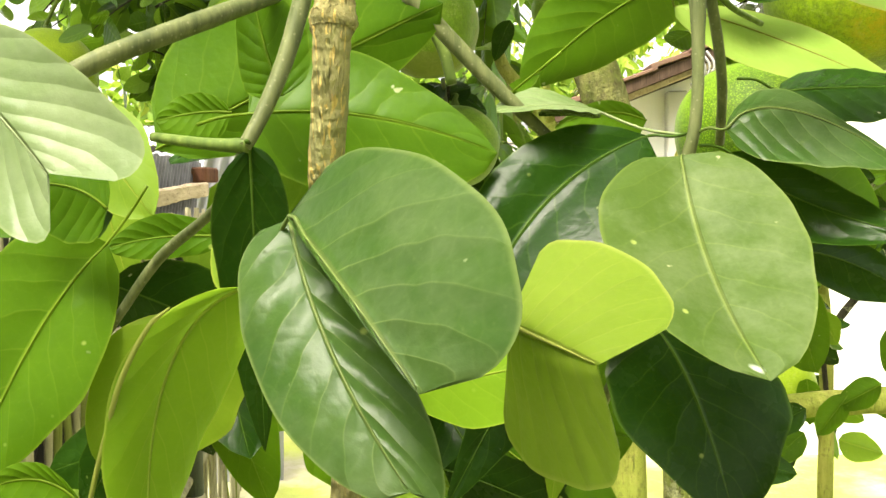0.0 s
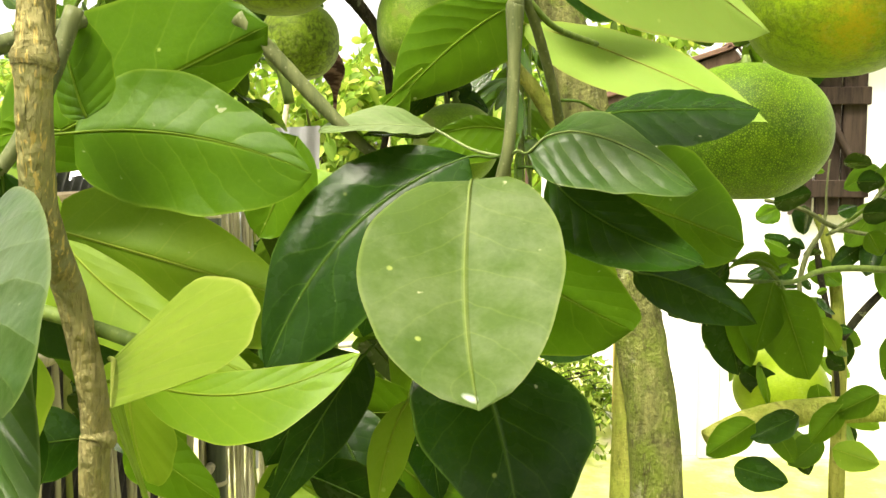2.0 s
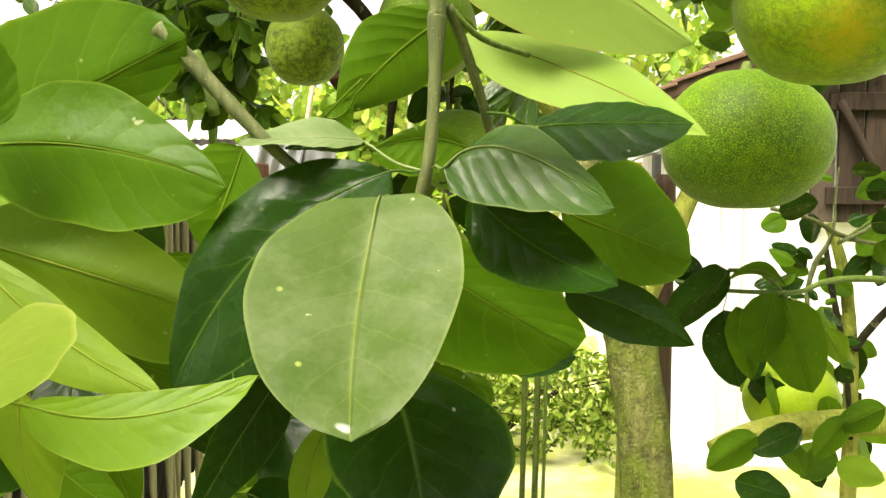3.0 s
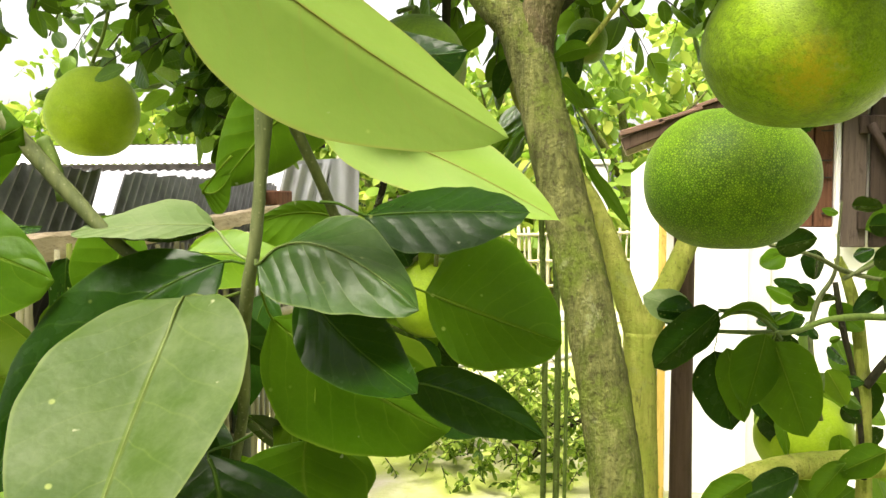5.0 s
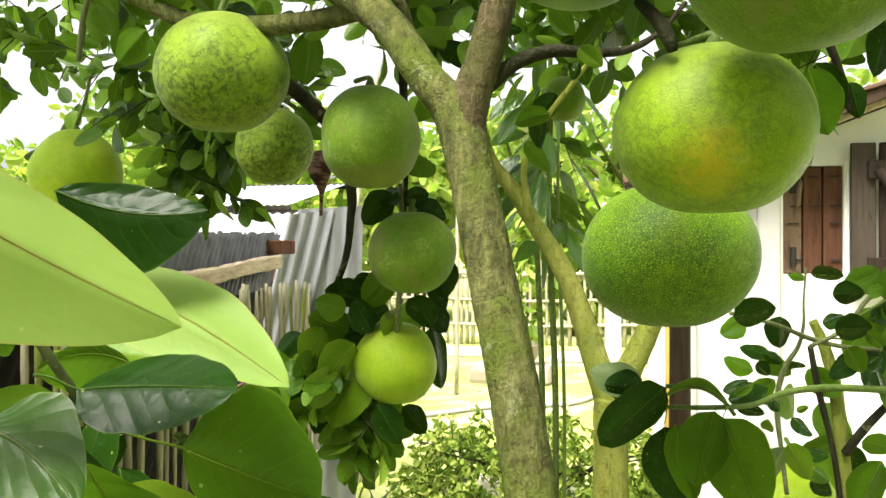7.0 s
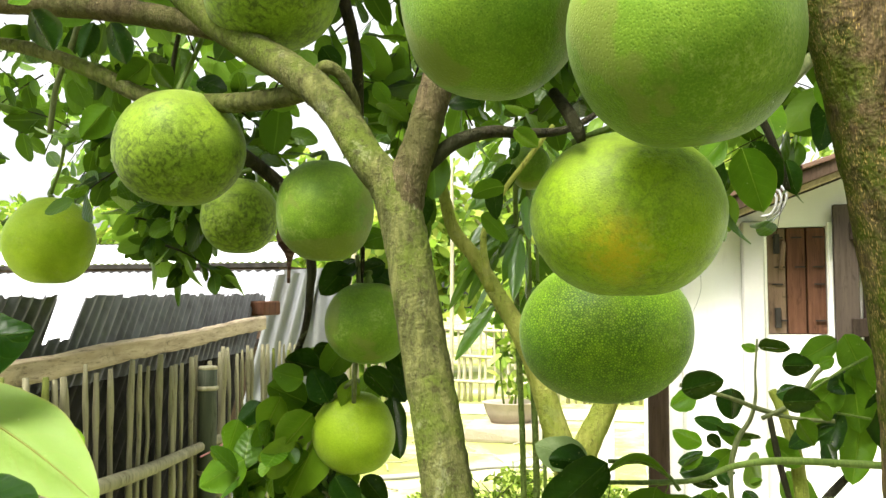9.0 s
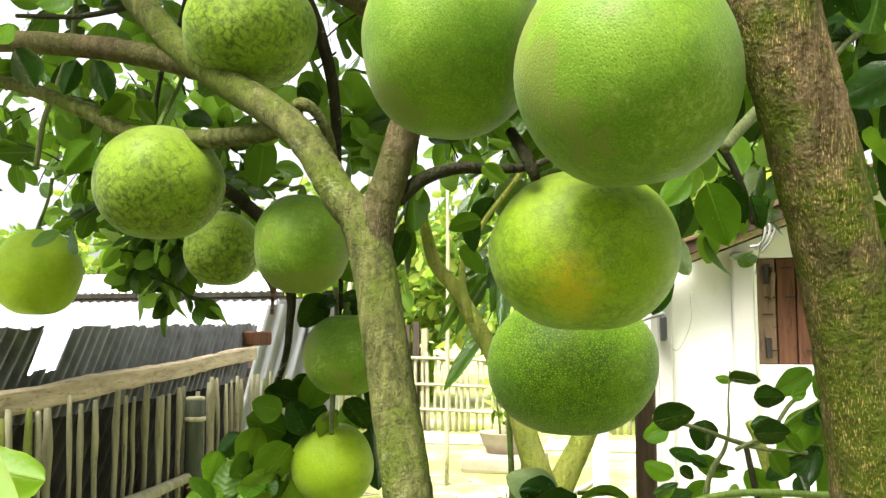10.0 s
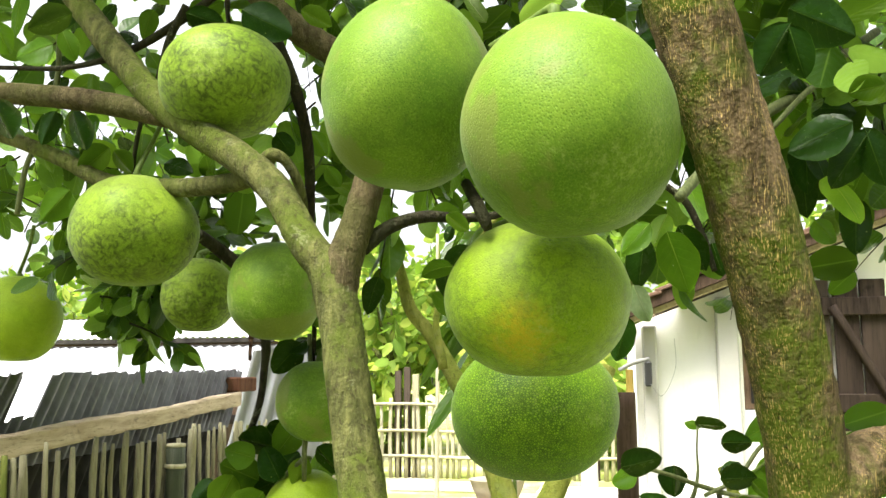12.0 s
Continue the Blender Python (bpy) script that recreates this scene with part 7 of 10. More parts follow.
leaf(side_spray, "mid", (0.5145, 1.3586, 1.1790), (0.5585, 1.3637, 1.1974), (0.5995, 1.3757, 1.1712), (0.5576, 1.3464, 1.2086), (0.5601, 1.3892, 1.1847), nu=14, nv=4, cup=0.28, ripple=0.02, blunt=0.9)
leaf(side_spray, "dark", (0.6237, 1.5247, 1.2744), (0.6542, 1.5269, 1.2820), (0.6861, 1.5375, 1.2890), (0.6475, 1.5140, 1.3043), (0.6623, 1.5483, 1.2586), nu=14, nv=4, cup=0.28, ripple=0.02)
leaf(side_spray, "mid", (0.6486, 1.5807, 1.2640), (0.6283, 1.5724, 1.2552), (0.6092, 1.5725, 1.2456), (0.6331, 1.5525, 1.2405), (0.6244, 1.6006, 1.2697), nu=14, nv=4, cup=0.28, ripple=0.02)
leaf(side_spray, "dark", (0.7094, 1.6440, 1.2672), (0.7080, 1.6394, 1.2423), (0.7081, 1.6431, 1.2166), (0.7329, 1.6656, 1.2396), (0.6850, 1.6217, 1.2441), nu=14, nv=4, cup=0.28, ripple=0.02)
leaf(side_spray, "dark", (0.7024, 1.6928, 1.1988), (0.6767, 1.6836, 1.2060), (0.6523, 1.6828, 1.2122), (0.6728, 1.6779, 1.1944), (0.6819, 1.6977, 1.2167), nu=14, nv=4, cup=0.28, ripple=0.02)
leaf(side_spray, "mid", (0.6528, 1.5296, 1.1939), (0.6303, 1.5212, 1.2050), (0.6090, 1.5210, 1.2149), (0.6220, 1.4996, 1.1954), (0.6400, 1.5512, 1.2139), nu=14, nv=4, cup=0.28, ripple=0.02)
leaf(side_spray, "dark", (0.6637, 1.5829, 1.1991), (0.6736, 1.5808, 1.1903), (0.6848, 1.5870, 1.1805), (0.6787, 1.5695, 1.2006), (0.6696, 1.6004, 1.1787), nu=14, nv=4, cup=0.28, ripple=0.02)
leaf(side_spray, "dark", (0.6842, 1.6382, 1.2083), (0.6976, 1.6368, 1.2008), (0.7124, 1.6437, 1.1922), (0.7030, 1.6420, 1.2089), (0.6936, 1.6399, 1.1916), nu=14, nv=4, cup=0.28, ripple=0.02)
leaf(side_spray, "mid", (0.7610, 1.7062, 1.3260), (0.7455, 1.6990, 1.3295), (0.7317, 1.7004, 1.3327), (0.7430, 1.6936, 1.3223), (0.7498, 1.7129, 1.3365), nu=14, nv=4, cup=0.28, ripple=0.02)
leaf(side_spray, "dark", (0.7374, 1.5486, 1.3394), (0.7604, 1.5491, 1.3374), (0.7852, 1.5582, 1.3351), (0.7567, 1.5287, 1.3496), (0.7660, 1.5780, 1.3246), nu=14, nv=4, cup=0.28, ripple=0.02)
leaf(side_spray, "dark", (0.7800, 1.6078, 1.3068), (0.8038, 1.6085, 1.3070), (0.8297, 1.6178, 1.3067), (0.8027, 1.6043, 1.3253), (0.8070, 1.6213, 1.2880), nu=14, nv=4, cup=0.28, ripple=0.02)
leaf(side_spray, "mid", (0.8475, 1.6724, 1.3039), (0.8589, 1.6707, 1.3089), (0.8727, 1.6776, 1.3134), (0.8612, 1.6925, 1.3182), (0.8589, 1.6575, 1.2994), nu=14, nv=4, cup=0.28, ripple=0.02)
leaf(side_spray, "dark", (0.7870, 1.7106, 1.2516), (0.8039, 1.7100, 1.2585), (0.8227, 1.7180, 1.2647), (0.8070, 1.7415, 1.2678), (0.8025, 1.6870, 1.2489), nu=14, nv=4, cup=0.28, ripple=0.02)
leaf(side_spray, "dark", (0.7712, 1.5544, 1.2560), (0.7981, 1.5558, 1.2578), (0.8272, 1.5657, 1.2588), (0.7939, 1.5433, 1.2792), (0.8044, 1.5768, 1.2351), nu=14, nv=4, cup=0.28, ripple=0.02)
leaf(side_spray, "mid", (0.8030, 1.6114, 1.2234), (0.8140, 1.6093, 1.2038), (0.8272, 1.6158, 1.1831), (0.8232, 1.5906, 1.2156), (0.8064, 1.6365, 1.1905), nu=14, nv=4, cup=0.28, ripple=0.02)
leaf(side_spray, "dark", (0.8412, 1.6697, 1.1854), (0.8542, 1.6684, 1.1955), (0.8695, 1.6757, 1.2045), (0.8509, 1.6805, 1.2043), (0.8596, 1.6649, 1.1857), nu=14, nv=4, cup=0.28, ripple=0.02)
leaf(side_spray, "dark", (0.6243, 1.6763, 1.1393), (0.6449, 1.6765, 1.1492), (0.6666, 1.6851, 1.1577), (0.6437, 1.6982, 1.1553), (0.6470, 1.6631, 1.1419), nu=14, nv=4, cup=0.28, ripple=0.02)
leaf(side_spray, "mid", (0.6236, 1.5233, 1.1601), (0.6376, 1.5222, 1.1694), (0.6528, 1.5294, 1.1773), (0.6363, 1.5420, 1.1734), (0.6399, 1.5108, 1.1642), nu=14, nv=4, cup=0.28, ripple=0.02)
leaf(side_spray, "dark", (0.6212, 1.5737, 1.1424), (0.6515, 1.5758, 1.1522), (0.6830, 1.5864, 1.1607), (0.6498, 1.5962, 1.1654), (0.6543, 1.5638, 1.1381), nu=14, nv=4, cup=0.28, ripple=0.02)
leaf(side_spray, "dark", (0.6402, 1.6283, 1.1219), (0.6622, 1.6286, 1.1175), (0.6854, 1.6373, 1.1115), (0.6639, 1.6246, 1.1293), (0.6616, 1.6410, 1.1040), nu=14, nv=4, cup=0.28, ripple=0.02)
leaf(side_spray, "mid", (0.6860, 1.6881, 1.0860), (0.6958, 1.6859, 1.0795), (0.7068, 1.6922, 1.0713), (0.6969, 1.6638, 1.0914), (0.6958, 1.7165, 1.0657), nu=14, nv=4, cup=0.28, ripple=0.02)
leaf(side_spray, "dark", (0.6906, 1.5366, 1.1343), (0.6812, 1.5307, 1.1455), (0.6732, 1.5333, 1.1552), (0.6744, 1.5254, 1.1409), (0.6895, 1.5445, 1.1487), nu=14, nv=4, cup=0.28, ripple=0.02)
leaf(side_spray, "dark", (0.7181, 1.5929, 1.1155), (0.7330, 1.5917, 1.1018), (0.7496, 1.5989, 1.0864), (0.7454, 1.6231, 1.1031), (0.7226, 1.5688, 1.0991), nu=14, nv=4, cup=0.28, ripple=0.02)
leaf(side_spray, "mid", (0.7344, 1.6472, 1.1152), (0.7436, 1.6451, 1.1192), (0.7545, 1.6514, 1.1216), (0.7425, 1.6490, 1.1246), (0.7463, 1.6496, 1.1123), nu=14, nv=4, cup=0.28, ripple=0.02)
leaf(side_spray, "dark", (0.7251, 1.6971, 1.1775), (0.7422, 1.6965, 1.1793), (0.7609, 1.7044, 1.1800), (0.7372, 1.6731, 1.1895), (0.7488, 1.7285, 1.1676), nu=14, nv=4, cup=0.28, ripple=0.02)
leaf(side_spray, "dark", (0.7314, 1.5441, 1.0747), (0.7462, 1.5430, 1.0720), (0.7629, 1.5504, 1.0675), (0.7547, 1.5727, 1.0753), (0.7397, 1.5218, 1.0672), nu=14, nv=4, cup=0.28, ripple=0.02)
leaf(side_spray, "mid", (0.7483, 1.5981, 1.0351), (0.7607, 1.5964, 1.0268), (0.7750, 1.6032, 1.0165), (0.7740, 1.6280, 1.0293), (0.7496, 1.5734, 1.0226), nu=14, nv=4, cup=0.28, ripple=0.02)
leaf(side_spray, "dark", (0.7563, 1.6503, 1.0050), (0.7720, 1.6493, 0.9932), (0.7896, 1.6568, 0.9792), (0.7795, 1.6465, 1.0059), (0.7663, 1.6606, 0.9782), nu=14, nv=4, cup=0.28, ripple=0.02)
leaf(side_spray, "dark", (0.6861, 1.6886, 1.1258), (0.7016, 1.6877, 1.1248), (0.7186, 1.6951, 1.1224), (0.7060, 1.7104, 1.1277), (0.6986, 1.6733, 1.1206), nu=14, nv=4, cup=0.28, ripple=0.02)
leaf(side_spray, "mid", (0.8190, 1.5640, 1.2529), (0.8295, 1.5619, 1.2414), (0.8423, 1.5684, 1.2290), (0.8353, 1.5514, 1.2520), (0.8258, 1.5810, 1.2297), nu=14, nv=4, cup=0.28, ripple=0.02)
leaf(side_spray, "dark", (0.8453, 1.6195, 1.1862), (0.8502, 1.6162, 1.1682), (0.8574, 1.6215, 1.1490), (0.8672, 1.6403, 1.1687), (0.8358, 1.6008, 1.1665), nu=14, nv=4, cup=0.28, ripple=0.02)
leaf(side_spray, "grey", (0.6560, 1.4774, 1.0381), (0.6707, 1.4766, 1.0662), (0.6869, 1.4843, 1.0923), (0.6518, 1.4541, 1.0802), (0.6917, 1.5077, 1.0499), nu=14, nv=4, cup=0.28, ripple=0.02)
leaf(side_spray, "under", (0.6984, 1.5172, 1.0912), (0.7136, 1.5159, 1.0652), (0.7305, 1.5231, 1.0372), (0.7269, 1.5072, 1.0777), (0.7016, 1.5330, 1.0505), nu=14, nv=4, cup=0.28, ripple=0.02)
leaf(side_spray, "mid", (0.8095, 1.4580, 1.0854), (0.7900, 1.4495, 1.0476), (0.7728, 1.4496, 1.0075), (0.8185, 1.4739, 1.0310), (0.7644, 1.4339, 1.0616), nu=14, nv=4, cup=0.28, ripple=0.02)
leaf(side_spray, "mid", (0.5699, 1.3909, 0.9556), (0.5331, 1.3808, 0.9324), (0.4979, 1.3787, 0.9067), (0.5487, 1.3850, 0.9094), (0.5191, 1.3846, 0.9530), nu=14, nv=4, cup=0.28, ripple=0.02)
leaf(side_spray, "dark", (0.6343, 1.3993, 0.9641), (0.5972, 1.3897, 0.9488), (0.5621, 1.3882, 0.9313), (0.6041, 1.3781, 0.9304), (0.5921, 1.4094, 0.9654), nu=14, nv=4, cup=0.28, ripple=0.02)
leaf(side_spray, "mid", (0.6986, 1.4082, 0.9806), (0.6735, 1.3992, 0.9532), (0.6510, 1.3984, 0.9236), (0.6919, 1.4044, 0.9376), (0.6577, 1.4023, 0.9666), nu=14, nv=4, cup=0.28, ripple=0.02)
leaf(side_spray, "mid", (0.7532, 1.4160, 0.9970), (0.7165, 1.4065, 0.9817), (0.6827, 1.4052, 0.9643), (0.7279, 1.4103, 0.9593), (0.7080, 1.4109, 1.0020), nu=14, nv=4, cup=0.28, ripple=0.02)
leaf(side_spray, "under", (0.6833, 1.4018, 0.9157), (0.7175, 1.4011, 0.9050), (0.7546, 1.4087, 0.8917), (0.7314, 1.4231, 0.9205), (0.7067, 1.3874, 0.8874), nu=14, nv=4, cup=0.28, ripple=0.02)
leaf(side_spray, "dark", (0.5385, 1.3825, 0.8907), (0.5780, 1.3824, 0.8801), (0.6194, 1.3905, 0.8667), (0.5897, 1.4043, 0.8982), (0.5684, 1.3687, 0.8598), nu=14, nv=4, cup=0.28, ripple=0.02)
leaf(fruit_spray, "under", (0.0774, 1.6395, 1.2711), (0.0681, 1.6348, 1.2458), (0.0563, 1.6378, 1.2197), (0.0786, 1.6603, 1.2362), (0.0556, 1.6172, 1.2544), nu=14, nv=4, cup=0.28, ripple=0.02)
leaf(fruit_spray, "mid", (0.0635, 1.6638, 1.3390), (0.0396, 1.6564, 1.3066), (0.0131, 1.6568, 1.2736), (0.0556, 1.6840, 1.2866), (0.0216, 1.6368, 1.3256), nu=14, nv=4, cup=0.28, ripple=0.02)
leaf(fruit_spray, "dark", (0.0435, 1.6936, 1.2759), (0.0167, 1.6853, 1.2507), (-0.0127, 1.6846, 1.2247), (0.0412, 1.6761, 1.2298), (-0.0109, 1.7020, 1.2714), nu=14, nv=4, cup=0.28, ripple=0.02)
leaf(fruit_spray, "dark", (0.0961, 1.6424, 1.2908), (0.1187, 1.6442, 1.2663), (0.1391, 1.6538, 1.2411), (0.1420, 1.6242, 1.2838), (0.0927, 1.6720, 1.2475), nu=14, nv=4, cup=0.28, ripple=0.02)
leaf(fruit_spray, "dark", (0.1327, 1.6787, 1.3286), (0.1431, 1.6783, 1.2986), (0.1516, 1.6857, 1.2680), (0.1578, 1.6947, 1.3037), (0.1267, 1.6697, 1.2930), nu=14, nv=4, cup=0.28, ripple=0.02)
leaf(fruit_spray, "dark", (-0.0017, 1.6837, 1.2864), (-0.0330, 1.6727, 1.2945), (-0.0671, 1.6694, 1.3021), (-0.0508, 1.7038, 1.2663), (-0.0182, 1.6493, 1.3213), nu=14, nv=4, cup=0.28, ripple=0.02)
leaf(fruit_spray, "mid", (-0.0109, 1.6212, 1.2714), (-0.0360, 1.6115, 1.2793), (-0.0641, 1.6094, 1.2865), (-0.0374, 1.5978, 1.2563), (-0.0373, 1.6329, 1.3021), nu=14, nv=4, cup=0.28, ripple=0.02)
leaf(fruit_spray, "mid", (-0.0172, 1.6528, 1.2283), (-0.0501, 1.6411, 1.2440), (-0.0860, 1.6370, 1.2588), (-0.0717, 1.6615, 1.2116), (-0.0319, 1.6283, 1.2748), nu=14, nv=4, cup=0.28, ripple=0.02)
leaf(fruit_spray, "dark", (0.0228, 1.6914, 1.2349), (-0.0063, 1.6821, 1.2200), (-0.0382, 1.6804, 1.2042), (-0.0023, 1.7079, 1.1922), (-0.0128, 1.6640, 1.2463), nu=14, nv=4, cup=0.28, ripple=0.02)
leaf(fruit_spray, "fresh", (0.0028, 1.6271, 1.2120), (-0.0253, 1.6190, 1.1780), (-0.0564, 1.6185, 1.1429), (-0.0122, 1.6552, 1.1514), (-0.0404, 1.5906, 1.2027), nu=14, nv=4, cup=0.28, ripple=0.02)
leaf(fruit_spray, "fresh", (0.0017, 1.6599, 1.1676), (-0.0223, 1.6536, 1.1130), (-0.0493, 1.6550, 1.0568), (0.0161, 1.6570, 1.0968), (-0.0641, 1.6579, 1.1278), nu=14, nv=4, cup=0.28, ripple=0.02)
leaf(fruit_spray, "mid", (-0.0385, 1.6814, 1.1837), (-0.0676, 1.6728, 1.1536), (-0.0999, 1.6719, 1.1222), (-0.0349, 1.6556, 1.1332), (-0.1043, 1.6975, 1.1735), nu=14, nv=4, cup=0.28, ripple=0.02)
leaf(fruit_spray, "dark", (0.0401, 1.6405, 1.1029), (0.0603, 1.6423, 1.0691), (0.0780, 1.6519, 1.0335), (0.0823, 1.6503, 1.0816), (0.0358, 1.6421, 1.0548), nu=14, nv=4, cup=0.28, ripple=0.02)
leaf(fruit_spray, "mid", (-0.0086, 1.6593, 1.1374), (-0.0372, 1.6508, 1.1080), (-0.0688, 1.6500, 1.0771), (-0.0254, 1.6777, 1.0827), (-0.0515, 1.6317, 1.1313), nu=14, nv=4, cup=0.28, ripple=0.02)
leaf(fruit_spray, "mid", (-0.1493, 1.6579, 1.1944), (-0.1581, 1.6536, 1.1642), (-0.1703, 1.6568, 1.1327), (-0.1277, 1.6448, 1.1583), (-0.1925, 1.6697, 1.1690), nu=14, nv=4, cup=0.28, ripple=0.02)
leaf(fruit_spray, "mid", (-0.1147, 1.6069, 1.1332), (-0.1521, 1.5963, 1.1094), (-0.1931, 1.5932, 1.0840), (-0.1248, 1.5792, 1.0860), (-0.1836, 1.6207, 1.1323), nu=14, nv=4, cup=0.28, ripple=0.02)
leaf(fruit_spray, "mid", (-0.0883, 1.6449, 1.0973), (-0.1166, 1.6359, 1.0781), (-0.1483, 1.6346, 1.0572), (-0.1182, 1.6696, 1.0527), (-0.1180, 1.6099, 1.1011), nu=14, nv=4, cup=0.28, ripple=0.02)
leaf(fruit_spray, "dark", (0.1236, 1.7123, 1.2345), (0.1314, 1.7127, 1.1784), (0.1372, 1.7210, 1.1212), (0.1481, 1.7495, 1.1770), (0.1136, 1.6840, 1.1788), nu=14, nv=4, cup=0.28, ripple=0.02)
leaf(fruit_spray, "dark", (0.0322, 1.6322, 1.2316), (0.0194, 1.6239, 1.2618), (0.0039, 1.6233, 1.2911), (0.0011, 1.6060, 1.2515), (0.0357, 1.6496, 1.2715), nu=14, nv=4, cup=0.28, ripple=0.02)
leaf(fruit_spray, "fresh", (-0.0616, 1.6431, 1.2385), (-0.0778, 1.6375, 1.2038), (-0.0972, 1.6394, 1.1680), (-0.0631, 1.6645, 1.1886), (-0.0952, 1.6182, 1.2177), nu=14, nv=4, cup=0.28, ripple=0.02)
leaf(fruit_spray, "dark", (0.0193, 1.7013, 1.3267), (-0.0001, 1.6943, 1.3062), (-0.0221, 1.6949, 1.2853), (0.0037, 1.7295, 1.2888), (-0.0060, 1.6668, 1.3226), nu=14, nv=4, cup=0.28, ripple=0.02)
leaf(fruit_spray, "dark", (-0.0087, 1.7193, 1.2626), (-0.0255, 1.7125, 1.2473), (-0.0452, 1.7133, 1.2312), (-0.0127, 1.7100, 1.2347), (-0.0413, 1.7226, 1.2593), nu=14, nv=4, cup=0.28, ripple=0.02)
leaf(fruit_spray, "mid", (-0.0365, 1.7352, 1.2396), (-0.0563, 1.7281, 1.2188), (-0.0789, 1.7286, 1.1972), (-0.0498, 1.7546, 1.2005), (-0.0652, 1.7093, 1.2359), nu=14, nv=4, cup=0.28, ripple=0.02)
leaf(fruit_spray, "dark", (-0.0753, 1.7482, 1.2269), (-0.0952, 1.7411, 1.2059), (-0.1182, 1.7416, 1.1839), (-0.0707, 1.7204, 1.1938), (-0.1233, 1.7693, 1.2176), nu=14, nv=4, cup=0.28, ripple=0.02)
leaf(fruit_spray, "dark", (0.0073, 1.7053, 1.2021), (-0.0071, 1.7000, 1.1664), (-0.0242, 1.7025, 1.1295), (0.0232, 1.6912, 1.1575), (-0.0408, 1.7164, 1.1743), nu=14, nv=4, cup=0.28, ripple=0.02)
leaf(fruit_spray, "mid", (-0.0417, 1.7201, 1.1155), (-0.0560, 1.7143, 1.0901), (-0.0733, 1.7162, 1.0631), (-0.0288, 1.6945, 1.0839), (-0.0868, 1.7416, 1.0952), nu=14, nv=4, cup=0.28, ripple=0.02)
leaf(fruit_spray, "dark", (0.0034, 1.7500, 1.1117), (-0.0114, 1.7448, 1.0753), (-0.0289, 1.7472, 1.0373), (0.0165, 1.7451, 1.0650), (-0.0423, 1.7521, 1.0841), nu=14, nv=4, cup=0.28, ripple=0.02)
leaf(fruit_spray, "dark", (-0.0972, 1.7465, 1.1731), (-0.1222, 1.7380, 1.1576), (-0.1505, 1.7371, 1.1409), (-0.1011, 1.7167, 1.1425), (-0.1470, 1.7668, 1.1722), nu=14, nv=4, cup=0.28, ripple=0.02)
leaf(fruit_spray, "mid", (-0.0855, 1.6903, 1.1194), (-0.1070, 1.6826, 1.1046), (-0.1317, 1.6824, 1.0884), (-0.1016, 1.6986, 1.0851), (-0.1155, 1.6742, 1.1225), nu=14, nv=4, cup=0.28, ripple=0.02)
leaf(fruit_spray, "dark", (0.0302, 1.7360, 1.0942), (0.0207, 1.7318, 1.0583), (0.0086, 1.7354, 1.0207), (0.0394, 1.7603, 1.0455), (-0.0000, 1.7112, 1.0693), nu=14, nv=4, cup=0.28, ripple=0.02)
leaf(fruit_spray, "dark", (0.0552, 1.7624, 1.0795), (0.0768, 1.7641, 1.0537), (0.0962, 1.7736, 1.0262), (0.0947, 1.7712, 1.0681), (0.0567, 1.7649, 1.0376), nu=14, nv=4, cup=0.28, ripple=0.02)
leaf(fruit_spray, "mid", (-0.0640, 1.7478, 1.2807), (-0.0307, 1.7498, 1.2970), (-0.0002, 1.7594, 1.3128), (-0.0432, 1.7501, 1.3200), (-0.0210, 1.7571, 1.2734), nu=14, nv=4, cup=0.28, ripple=0.02)
leaf(fruit_spray, "dark", (0.1103, 1.7223, 1.2848), (0.1287, 1.7236, 1.2539), (0.1451, 1.7327, 1.2223), (0.1453, 1.7502, 1.2648), (0.1106, 1.7049, 1.2426), nu=14, nv=4, cup=0.28, ripple=0.02)
leaf(fruit_spray, "dark", (-0.1227, 1.6978, 1.2210), (-0.1419, 1.6908, 1.2006), (-0.1645, 1.6914, 1.1791), (-0.1250, 1.6892, 1.1862), (-0.1624, 1.6999, 1.2141), nu=14, nv=4, cup=0.28, ripple=0.02)
leaf(fruit_spray, "mid", (0.0468, 1.7530, 1.2286), (0.0744, 1.7532, 1.2555), (0.0998, 1.7612, 1.2816), (0.0462, 1.7808, 1.2719), (0.0997, 1.7332, 1.2390), nu=14, nv=4, cup=0.28, ripple=0.02)
leaf(fruit_spray, "dark", (-0.1309, 1.7468, 1.0331), (-0.1506, 1.7394, 1.0180), (-0.1736, 1.7396, 1.0010), (-0.1451, 1.7558, 0.9990), (-0.1592, 1.7306, 1.0349), nu=14, nv=4, cup=0.28, ripple=0.02)
leaf(fruit_spray, "dark", (-0.0654, 1.6956, 1.0985), (-0.0796, 1.6901, 1.0683), (-0.0968, 1.6923, 1.0363), (-0.0522, 1.6806, 1.0604), (-0.1106, 1.7071, 1.0747), nu=14, nv=4, cup=0.28, ripple=0.02)
leaf(fruit_spray, "dark", (0.0772, 1.6035, 1.4730), (0.0542, 1.5960, 1.4462), (0.0287, 1.5962, 1.4196), (0.0661, 1.6219, 1.4289), (0.0403, 1.5779, 1.4632), nu=14, nv=4, cup=0.28, ripple=0.02)
leaf(fruit_spray, "dark", (0.1392, 1.6163, 1.4727), (0.1164, 1.6079, 1.4654), (0.0913, 1.6072, 1.4583), (0.1227, 1.6050, 1.4477), (0.1078, 1.6185, 1.4835), nu=14, nv=4, cup=0.28, ripple=0.02)
leaf(fruit_spray, "dark", (0.0916, 1.6062, 1.4778), (0.0736, 1.5989, 1.4680), (0.0531, 1.5992, 1.4585), (0.0872, 1.5790, 1.4533), (0.0573, 1.6264, 1.4835), nu=14, nv=4, cup=0.28, ripple=0.02)
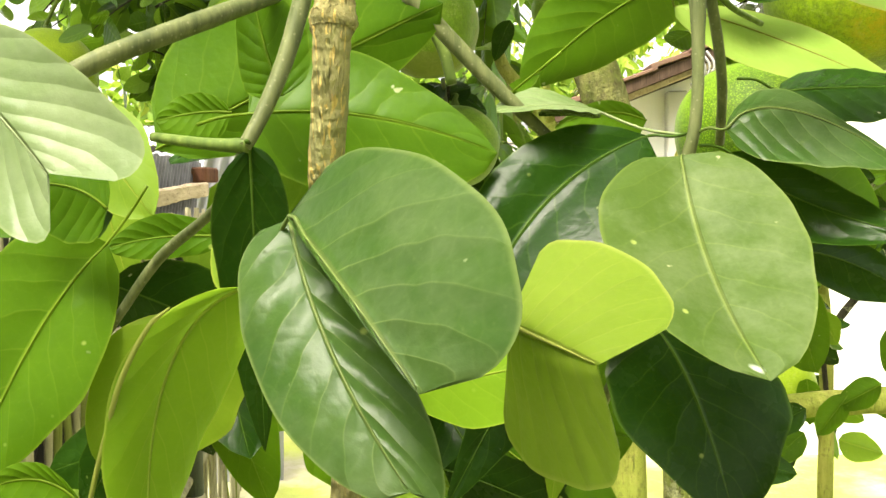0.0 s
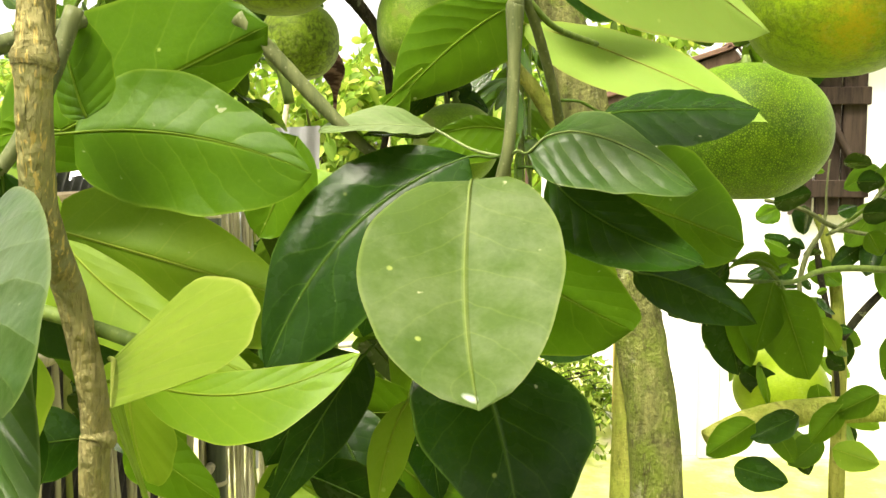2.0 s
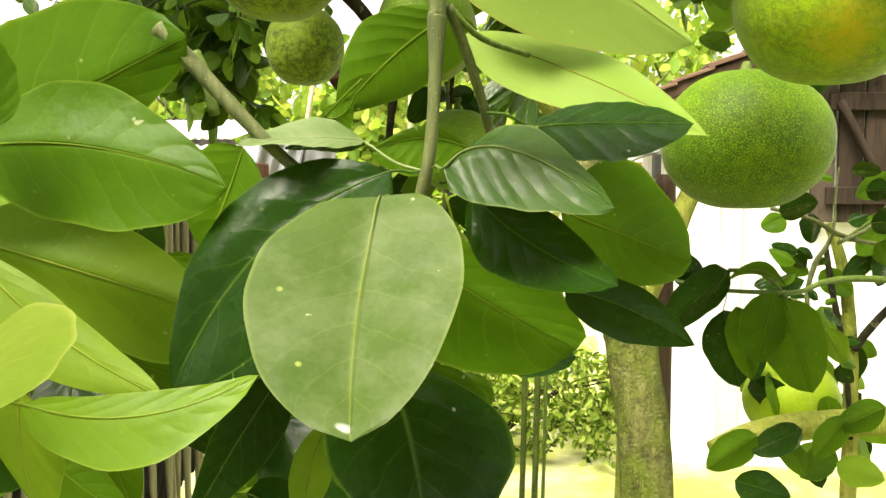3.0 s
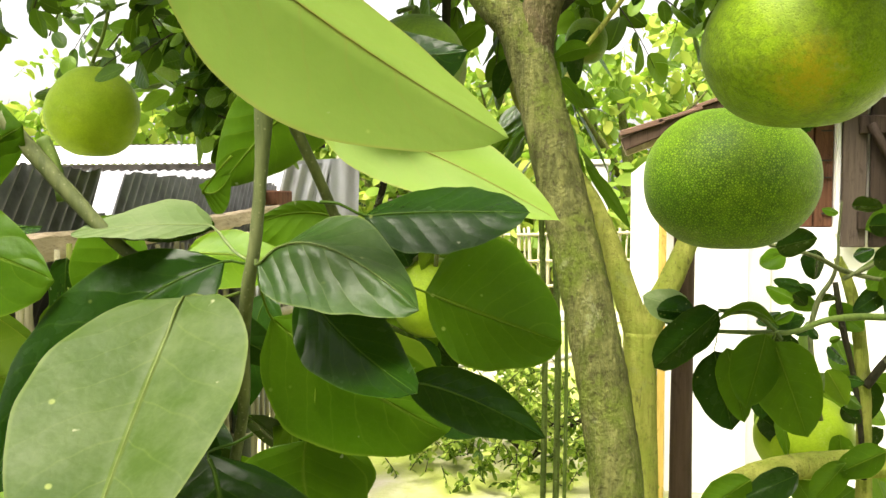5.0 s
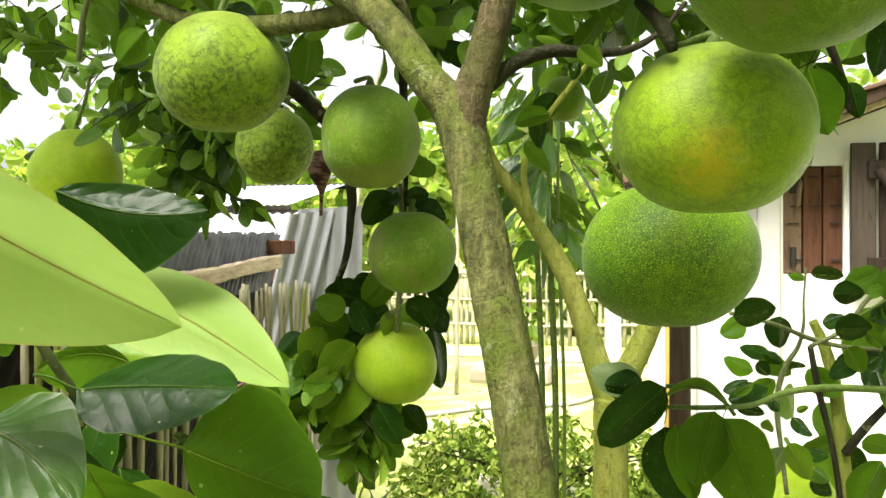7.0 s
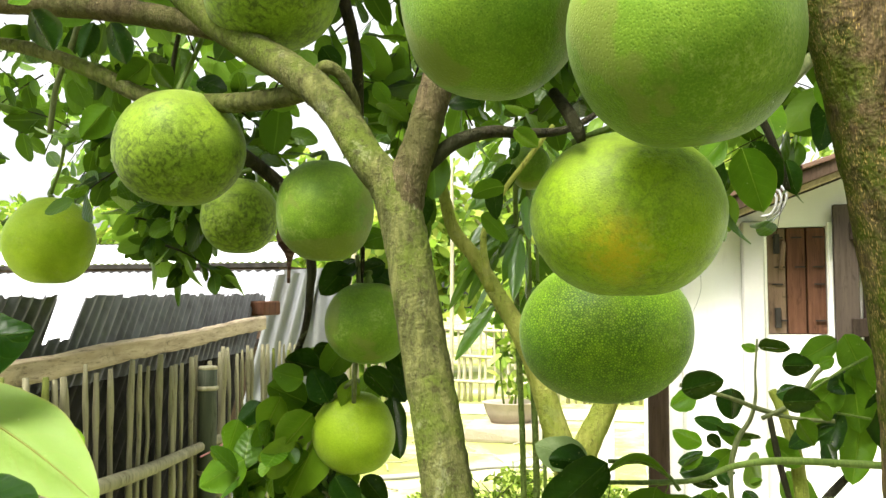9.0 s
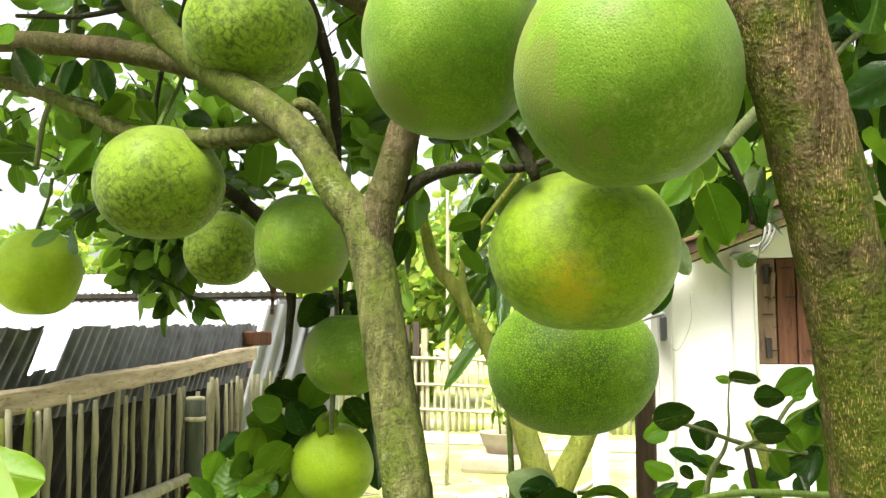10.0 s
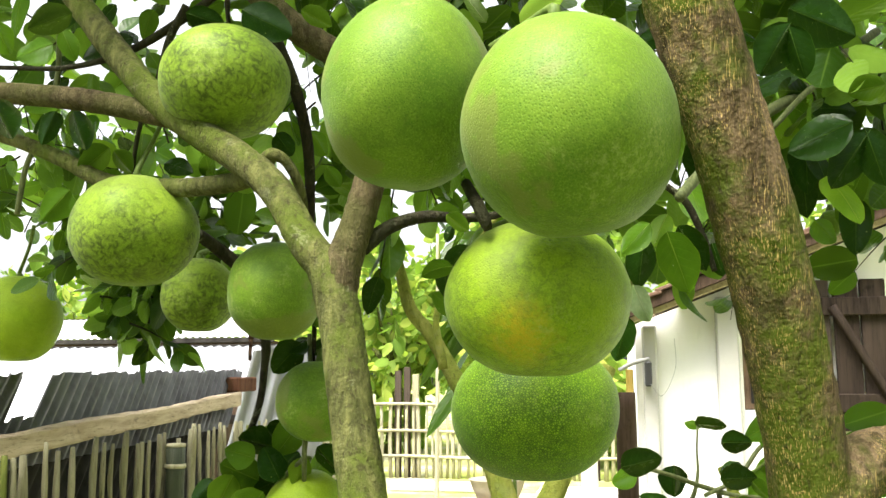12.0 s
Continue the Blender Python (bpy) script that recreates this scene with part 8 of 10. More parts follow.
leaf(fruit_spray, "dark", (0.1199, 1.6131, 1.4582), (0.1446, 1.6149, 1.4434), (0.1673, 1.6244, 1.4288), (0.1496, 1.6375, 1.4616), (0.1378, 1.6001, 1.4258), nu=14, nv=4, cup=0.28, ripple=0.02)
leaf(fruit_spray, "dark", (0.1474, 1.6233, 1.3705), (0.1574, 1.6233, 1.3317), (0.1654, 1.6310, 1.2925), (0.1881, 1.6149, 1.3392), (0.1239, 1.6393, 1.3235), nu=14, nv=4, cup=0.28, ripple=0.02)
leaf(tree, "mid", (-0.2221, 1.2918, 1.9297), (-0.2478, 1.2841, 1.9174), (-0.2786, 1.2833, 1.9081), (-0.2278, 1.2710, 1.8899), (-0.2732, 1.3039, 1.9487), nu=14, nv=4, cup=0.28, ripple=0.02)
leaf(tree, "dark", (-0.1607, 1.2491, 1.9567), (-0.1917, 1.2406, 1.9426), (-0.2277, 1.2389, 1.9318), (-0.2011, 1.2685, 1.9312), (-0.1870, 1.2197, 1.9565), nu=14, nv=4, cup=0.28, ripple=0.02)
leaf(tree, "dark", (-0.2520, 1.3493, 1.8403), (-0.2614, 1.3471, 1.8122), (-0.2759, 1.3518, 1.7863), (-0.2481, 1.3547, 1.8065), (-0.2798, 1.3464, 1.8201), nu=14, nv=4, cup=0.28, ripple=0.02)
leaf(tree, "mid", (-0.2391, 1.3342, 1.9711), (-0.2263, 1.3364, 1.9438), (-0.2184, 1.3454, 1.9196), (-0.2133, 1.3420, 1.9521), (-0.2442, 1.3376, 1.9386), nu=14, nv=4, cup=0.28, ripple=0.02)
leaf(tree, "dark", (-0.2553, 1.3981, 1.8553), (-0.2423, 1.4011, 1.8214), (-0.2341, 1.4112, 1.7898), (-0.2150, 1.3925, 1.8246), (-0.2749, 1.4167, 1.8204), nu=14, nv=4, cup=0.28, ripple=0.02)
leaf(tree, "mid", (-0.2251, 1.4621, 1.8073), (-0.2497, 1.4561, 1.7847), (-0.2790, 1.4571, 1.7640), (-0.2482, 1.4808, 1.7717), (-0.2555, 1.4385, 1.7992), nu=14, nv=4, cup=0.28, ripple=0.02)
leaf(tree, "mid", (-0.2186, 1.4641, 1.8025), (-0.2012, 1.4662, 1.7821), (-0.1882, 1.4755, 1.7637), (-0.1804, 1.4551, 1.7894), (-0.2267, 1.4845, 1.7765), nu=14, nv=4, cup=0.28, ripple=0.02)
leaf(tree, "mid", (-0.2942, 1.4579, 1.7351), (-0.3164, 1.4530, 1.7078), (-0.3435, 1.4551, 1.6821), (-0.2994, 1.4629, 1.6902), (-0.3383, 1.4501, 1.7270), nu=14, nv=4, cup=0.28, ripple=0.02)
leaf(tree, "mid", (-0.2897, 1.4601, 1.7254), (-0.2759, 1.4615, 1.7053), (-0.2670, 1.4700, 1.6867), (-0.2696, 1.4747, 1.7165), (-0.2869, 1.4555, 1.6957), nu=14, nv=4, cup=0.28, ripple=0.02)
leaf(tree, "dark", (-0.2805, 1.2424, 1.8273), (-0.2641, 1.2457, 1.7968), (-0.2532, 1.2558, 1.7686), (-0.2301, 1.2320, 1.8014), (-0.3043, 1.2661, 1.7941), nu=14, nv=4, cup=0.28, ripple=0.02)
leaf(tree, "mid", (-0.2770, 1.2272, 1.9446), (-0.2626, 1.2296, 1.9178), (-0.2536, 1.2388, 1.8942), (-0.2627, 1.2551, 1.9375), (-0.2672, 1.2109, 1.9016), nu=14, nv=4, cup=0.28, ripple=0.02)
leaf(tree, "mid", (-0.2795, 1.2381, 1.8608), (-0.2936, 1.2330, 1.8470), (-0.3133, 1.2346, 1.8358), (-0.2729, 1.2194, 1.8307), (-0.3201, 1.2532, 1.8663), nu=14, nv=4, cup=0.28, ripple=0.02)
leaf(tree, "dark", (-0.0657, 1.4144, 2.0181), (-0.0319, 1.4189, 2.0047), (-0.0017, 1.4305, 1.9945), (-0.0223, 1.4136, 2.0222), (-0.0452, 1.4312, 1.9901), nu=14, nv=4, cup=0.28, ripple=0.02)
leaf(tree, "dark", (0.0675, 1.3434, 1.9808), (0.1071, 1.3502, 1.9595), (0.1437, 1.3642, 1.9414), (0.1166, 1.3603, 1.9910), (0.0948, 1.3473, 1.9314), nu=14, nv=4, cup=0.28, ripple=0.02)
leaf(tree, "mid", (0.1408, 1.4069, 2.0013), (0.1662, 1.4100, 1.9860), (0.1890, 1.4204, 1.9740), (0.1814, 1.3904, 1.9920), (0.1482, 1.4368, 1.9828), nu=14, nv=4, cup=0.28, ripple=0.02)
leaf(tree, "mid", (0.1149, 1.5271, 1.8350), (0.1299, 1.5291, 1.8122), (0.1423, 1.5385, 1.7915), (0.1359, 1.5597, 1.8309), (0.1219, 1.5060, 1.7960), nu=14, nv=4, cup=0.28, ripple=0.02)
leaf(tree, "mid", (0.1417, 1.5410, 1.7721), (0.1544, 1.5419, 1.7543), (0.1646, 1.5502, 1.7382), (0.1620, 1.5553, 1.7654), (0.1444, 1.5360, 1.7450), nu=14, nv=4, cup=0.28, ripple=0.02)
leaf(tree, "dark", (0.0574, 1.5161, 1.8304), (0.0726, 1.5178, 1.8100), (0.0849, 1.5269, 1.7917), (0.0836, 1.5314, 1.8250), (0.0589, 1.5116, 1.7972), nu=14, nv=4, cup=0.28, ripple=0.02)
leaf(tree, "mid", (-0.3388, 1.6283, 1.8125), (-0.3198, 1.6450, 1.7764), (-0.3008, 1.6696, 1.7323), (-0.2990, 1.6531, 1.7904), (-0.3406, 1.6368, 1.7623), nu=12, nv=3, ripple=0.03)
leaf(tree, "dark", (-0.3468, 1.8365, 2.2225), (-0.3424, 1.7977, 2.2164), (-0.3379, 1.7669, 2.2023), (-0.3294, 1.7951, 2.2311), (-0.3553, 1.8003, 2.2018), nu=12, nv=3, ripple=0.03)
leaf(tree, "mid", (-0.4996, 1.7414, 2.0103), (-0.4564, 1.7324, 1.9943), (-0.4132, 1.7314, 1.9703), (-0.4481, 1.7198, 2.0153), (-0.4647, 1.7450, 1.9733), nu=12, nv=3, ripple=0.03)
leaf(tree, "fresh", (-0.5708, 1.8360, 2.2606), (-0.5402, 1.8257, 2.2464), (-0.5097, 1.8233, 2.2243), (-0.5308, 1.8381, 2.2580), (-0.5497, 1.8132, 2.2348), nu=12, nv=3, ripple=0.03)
leaf(tree, "dark", (-0.3822, 1.6084, 1.8493), (-0.3561, 1.6309, 1.8376), (-0.3299, 1.6615, 1.8179), (-0.3396, 1.6207, 1.8477), (-0.3725, 1.6412, 1.8275), nu=12, nv=3, ripple=0.03)
leaf(tree, "mid", (-0.3317, 1.7547, 2.0954), (-0.3123, 1.7520, 2.0696), (-0.2929, 1.7574, 2.0357), (-0.2980, 1.7606, 2.0792), (-0.3265, 1.7434, 2.0599), nu=12, nv=3, ripple=0.03)
leaf(tree, "dark", (-0.4018, 1.8654, 2.0344), (-0.4163, 1.8534, 1.9973), (-0.4308, 1.8493, 1.9522), (-0.3956, 1.8426, 1.9921), (-0.4370, 1.8642, 2.0026), nu=12, nv=3, ripple=0.03)
leaf(tree, "mid", (-0.4678, 1.5333, 2.1502), (-0.4728, 1.5262, 2.1046), (-0.4779, 1.5272, 2.0510), (-0.4473, 1.5177, 2.1025), (-0.4984, 1.5348, 2.1067), nu=12, nv=3, ripple=0.03)
leaf(tree, "fresh", (-0.4579, 1.7744, 2.0576), (-0.4930, 1.7615, 2.0349), (-0.5282, 1.7567, 2.0043), (-0.4791, 1.7652, 2.0154), (-0.5070, 1.7579, 2.0545), nu=12, nv=3, ripple=0.03)
leaf(tree, "dark", (-0.3774, 1.6996, 2.1836), (-0.4047, 1.7019, 2.1612), (-0.4320, 1.7122, 2.1308), (-0.3907, 1.6993, 2.1461), (-0.4187, 1.7044, 2.1763), nu=12, nv=3, ripple=0.03)
leaf(tree, "mid", (-0.2962, 1.5778, 2.1639), (-0.3198, 1.5418, 2.1643), (-0.3433, 1.5139, 2.1567), (-0.3029, 1.5301, 2.1580), (-0.3366, 1.5536, 2.1707), nu=12, nv=3, ripple=0.03)
leaf(tree, "dark", (-0.5820, 1.8439, 2.0887), (-0.6085, 1.8288, 2.0632), (-0.6351, 1.8216, 2.0297), (-0.5917, 1.8269, 2.0487), (-0.6254, 1.8306, 2.0777), nu=12, nv=3, ripple=0.03)
leaf(tree, "mid", (-0.4635, 1.7664, 2.0472), (-0.4394, 1.7642, 2.0146), (-0.4153, 1.7700, 1.9740), (-0.4205, 1.7707, 2.0274), (-0.4582, 1.7576, 2.0019), nu=12, nv=3, ripple=0.03)
leaf(tree, "fresh", (-0.4046, 1.6751, 1.9154), (-0.4308, 1.6946, 1.8992), (-0.4570, 1.7220, 1.8749), (-0.4147, 1.7010, 1.8858), (-0.4469, 1.6881, 1.9125), nu=12, nv=3, ripple=0.03)
leaf(tree, "dark", (-0.3118, 1.5297, 2.1253), (-0.3441, 1.5211, 2.0948), (-0.3763, 1.5204, 2.0562), (-0.3256, 1.5140, 2.0785), (-0.3626, 1.5282, 2.1111), nu=12, nv=3, ripple=0.03)
leaf(tree, "mid", (-0.2333, 1.5812, 1.8655), (-0.2263, 1.5642, 1.8190), (-0.2193, 1.5552, 1.7645), (-0.1982, 1.5630, 1.8232), (-0.2544, 1.5654, 1.8148), nu=12, nv=3, ripple=0.03)
leaf(tree, "dark", (-0.4246, 1.8306, 1.9355), (-0.4399, 1.8715, 1.9193), (-0.4551, 1.9203, 1.8950), (-0.4140, 1.8762, 1.9102), (-0.4657, 1.8667, 1.9283), nu=12, nv=3, ripple=0.03)
leaf(tree, "mid", (-0.3787, 1.5552, 1.9396), (-0.4278, 1.5555, 1.9359), (-0.4769, 1.5637, 1.9242), (-0.4237, 1.5552, 1.9093), (-0.4320, 1.5557, 1.9625), nu=12, nv=3, ripple=0.03)
leaf(tree, "fresh", (-0.3430, 1.7392, 2.2394), (-0.3150, 1.7422, 2.2226), (-0.2870, 1.7531, 2.1977), (-0.3049, 1.7477, 2.2380), (-0.3251, 1.7367, 2.2072), nu=12, nv=3, ripple=0.03)
leaf(tree, "dark", (-0.4966, 1.7275, 2.0916), (-0.5080, 1.7077, 2.0647), (-0.5194, 1.6958, 2.0299), (-0.4903, 1.7106, 2.0567), (-0.5257, 1.7048, 2.0728), nu=12, nv=3, ripple=0.03)
leaf(tree, "mid", (-0.6477, 1.8677, 1.9039), (-0.6197, 1.8504, 1.8698), (-0.5918, 1.8412, 1.8278), (-0.5994, 1.8640, 1.8800), (-0.6400, 1.8369, 1.8596), nu=12, nv=3, ripple=0.03)
leaf(tree, "dark", (-0.6063, 1.8264, 2.2958), (-0.6164, 1.8228, 2.2593), (-0.6264, 1.8272, 2.2149), (-0.5946, 1.8240, 2.2539), (-0.6382, 1.8216, 2.2647), nu=12, nv=3, ripple=0.03)
leaf(tree, "mid", (-0.3060, 1.6153, 2.0099), (-0.2639, 1.6408, 2.0080), (-0.2219, 1.6743, 1.9980), (-0.2724, 1.6570, 2.0291), (-0.2555, 1.6245, 1.9869), nu=12, nv=3, ripple=0.03)
leaf(tree, "fresh", (-0.5983, 1.7747, 1.9924), (-0.5667, 1.7896, 2.0154), (-0.5351, 1.8125, 2.0305), (-0.5806, 1.7968, 2.0314), (-0.5527, 1.7823, 1.9995), nu=12, nv=3, ripple=0.03)
leaf(tree, "dark", (-0.2777, 1.6051, 2.0660), (-0.3217, 1.5868, 2.0464), (-0.3656, 1.5764, 2.0189), (-0.3079, 1.5844, 2.0222), (-0.3354, 1.5891, 2.0707), nu=12, nv=3, ripple=0.03)
leaf(tree, "mid", (-0.4692, 1.5667, 1.8796), (-0.4593, 1.5916, 1.8483), (-0.4494, 1.6246, 1.8090), (-0.4350, 1.5847, 1.8495), (-0.4835, 1.5985, 1.8472), nu=12, nv=3, ripple=0.03)
leaf(tree, "dark", (-0.5475, 1.7801, 1.9815), (-0.5804, 1.7743, 1.9581), (-0.6134, 1.7764, 1.9267), (-0.5665, 1.7810, 1.9409), (-0.5943, 1.7675, 1.9753), nu=12, nv=3, ripple=0.03)
leaf(tree, "mid", (-0.2549, 1.6373, 2.1352), (-0.2757, 1.6507, 2.1144), (-0.2966, 1.6722, 2.0857), (-0.2594, 1.6579, 2.1057), (-0.2921, 1.6436, 2.1232), nu=12, nv=3, ripple=0.03)
leaf(tree, "fresh", (-0.2895, 1.6092, 1.8148), (-0.3264, 1.5951, 1.8390), (-0.3633, 1.5890, 1.8552), (-0.3386, 1.6022, 1.8204), (-0.3143, 1.5879, 1.8576), nu=12, nv=3, ripple=0.03)
leaf(tree, "dark", (-0.4251, 1.8136, 2.1771), (-0.4042, 1.7965, 2.1577), (-0.3833, 1.7875, 2.1302), (-0.3926, 1.8105, 2.1603), (-0.4158, 1.7826, 2.1551), nu=12, nv=3, ripple=0.03)
leaf(tree, "mid", (-0.3799, 1.6340, 2.0104), (-0.3895, 1.6480, 1.9828), (-0.3990, 1.6699, 1.9472), (-0.3716, 1.6430, 1.9746), (-0.4073, 1.6530, 1.9911), nu=12, nv=3, ripple=0.03)
leaf(tree, "dark", (-0.3650, 1.8939, 1.8898), (-0.3253, 1.8829, 1.8786), (-0.2857, 1.8799, 1.8595), (-0.3164, 1.8901, 1.8988), (-0.3343, 1.8758, 1.8584), nu=12, nv=3, ripple=0.03)
leaf(tree, "mid", (-0.1587, 1.5949, 2.0774), (-0.1142, 1.5744, 2.0940), (-0.0698, 1.5620, 2.1025), (-0.1246, 1.5626, 2.1153), (-0.1039, 1.5862, 2.0727), nu=12, nv=3, ripple=0.03)
leaf(tree, "fresh", (-0.3956, 1.7433, 1.9912), (-0.3637, 1.7276, 1.9584), (-0.3319, 1.7199, 1.9177), (-0.3431, 1.7291, 1.9758), (-0.3844, 1.7261, 1.9411), nu=12, nv=3, ripple=0.03)
leaf(tree, "mid", (0.1763, 1.7425, 1.5564), (0.1665, 1.6955, 1.5554), (0.1568, 1.6565, 1.5464), (0.1442, 1.7013, 1.5489), (0.1888, 1.6897, 1.5619), nu=12, nv=3, ripple=0.03)
leaf(tree, "dark", (0.2091, 1.6411, 1.5903), (0.1957, 1.6456, 1.5605), (0.1823, 1.6580, 1.5228), (0.2128, 1.6553, 1.5562), (0.1786, 1.6358, 1.5649), nu=12, nv=3, ripple=0.03)
leaf(tree, "mid", (0.1523, 1.6068, 1.5205), (0.1368, 1.5655, 1.5145), (0.1213, 1.5321, 1.5005), (0.1493, 1.5653, 1.4958), (0.1243, 1.5656, 1.5332), nu=12, nv=3, ripple=0.03)
leaf(tree, "mid", (0.1653, 1.6341, 1.6467), (0.1332, 1.6460, 1.6288), (0.1010, 1.6659, 1.6028), (0.1460, 1.6460, 1.6100), (0.1204, 1.6459, 1.6475), nu=12, nv=3, ripple=0.03)
leaf(tree, "dark", (0.3415, 1.8109, 1.6677), (0.3177, 1.8093, 1.6378), (0.2939, 1.8157, 1.6000), (0.3343, 1.8195, 1.6268), (0.3010, 1.7991, 1.6488), nu=12, nv=3, ripple=0.03)
leaf(tree, "mid", (0.3278, 1.8569, 1.8498), (0.3499, 1.8655, 1.8243), (0.3719, 1.8821, 1.7907), (0.3656, 1.8693, 1.8377), (0.3341, 1.8617, 1.8109), nu=12, nv=3, ripple=0.03)
leaf(tree, "mid", (0.0960, 1.7348, 1.7850), (0.1113, 1.7742, 1.7775), (0.1266, 1.8216, 1.7620), (0.1354, 1.7670, 1.7826), (0.0872, 1.7813, 1.7725), nu=12, nv=3, ripple=0.03)
leaf(tree, "dark", (0.2153, 1.7918, 1.7857), (0.2467, 1.7980, 1.7912), (0.2780, 1.8122, 1.7888), (0.2438, 1.8043, 1.8076), (0.2495, 1.7917, 1.7748), nu=12, nv=3, ripple=0.03)
leaf(tree, "mid", (0.3421, 1.6522, 1.6063), (0.3111, 1.6558, 1.6028), (0.2800, 1.6673, 1.5913), (0.3163, 1.6614, 1.5868), (0.3058, 1.6501, 1.6188), nu=12, nv=3, ripple=0.03)
leaf(tree, "mid", (0.1974, 1.6058, 1.7799), (0.2057, 1.5762, 1.7593), (0.2140, 1.5547, 1.7308), (0.2230, 1.5733, 1.7683), (0.1885, 1.5792, 1.7504), nu=12, nv=3, ripple=0.03)
leaf(tree, "dark", (0.3180, 1.6886, 1.6204), (0.3182, 1.7004, 1.5913), (0.3185, 1.7202, 1.5543), (0.3340, 1.7112, 1.5966), (0.3025, 1.6896, 1.5861), nu=12, nv=3, ripple=0.03)
leaf(tree, "mid", (0.2648, 1.8039, 1.7276), (0.2985, 1.7886, 1.7322), (0.3322, 1.7812, 1.7288), (0.2977, 1.7872, 1.7513), (0.2993, 1.7899, 1.7131), nu=12, nv=3, ripple=0.03)
leaf(tree, "mid", (0.2902, 1.7207, 1.5652), (0.3123, 1.7377, 1.5450), (0.3344, 1.7626, 1.5169), (0.3188, 1.7493, 1.5612), (0.3057, 1.7260, 1.5289), nu=12, nv=3, ripple=0.03)
leaf(tree, "dark", (0.1169, 1.8214, 1.7734), (0.1478, 1.8443, 1.7555), (0.1786, 1.8752, 1.7296), (0.1656, 1.8368, 1.7714), (0.1299, 1.8518, 1.7396), nu=12, nv=3, ripple=0.03)
leaf(old, "dark", (0.9329, 1.5642, 1.7661), (0.9412, 1.5475, 1.7368), (0.9494, 1.5388, 1.6994), (0.9591, 1.5558, 1.7381), (0.9233, 1.5391, 1.7355), nu=12, nv=3, ripple=0.03)
leaf(old, "mid", (1.0679, 1.6878, 1.9720), (1.0338, 1.7205, 1.9796), (0.9997, 1.7612, 1.9792), (1.0206, 1.7102, 1.9583), (1.0471, 1.7307, 2.0009), nu=12, nv=3, ripple=0.03)
leaf(old, "dark", (0.7315, 1.5706, 1.9745), (0.6985, 1.5612, 1.9655), (0.6655, 1.5599, 1.9486), (0.7056, 1.5609, 1.9475), (0.6914, 1.5616, 1.9836), nu=12, nv=3, ripple=0.03)
leaf(old, "mid", (1.0329, 1.6589, 1.7431), (1.0173, 1.6781, 1.7077), (1.0017, 1.7053, 1.6643), (1.0412, 1.6880, 1.7041), (0.9934, 1.6682, 1.7113), nu=12, nv=3, ripple=0.03)
leaf(old, "fresh", (1.0361, 1.7249, 1.9341), (1.0413, 1.7610, 1.9082), (1.0465, 1.8052, 1.8743), (1.0666, 1.7532, 1.9021), (1.0160, 1.7689, 1.9143), nu=12, nv=3, ripple=0.03)
leaf(old, "dark", (1.0262, 1.6878, 1.7077), (1.0218, 1.6790, 1.6617), (1.0175, 1.6782, 1.6076), (1.0489, 1.6774, 1.6595), (0.9948, 1.6807, 1.6639), nu=12, nv=3, ripple=0.03)
leaf(old, "mid", (0.7811, 1.6014, 1.8770), (0.7325, 1.5894, 1.8643), (0.6839, 1.5854, 1.8436), (0.7418, 1.5884, 1.8378), (0.7232, 1.5904, 1.8908), nu=12, nv=3, ripple=0.03)
leaf(old, "dark", (0.8300, 1.6324, 1.9391), (0.7935, 1.6148, 1.9176), (0.7571, 1.6052, 1.8881), (0.8067, 1.6189, 1.8966), (0.7804, 1.6106, 1.9386), nu=12, nv=3, ripple=0.03)
leaf(old, "mid", (0.8267, 1.6765, 1.8823), (0.8279, 1.6748, 1.8508), (0.8290, 1.6811, 1.8113), (0.8454, 1.6669, 1.8509), (0.8103, 1.6827, 1.8508), nu=12, nv=3, ripple=0.03)
leaf(old, "fresh", (1.1586, 1.8033, 2.0251), (1.1977, 1.7821, 2.0257), (1.2368, 1.7690, 2.0184), (1.2061, 1.7988, 2.0393), (1.1892, 1.7654, 2.0122), nu=12, nv=3, ripple=0.03)
leaf(old, "dark", (1.0623, 1.8266, 1.7724), (1.0260, 1.8193, 1.7566), (0.9897, 1.8201, 1.7328), (1.0351, 1.8288, 1.7384), (1.0169, 1.8099, 1.7748), nu=12, nv=3, ripple=0.03)
leaf(old, "mid", (0.9505, 1.6535, 1.8875), (0.9221, 1.6465, 1.8596), (0.8937, 1.6475, 1.8237), (0.9376, 1.6555, 1.8450), (0.9066, 1.6375, 1.8743), nu=12, nv=3, ripple=0.03)
leaf(old, "dark", (0.7261, 1.5965, 1.8959), (0.7476, 1.6037, 1.8759), (0.7691, 1.6189, 1.8478), (0.7617, 1.5961, 1.8849), (0.7335, 1.6113, 1.8668), nu=12, nv=3, ripple=0.03)
leaf(old, "mid", (1.0107, 1.8879, 1.8210), (1.0250, 1.8847, 1.7900), (1.0392, 1.8896, 1.7510), (1.0413, 1.8948, 1.7969), (1.0086, 1.8747, 1.7831), nu=12, nv=3, ripple=0.03)
leaf(old, "fresh", (0.8458, 1.5944, 1.9466), (0.8353, 1.5605, 1.9147), (0.8247, 1.5346, 1.8747), (0.8579, 1.5485, 1.9180), (0.8126, 1.5726, 1.9113), nu=12, nv=3, ripple=0.03)
leaf(old, "dark", (1.1583, 1.8500, 2.0681), (1.1664, 1.8510, 2.0327), (1.1744, 1.8600, 1.9893), (1.1876, 1.8472, 2.0365), (1.1451, 1.8548, 2.0288), nu=12, nv=3, ripple=0.03)
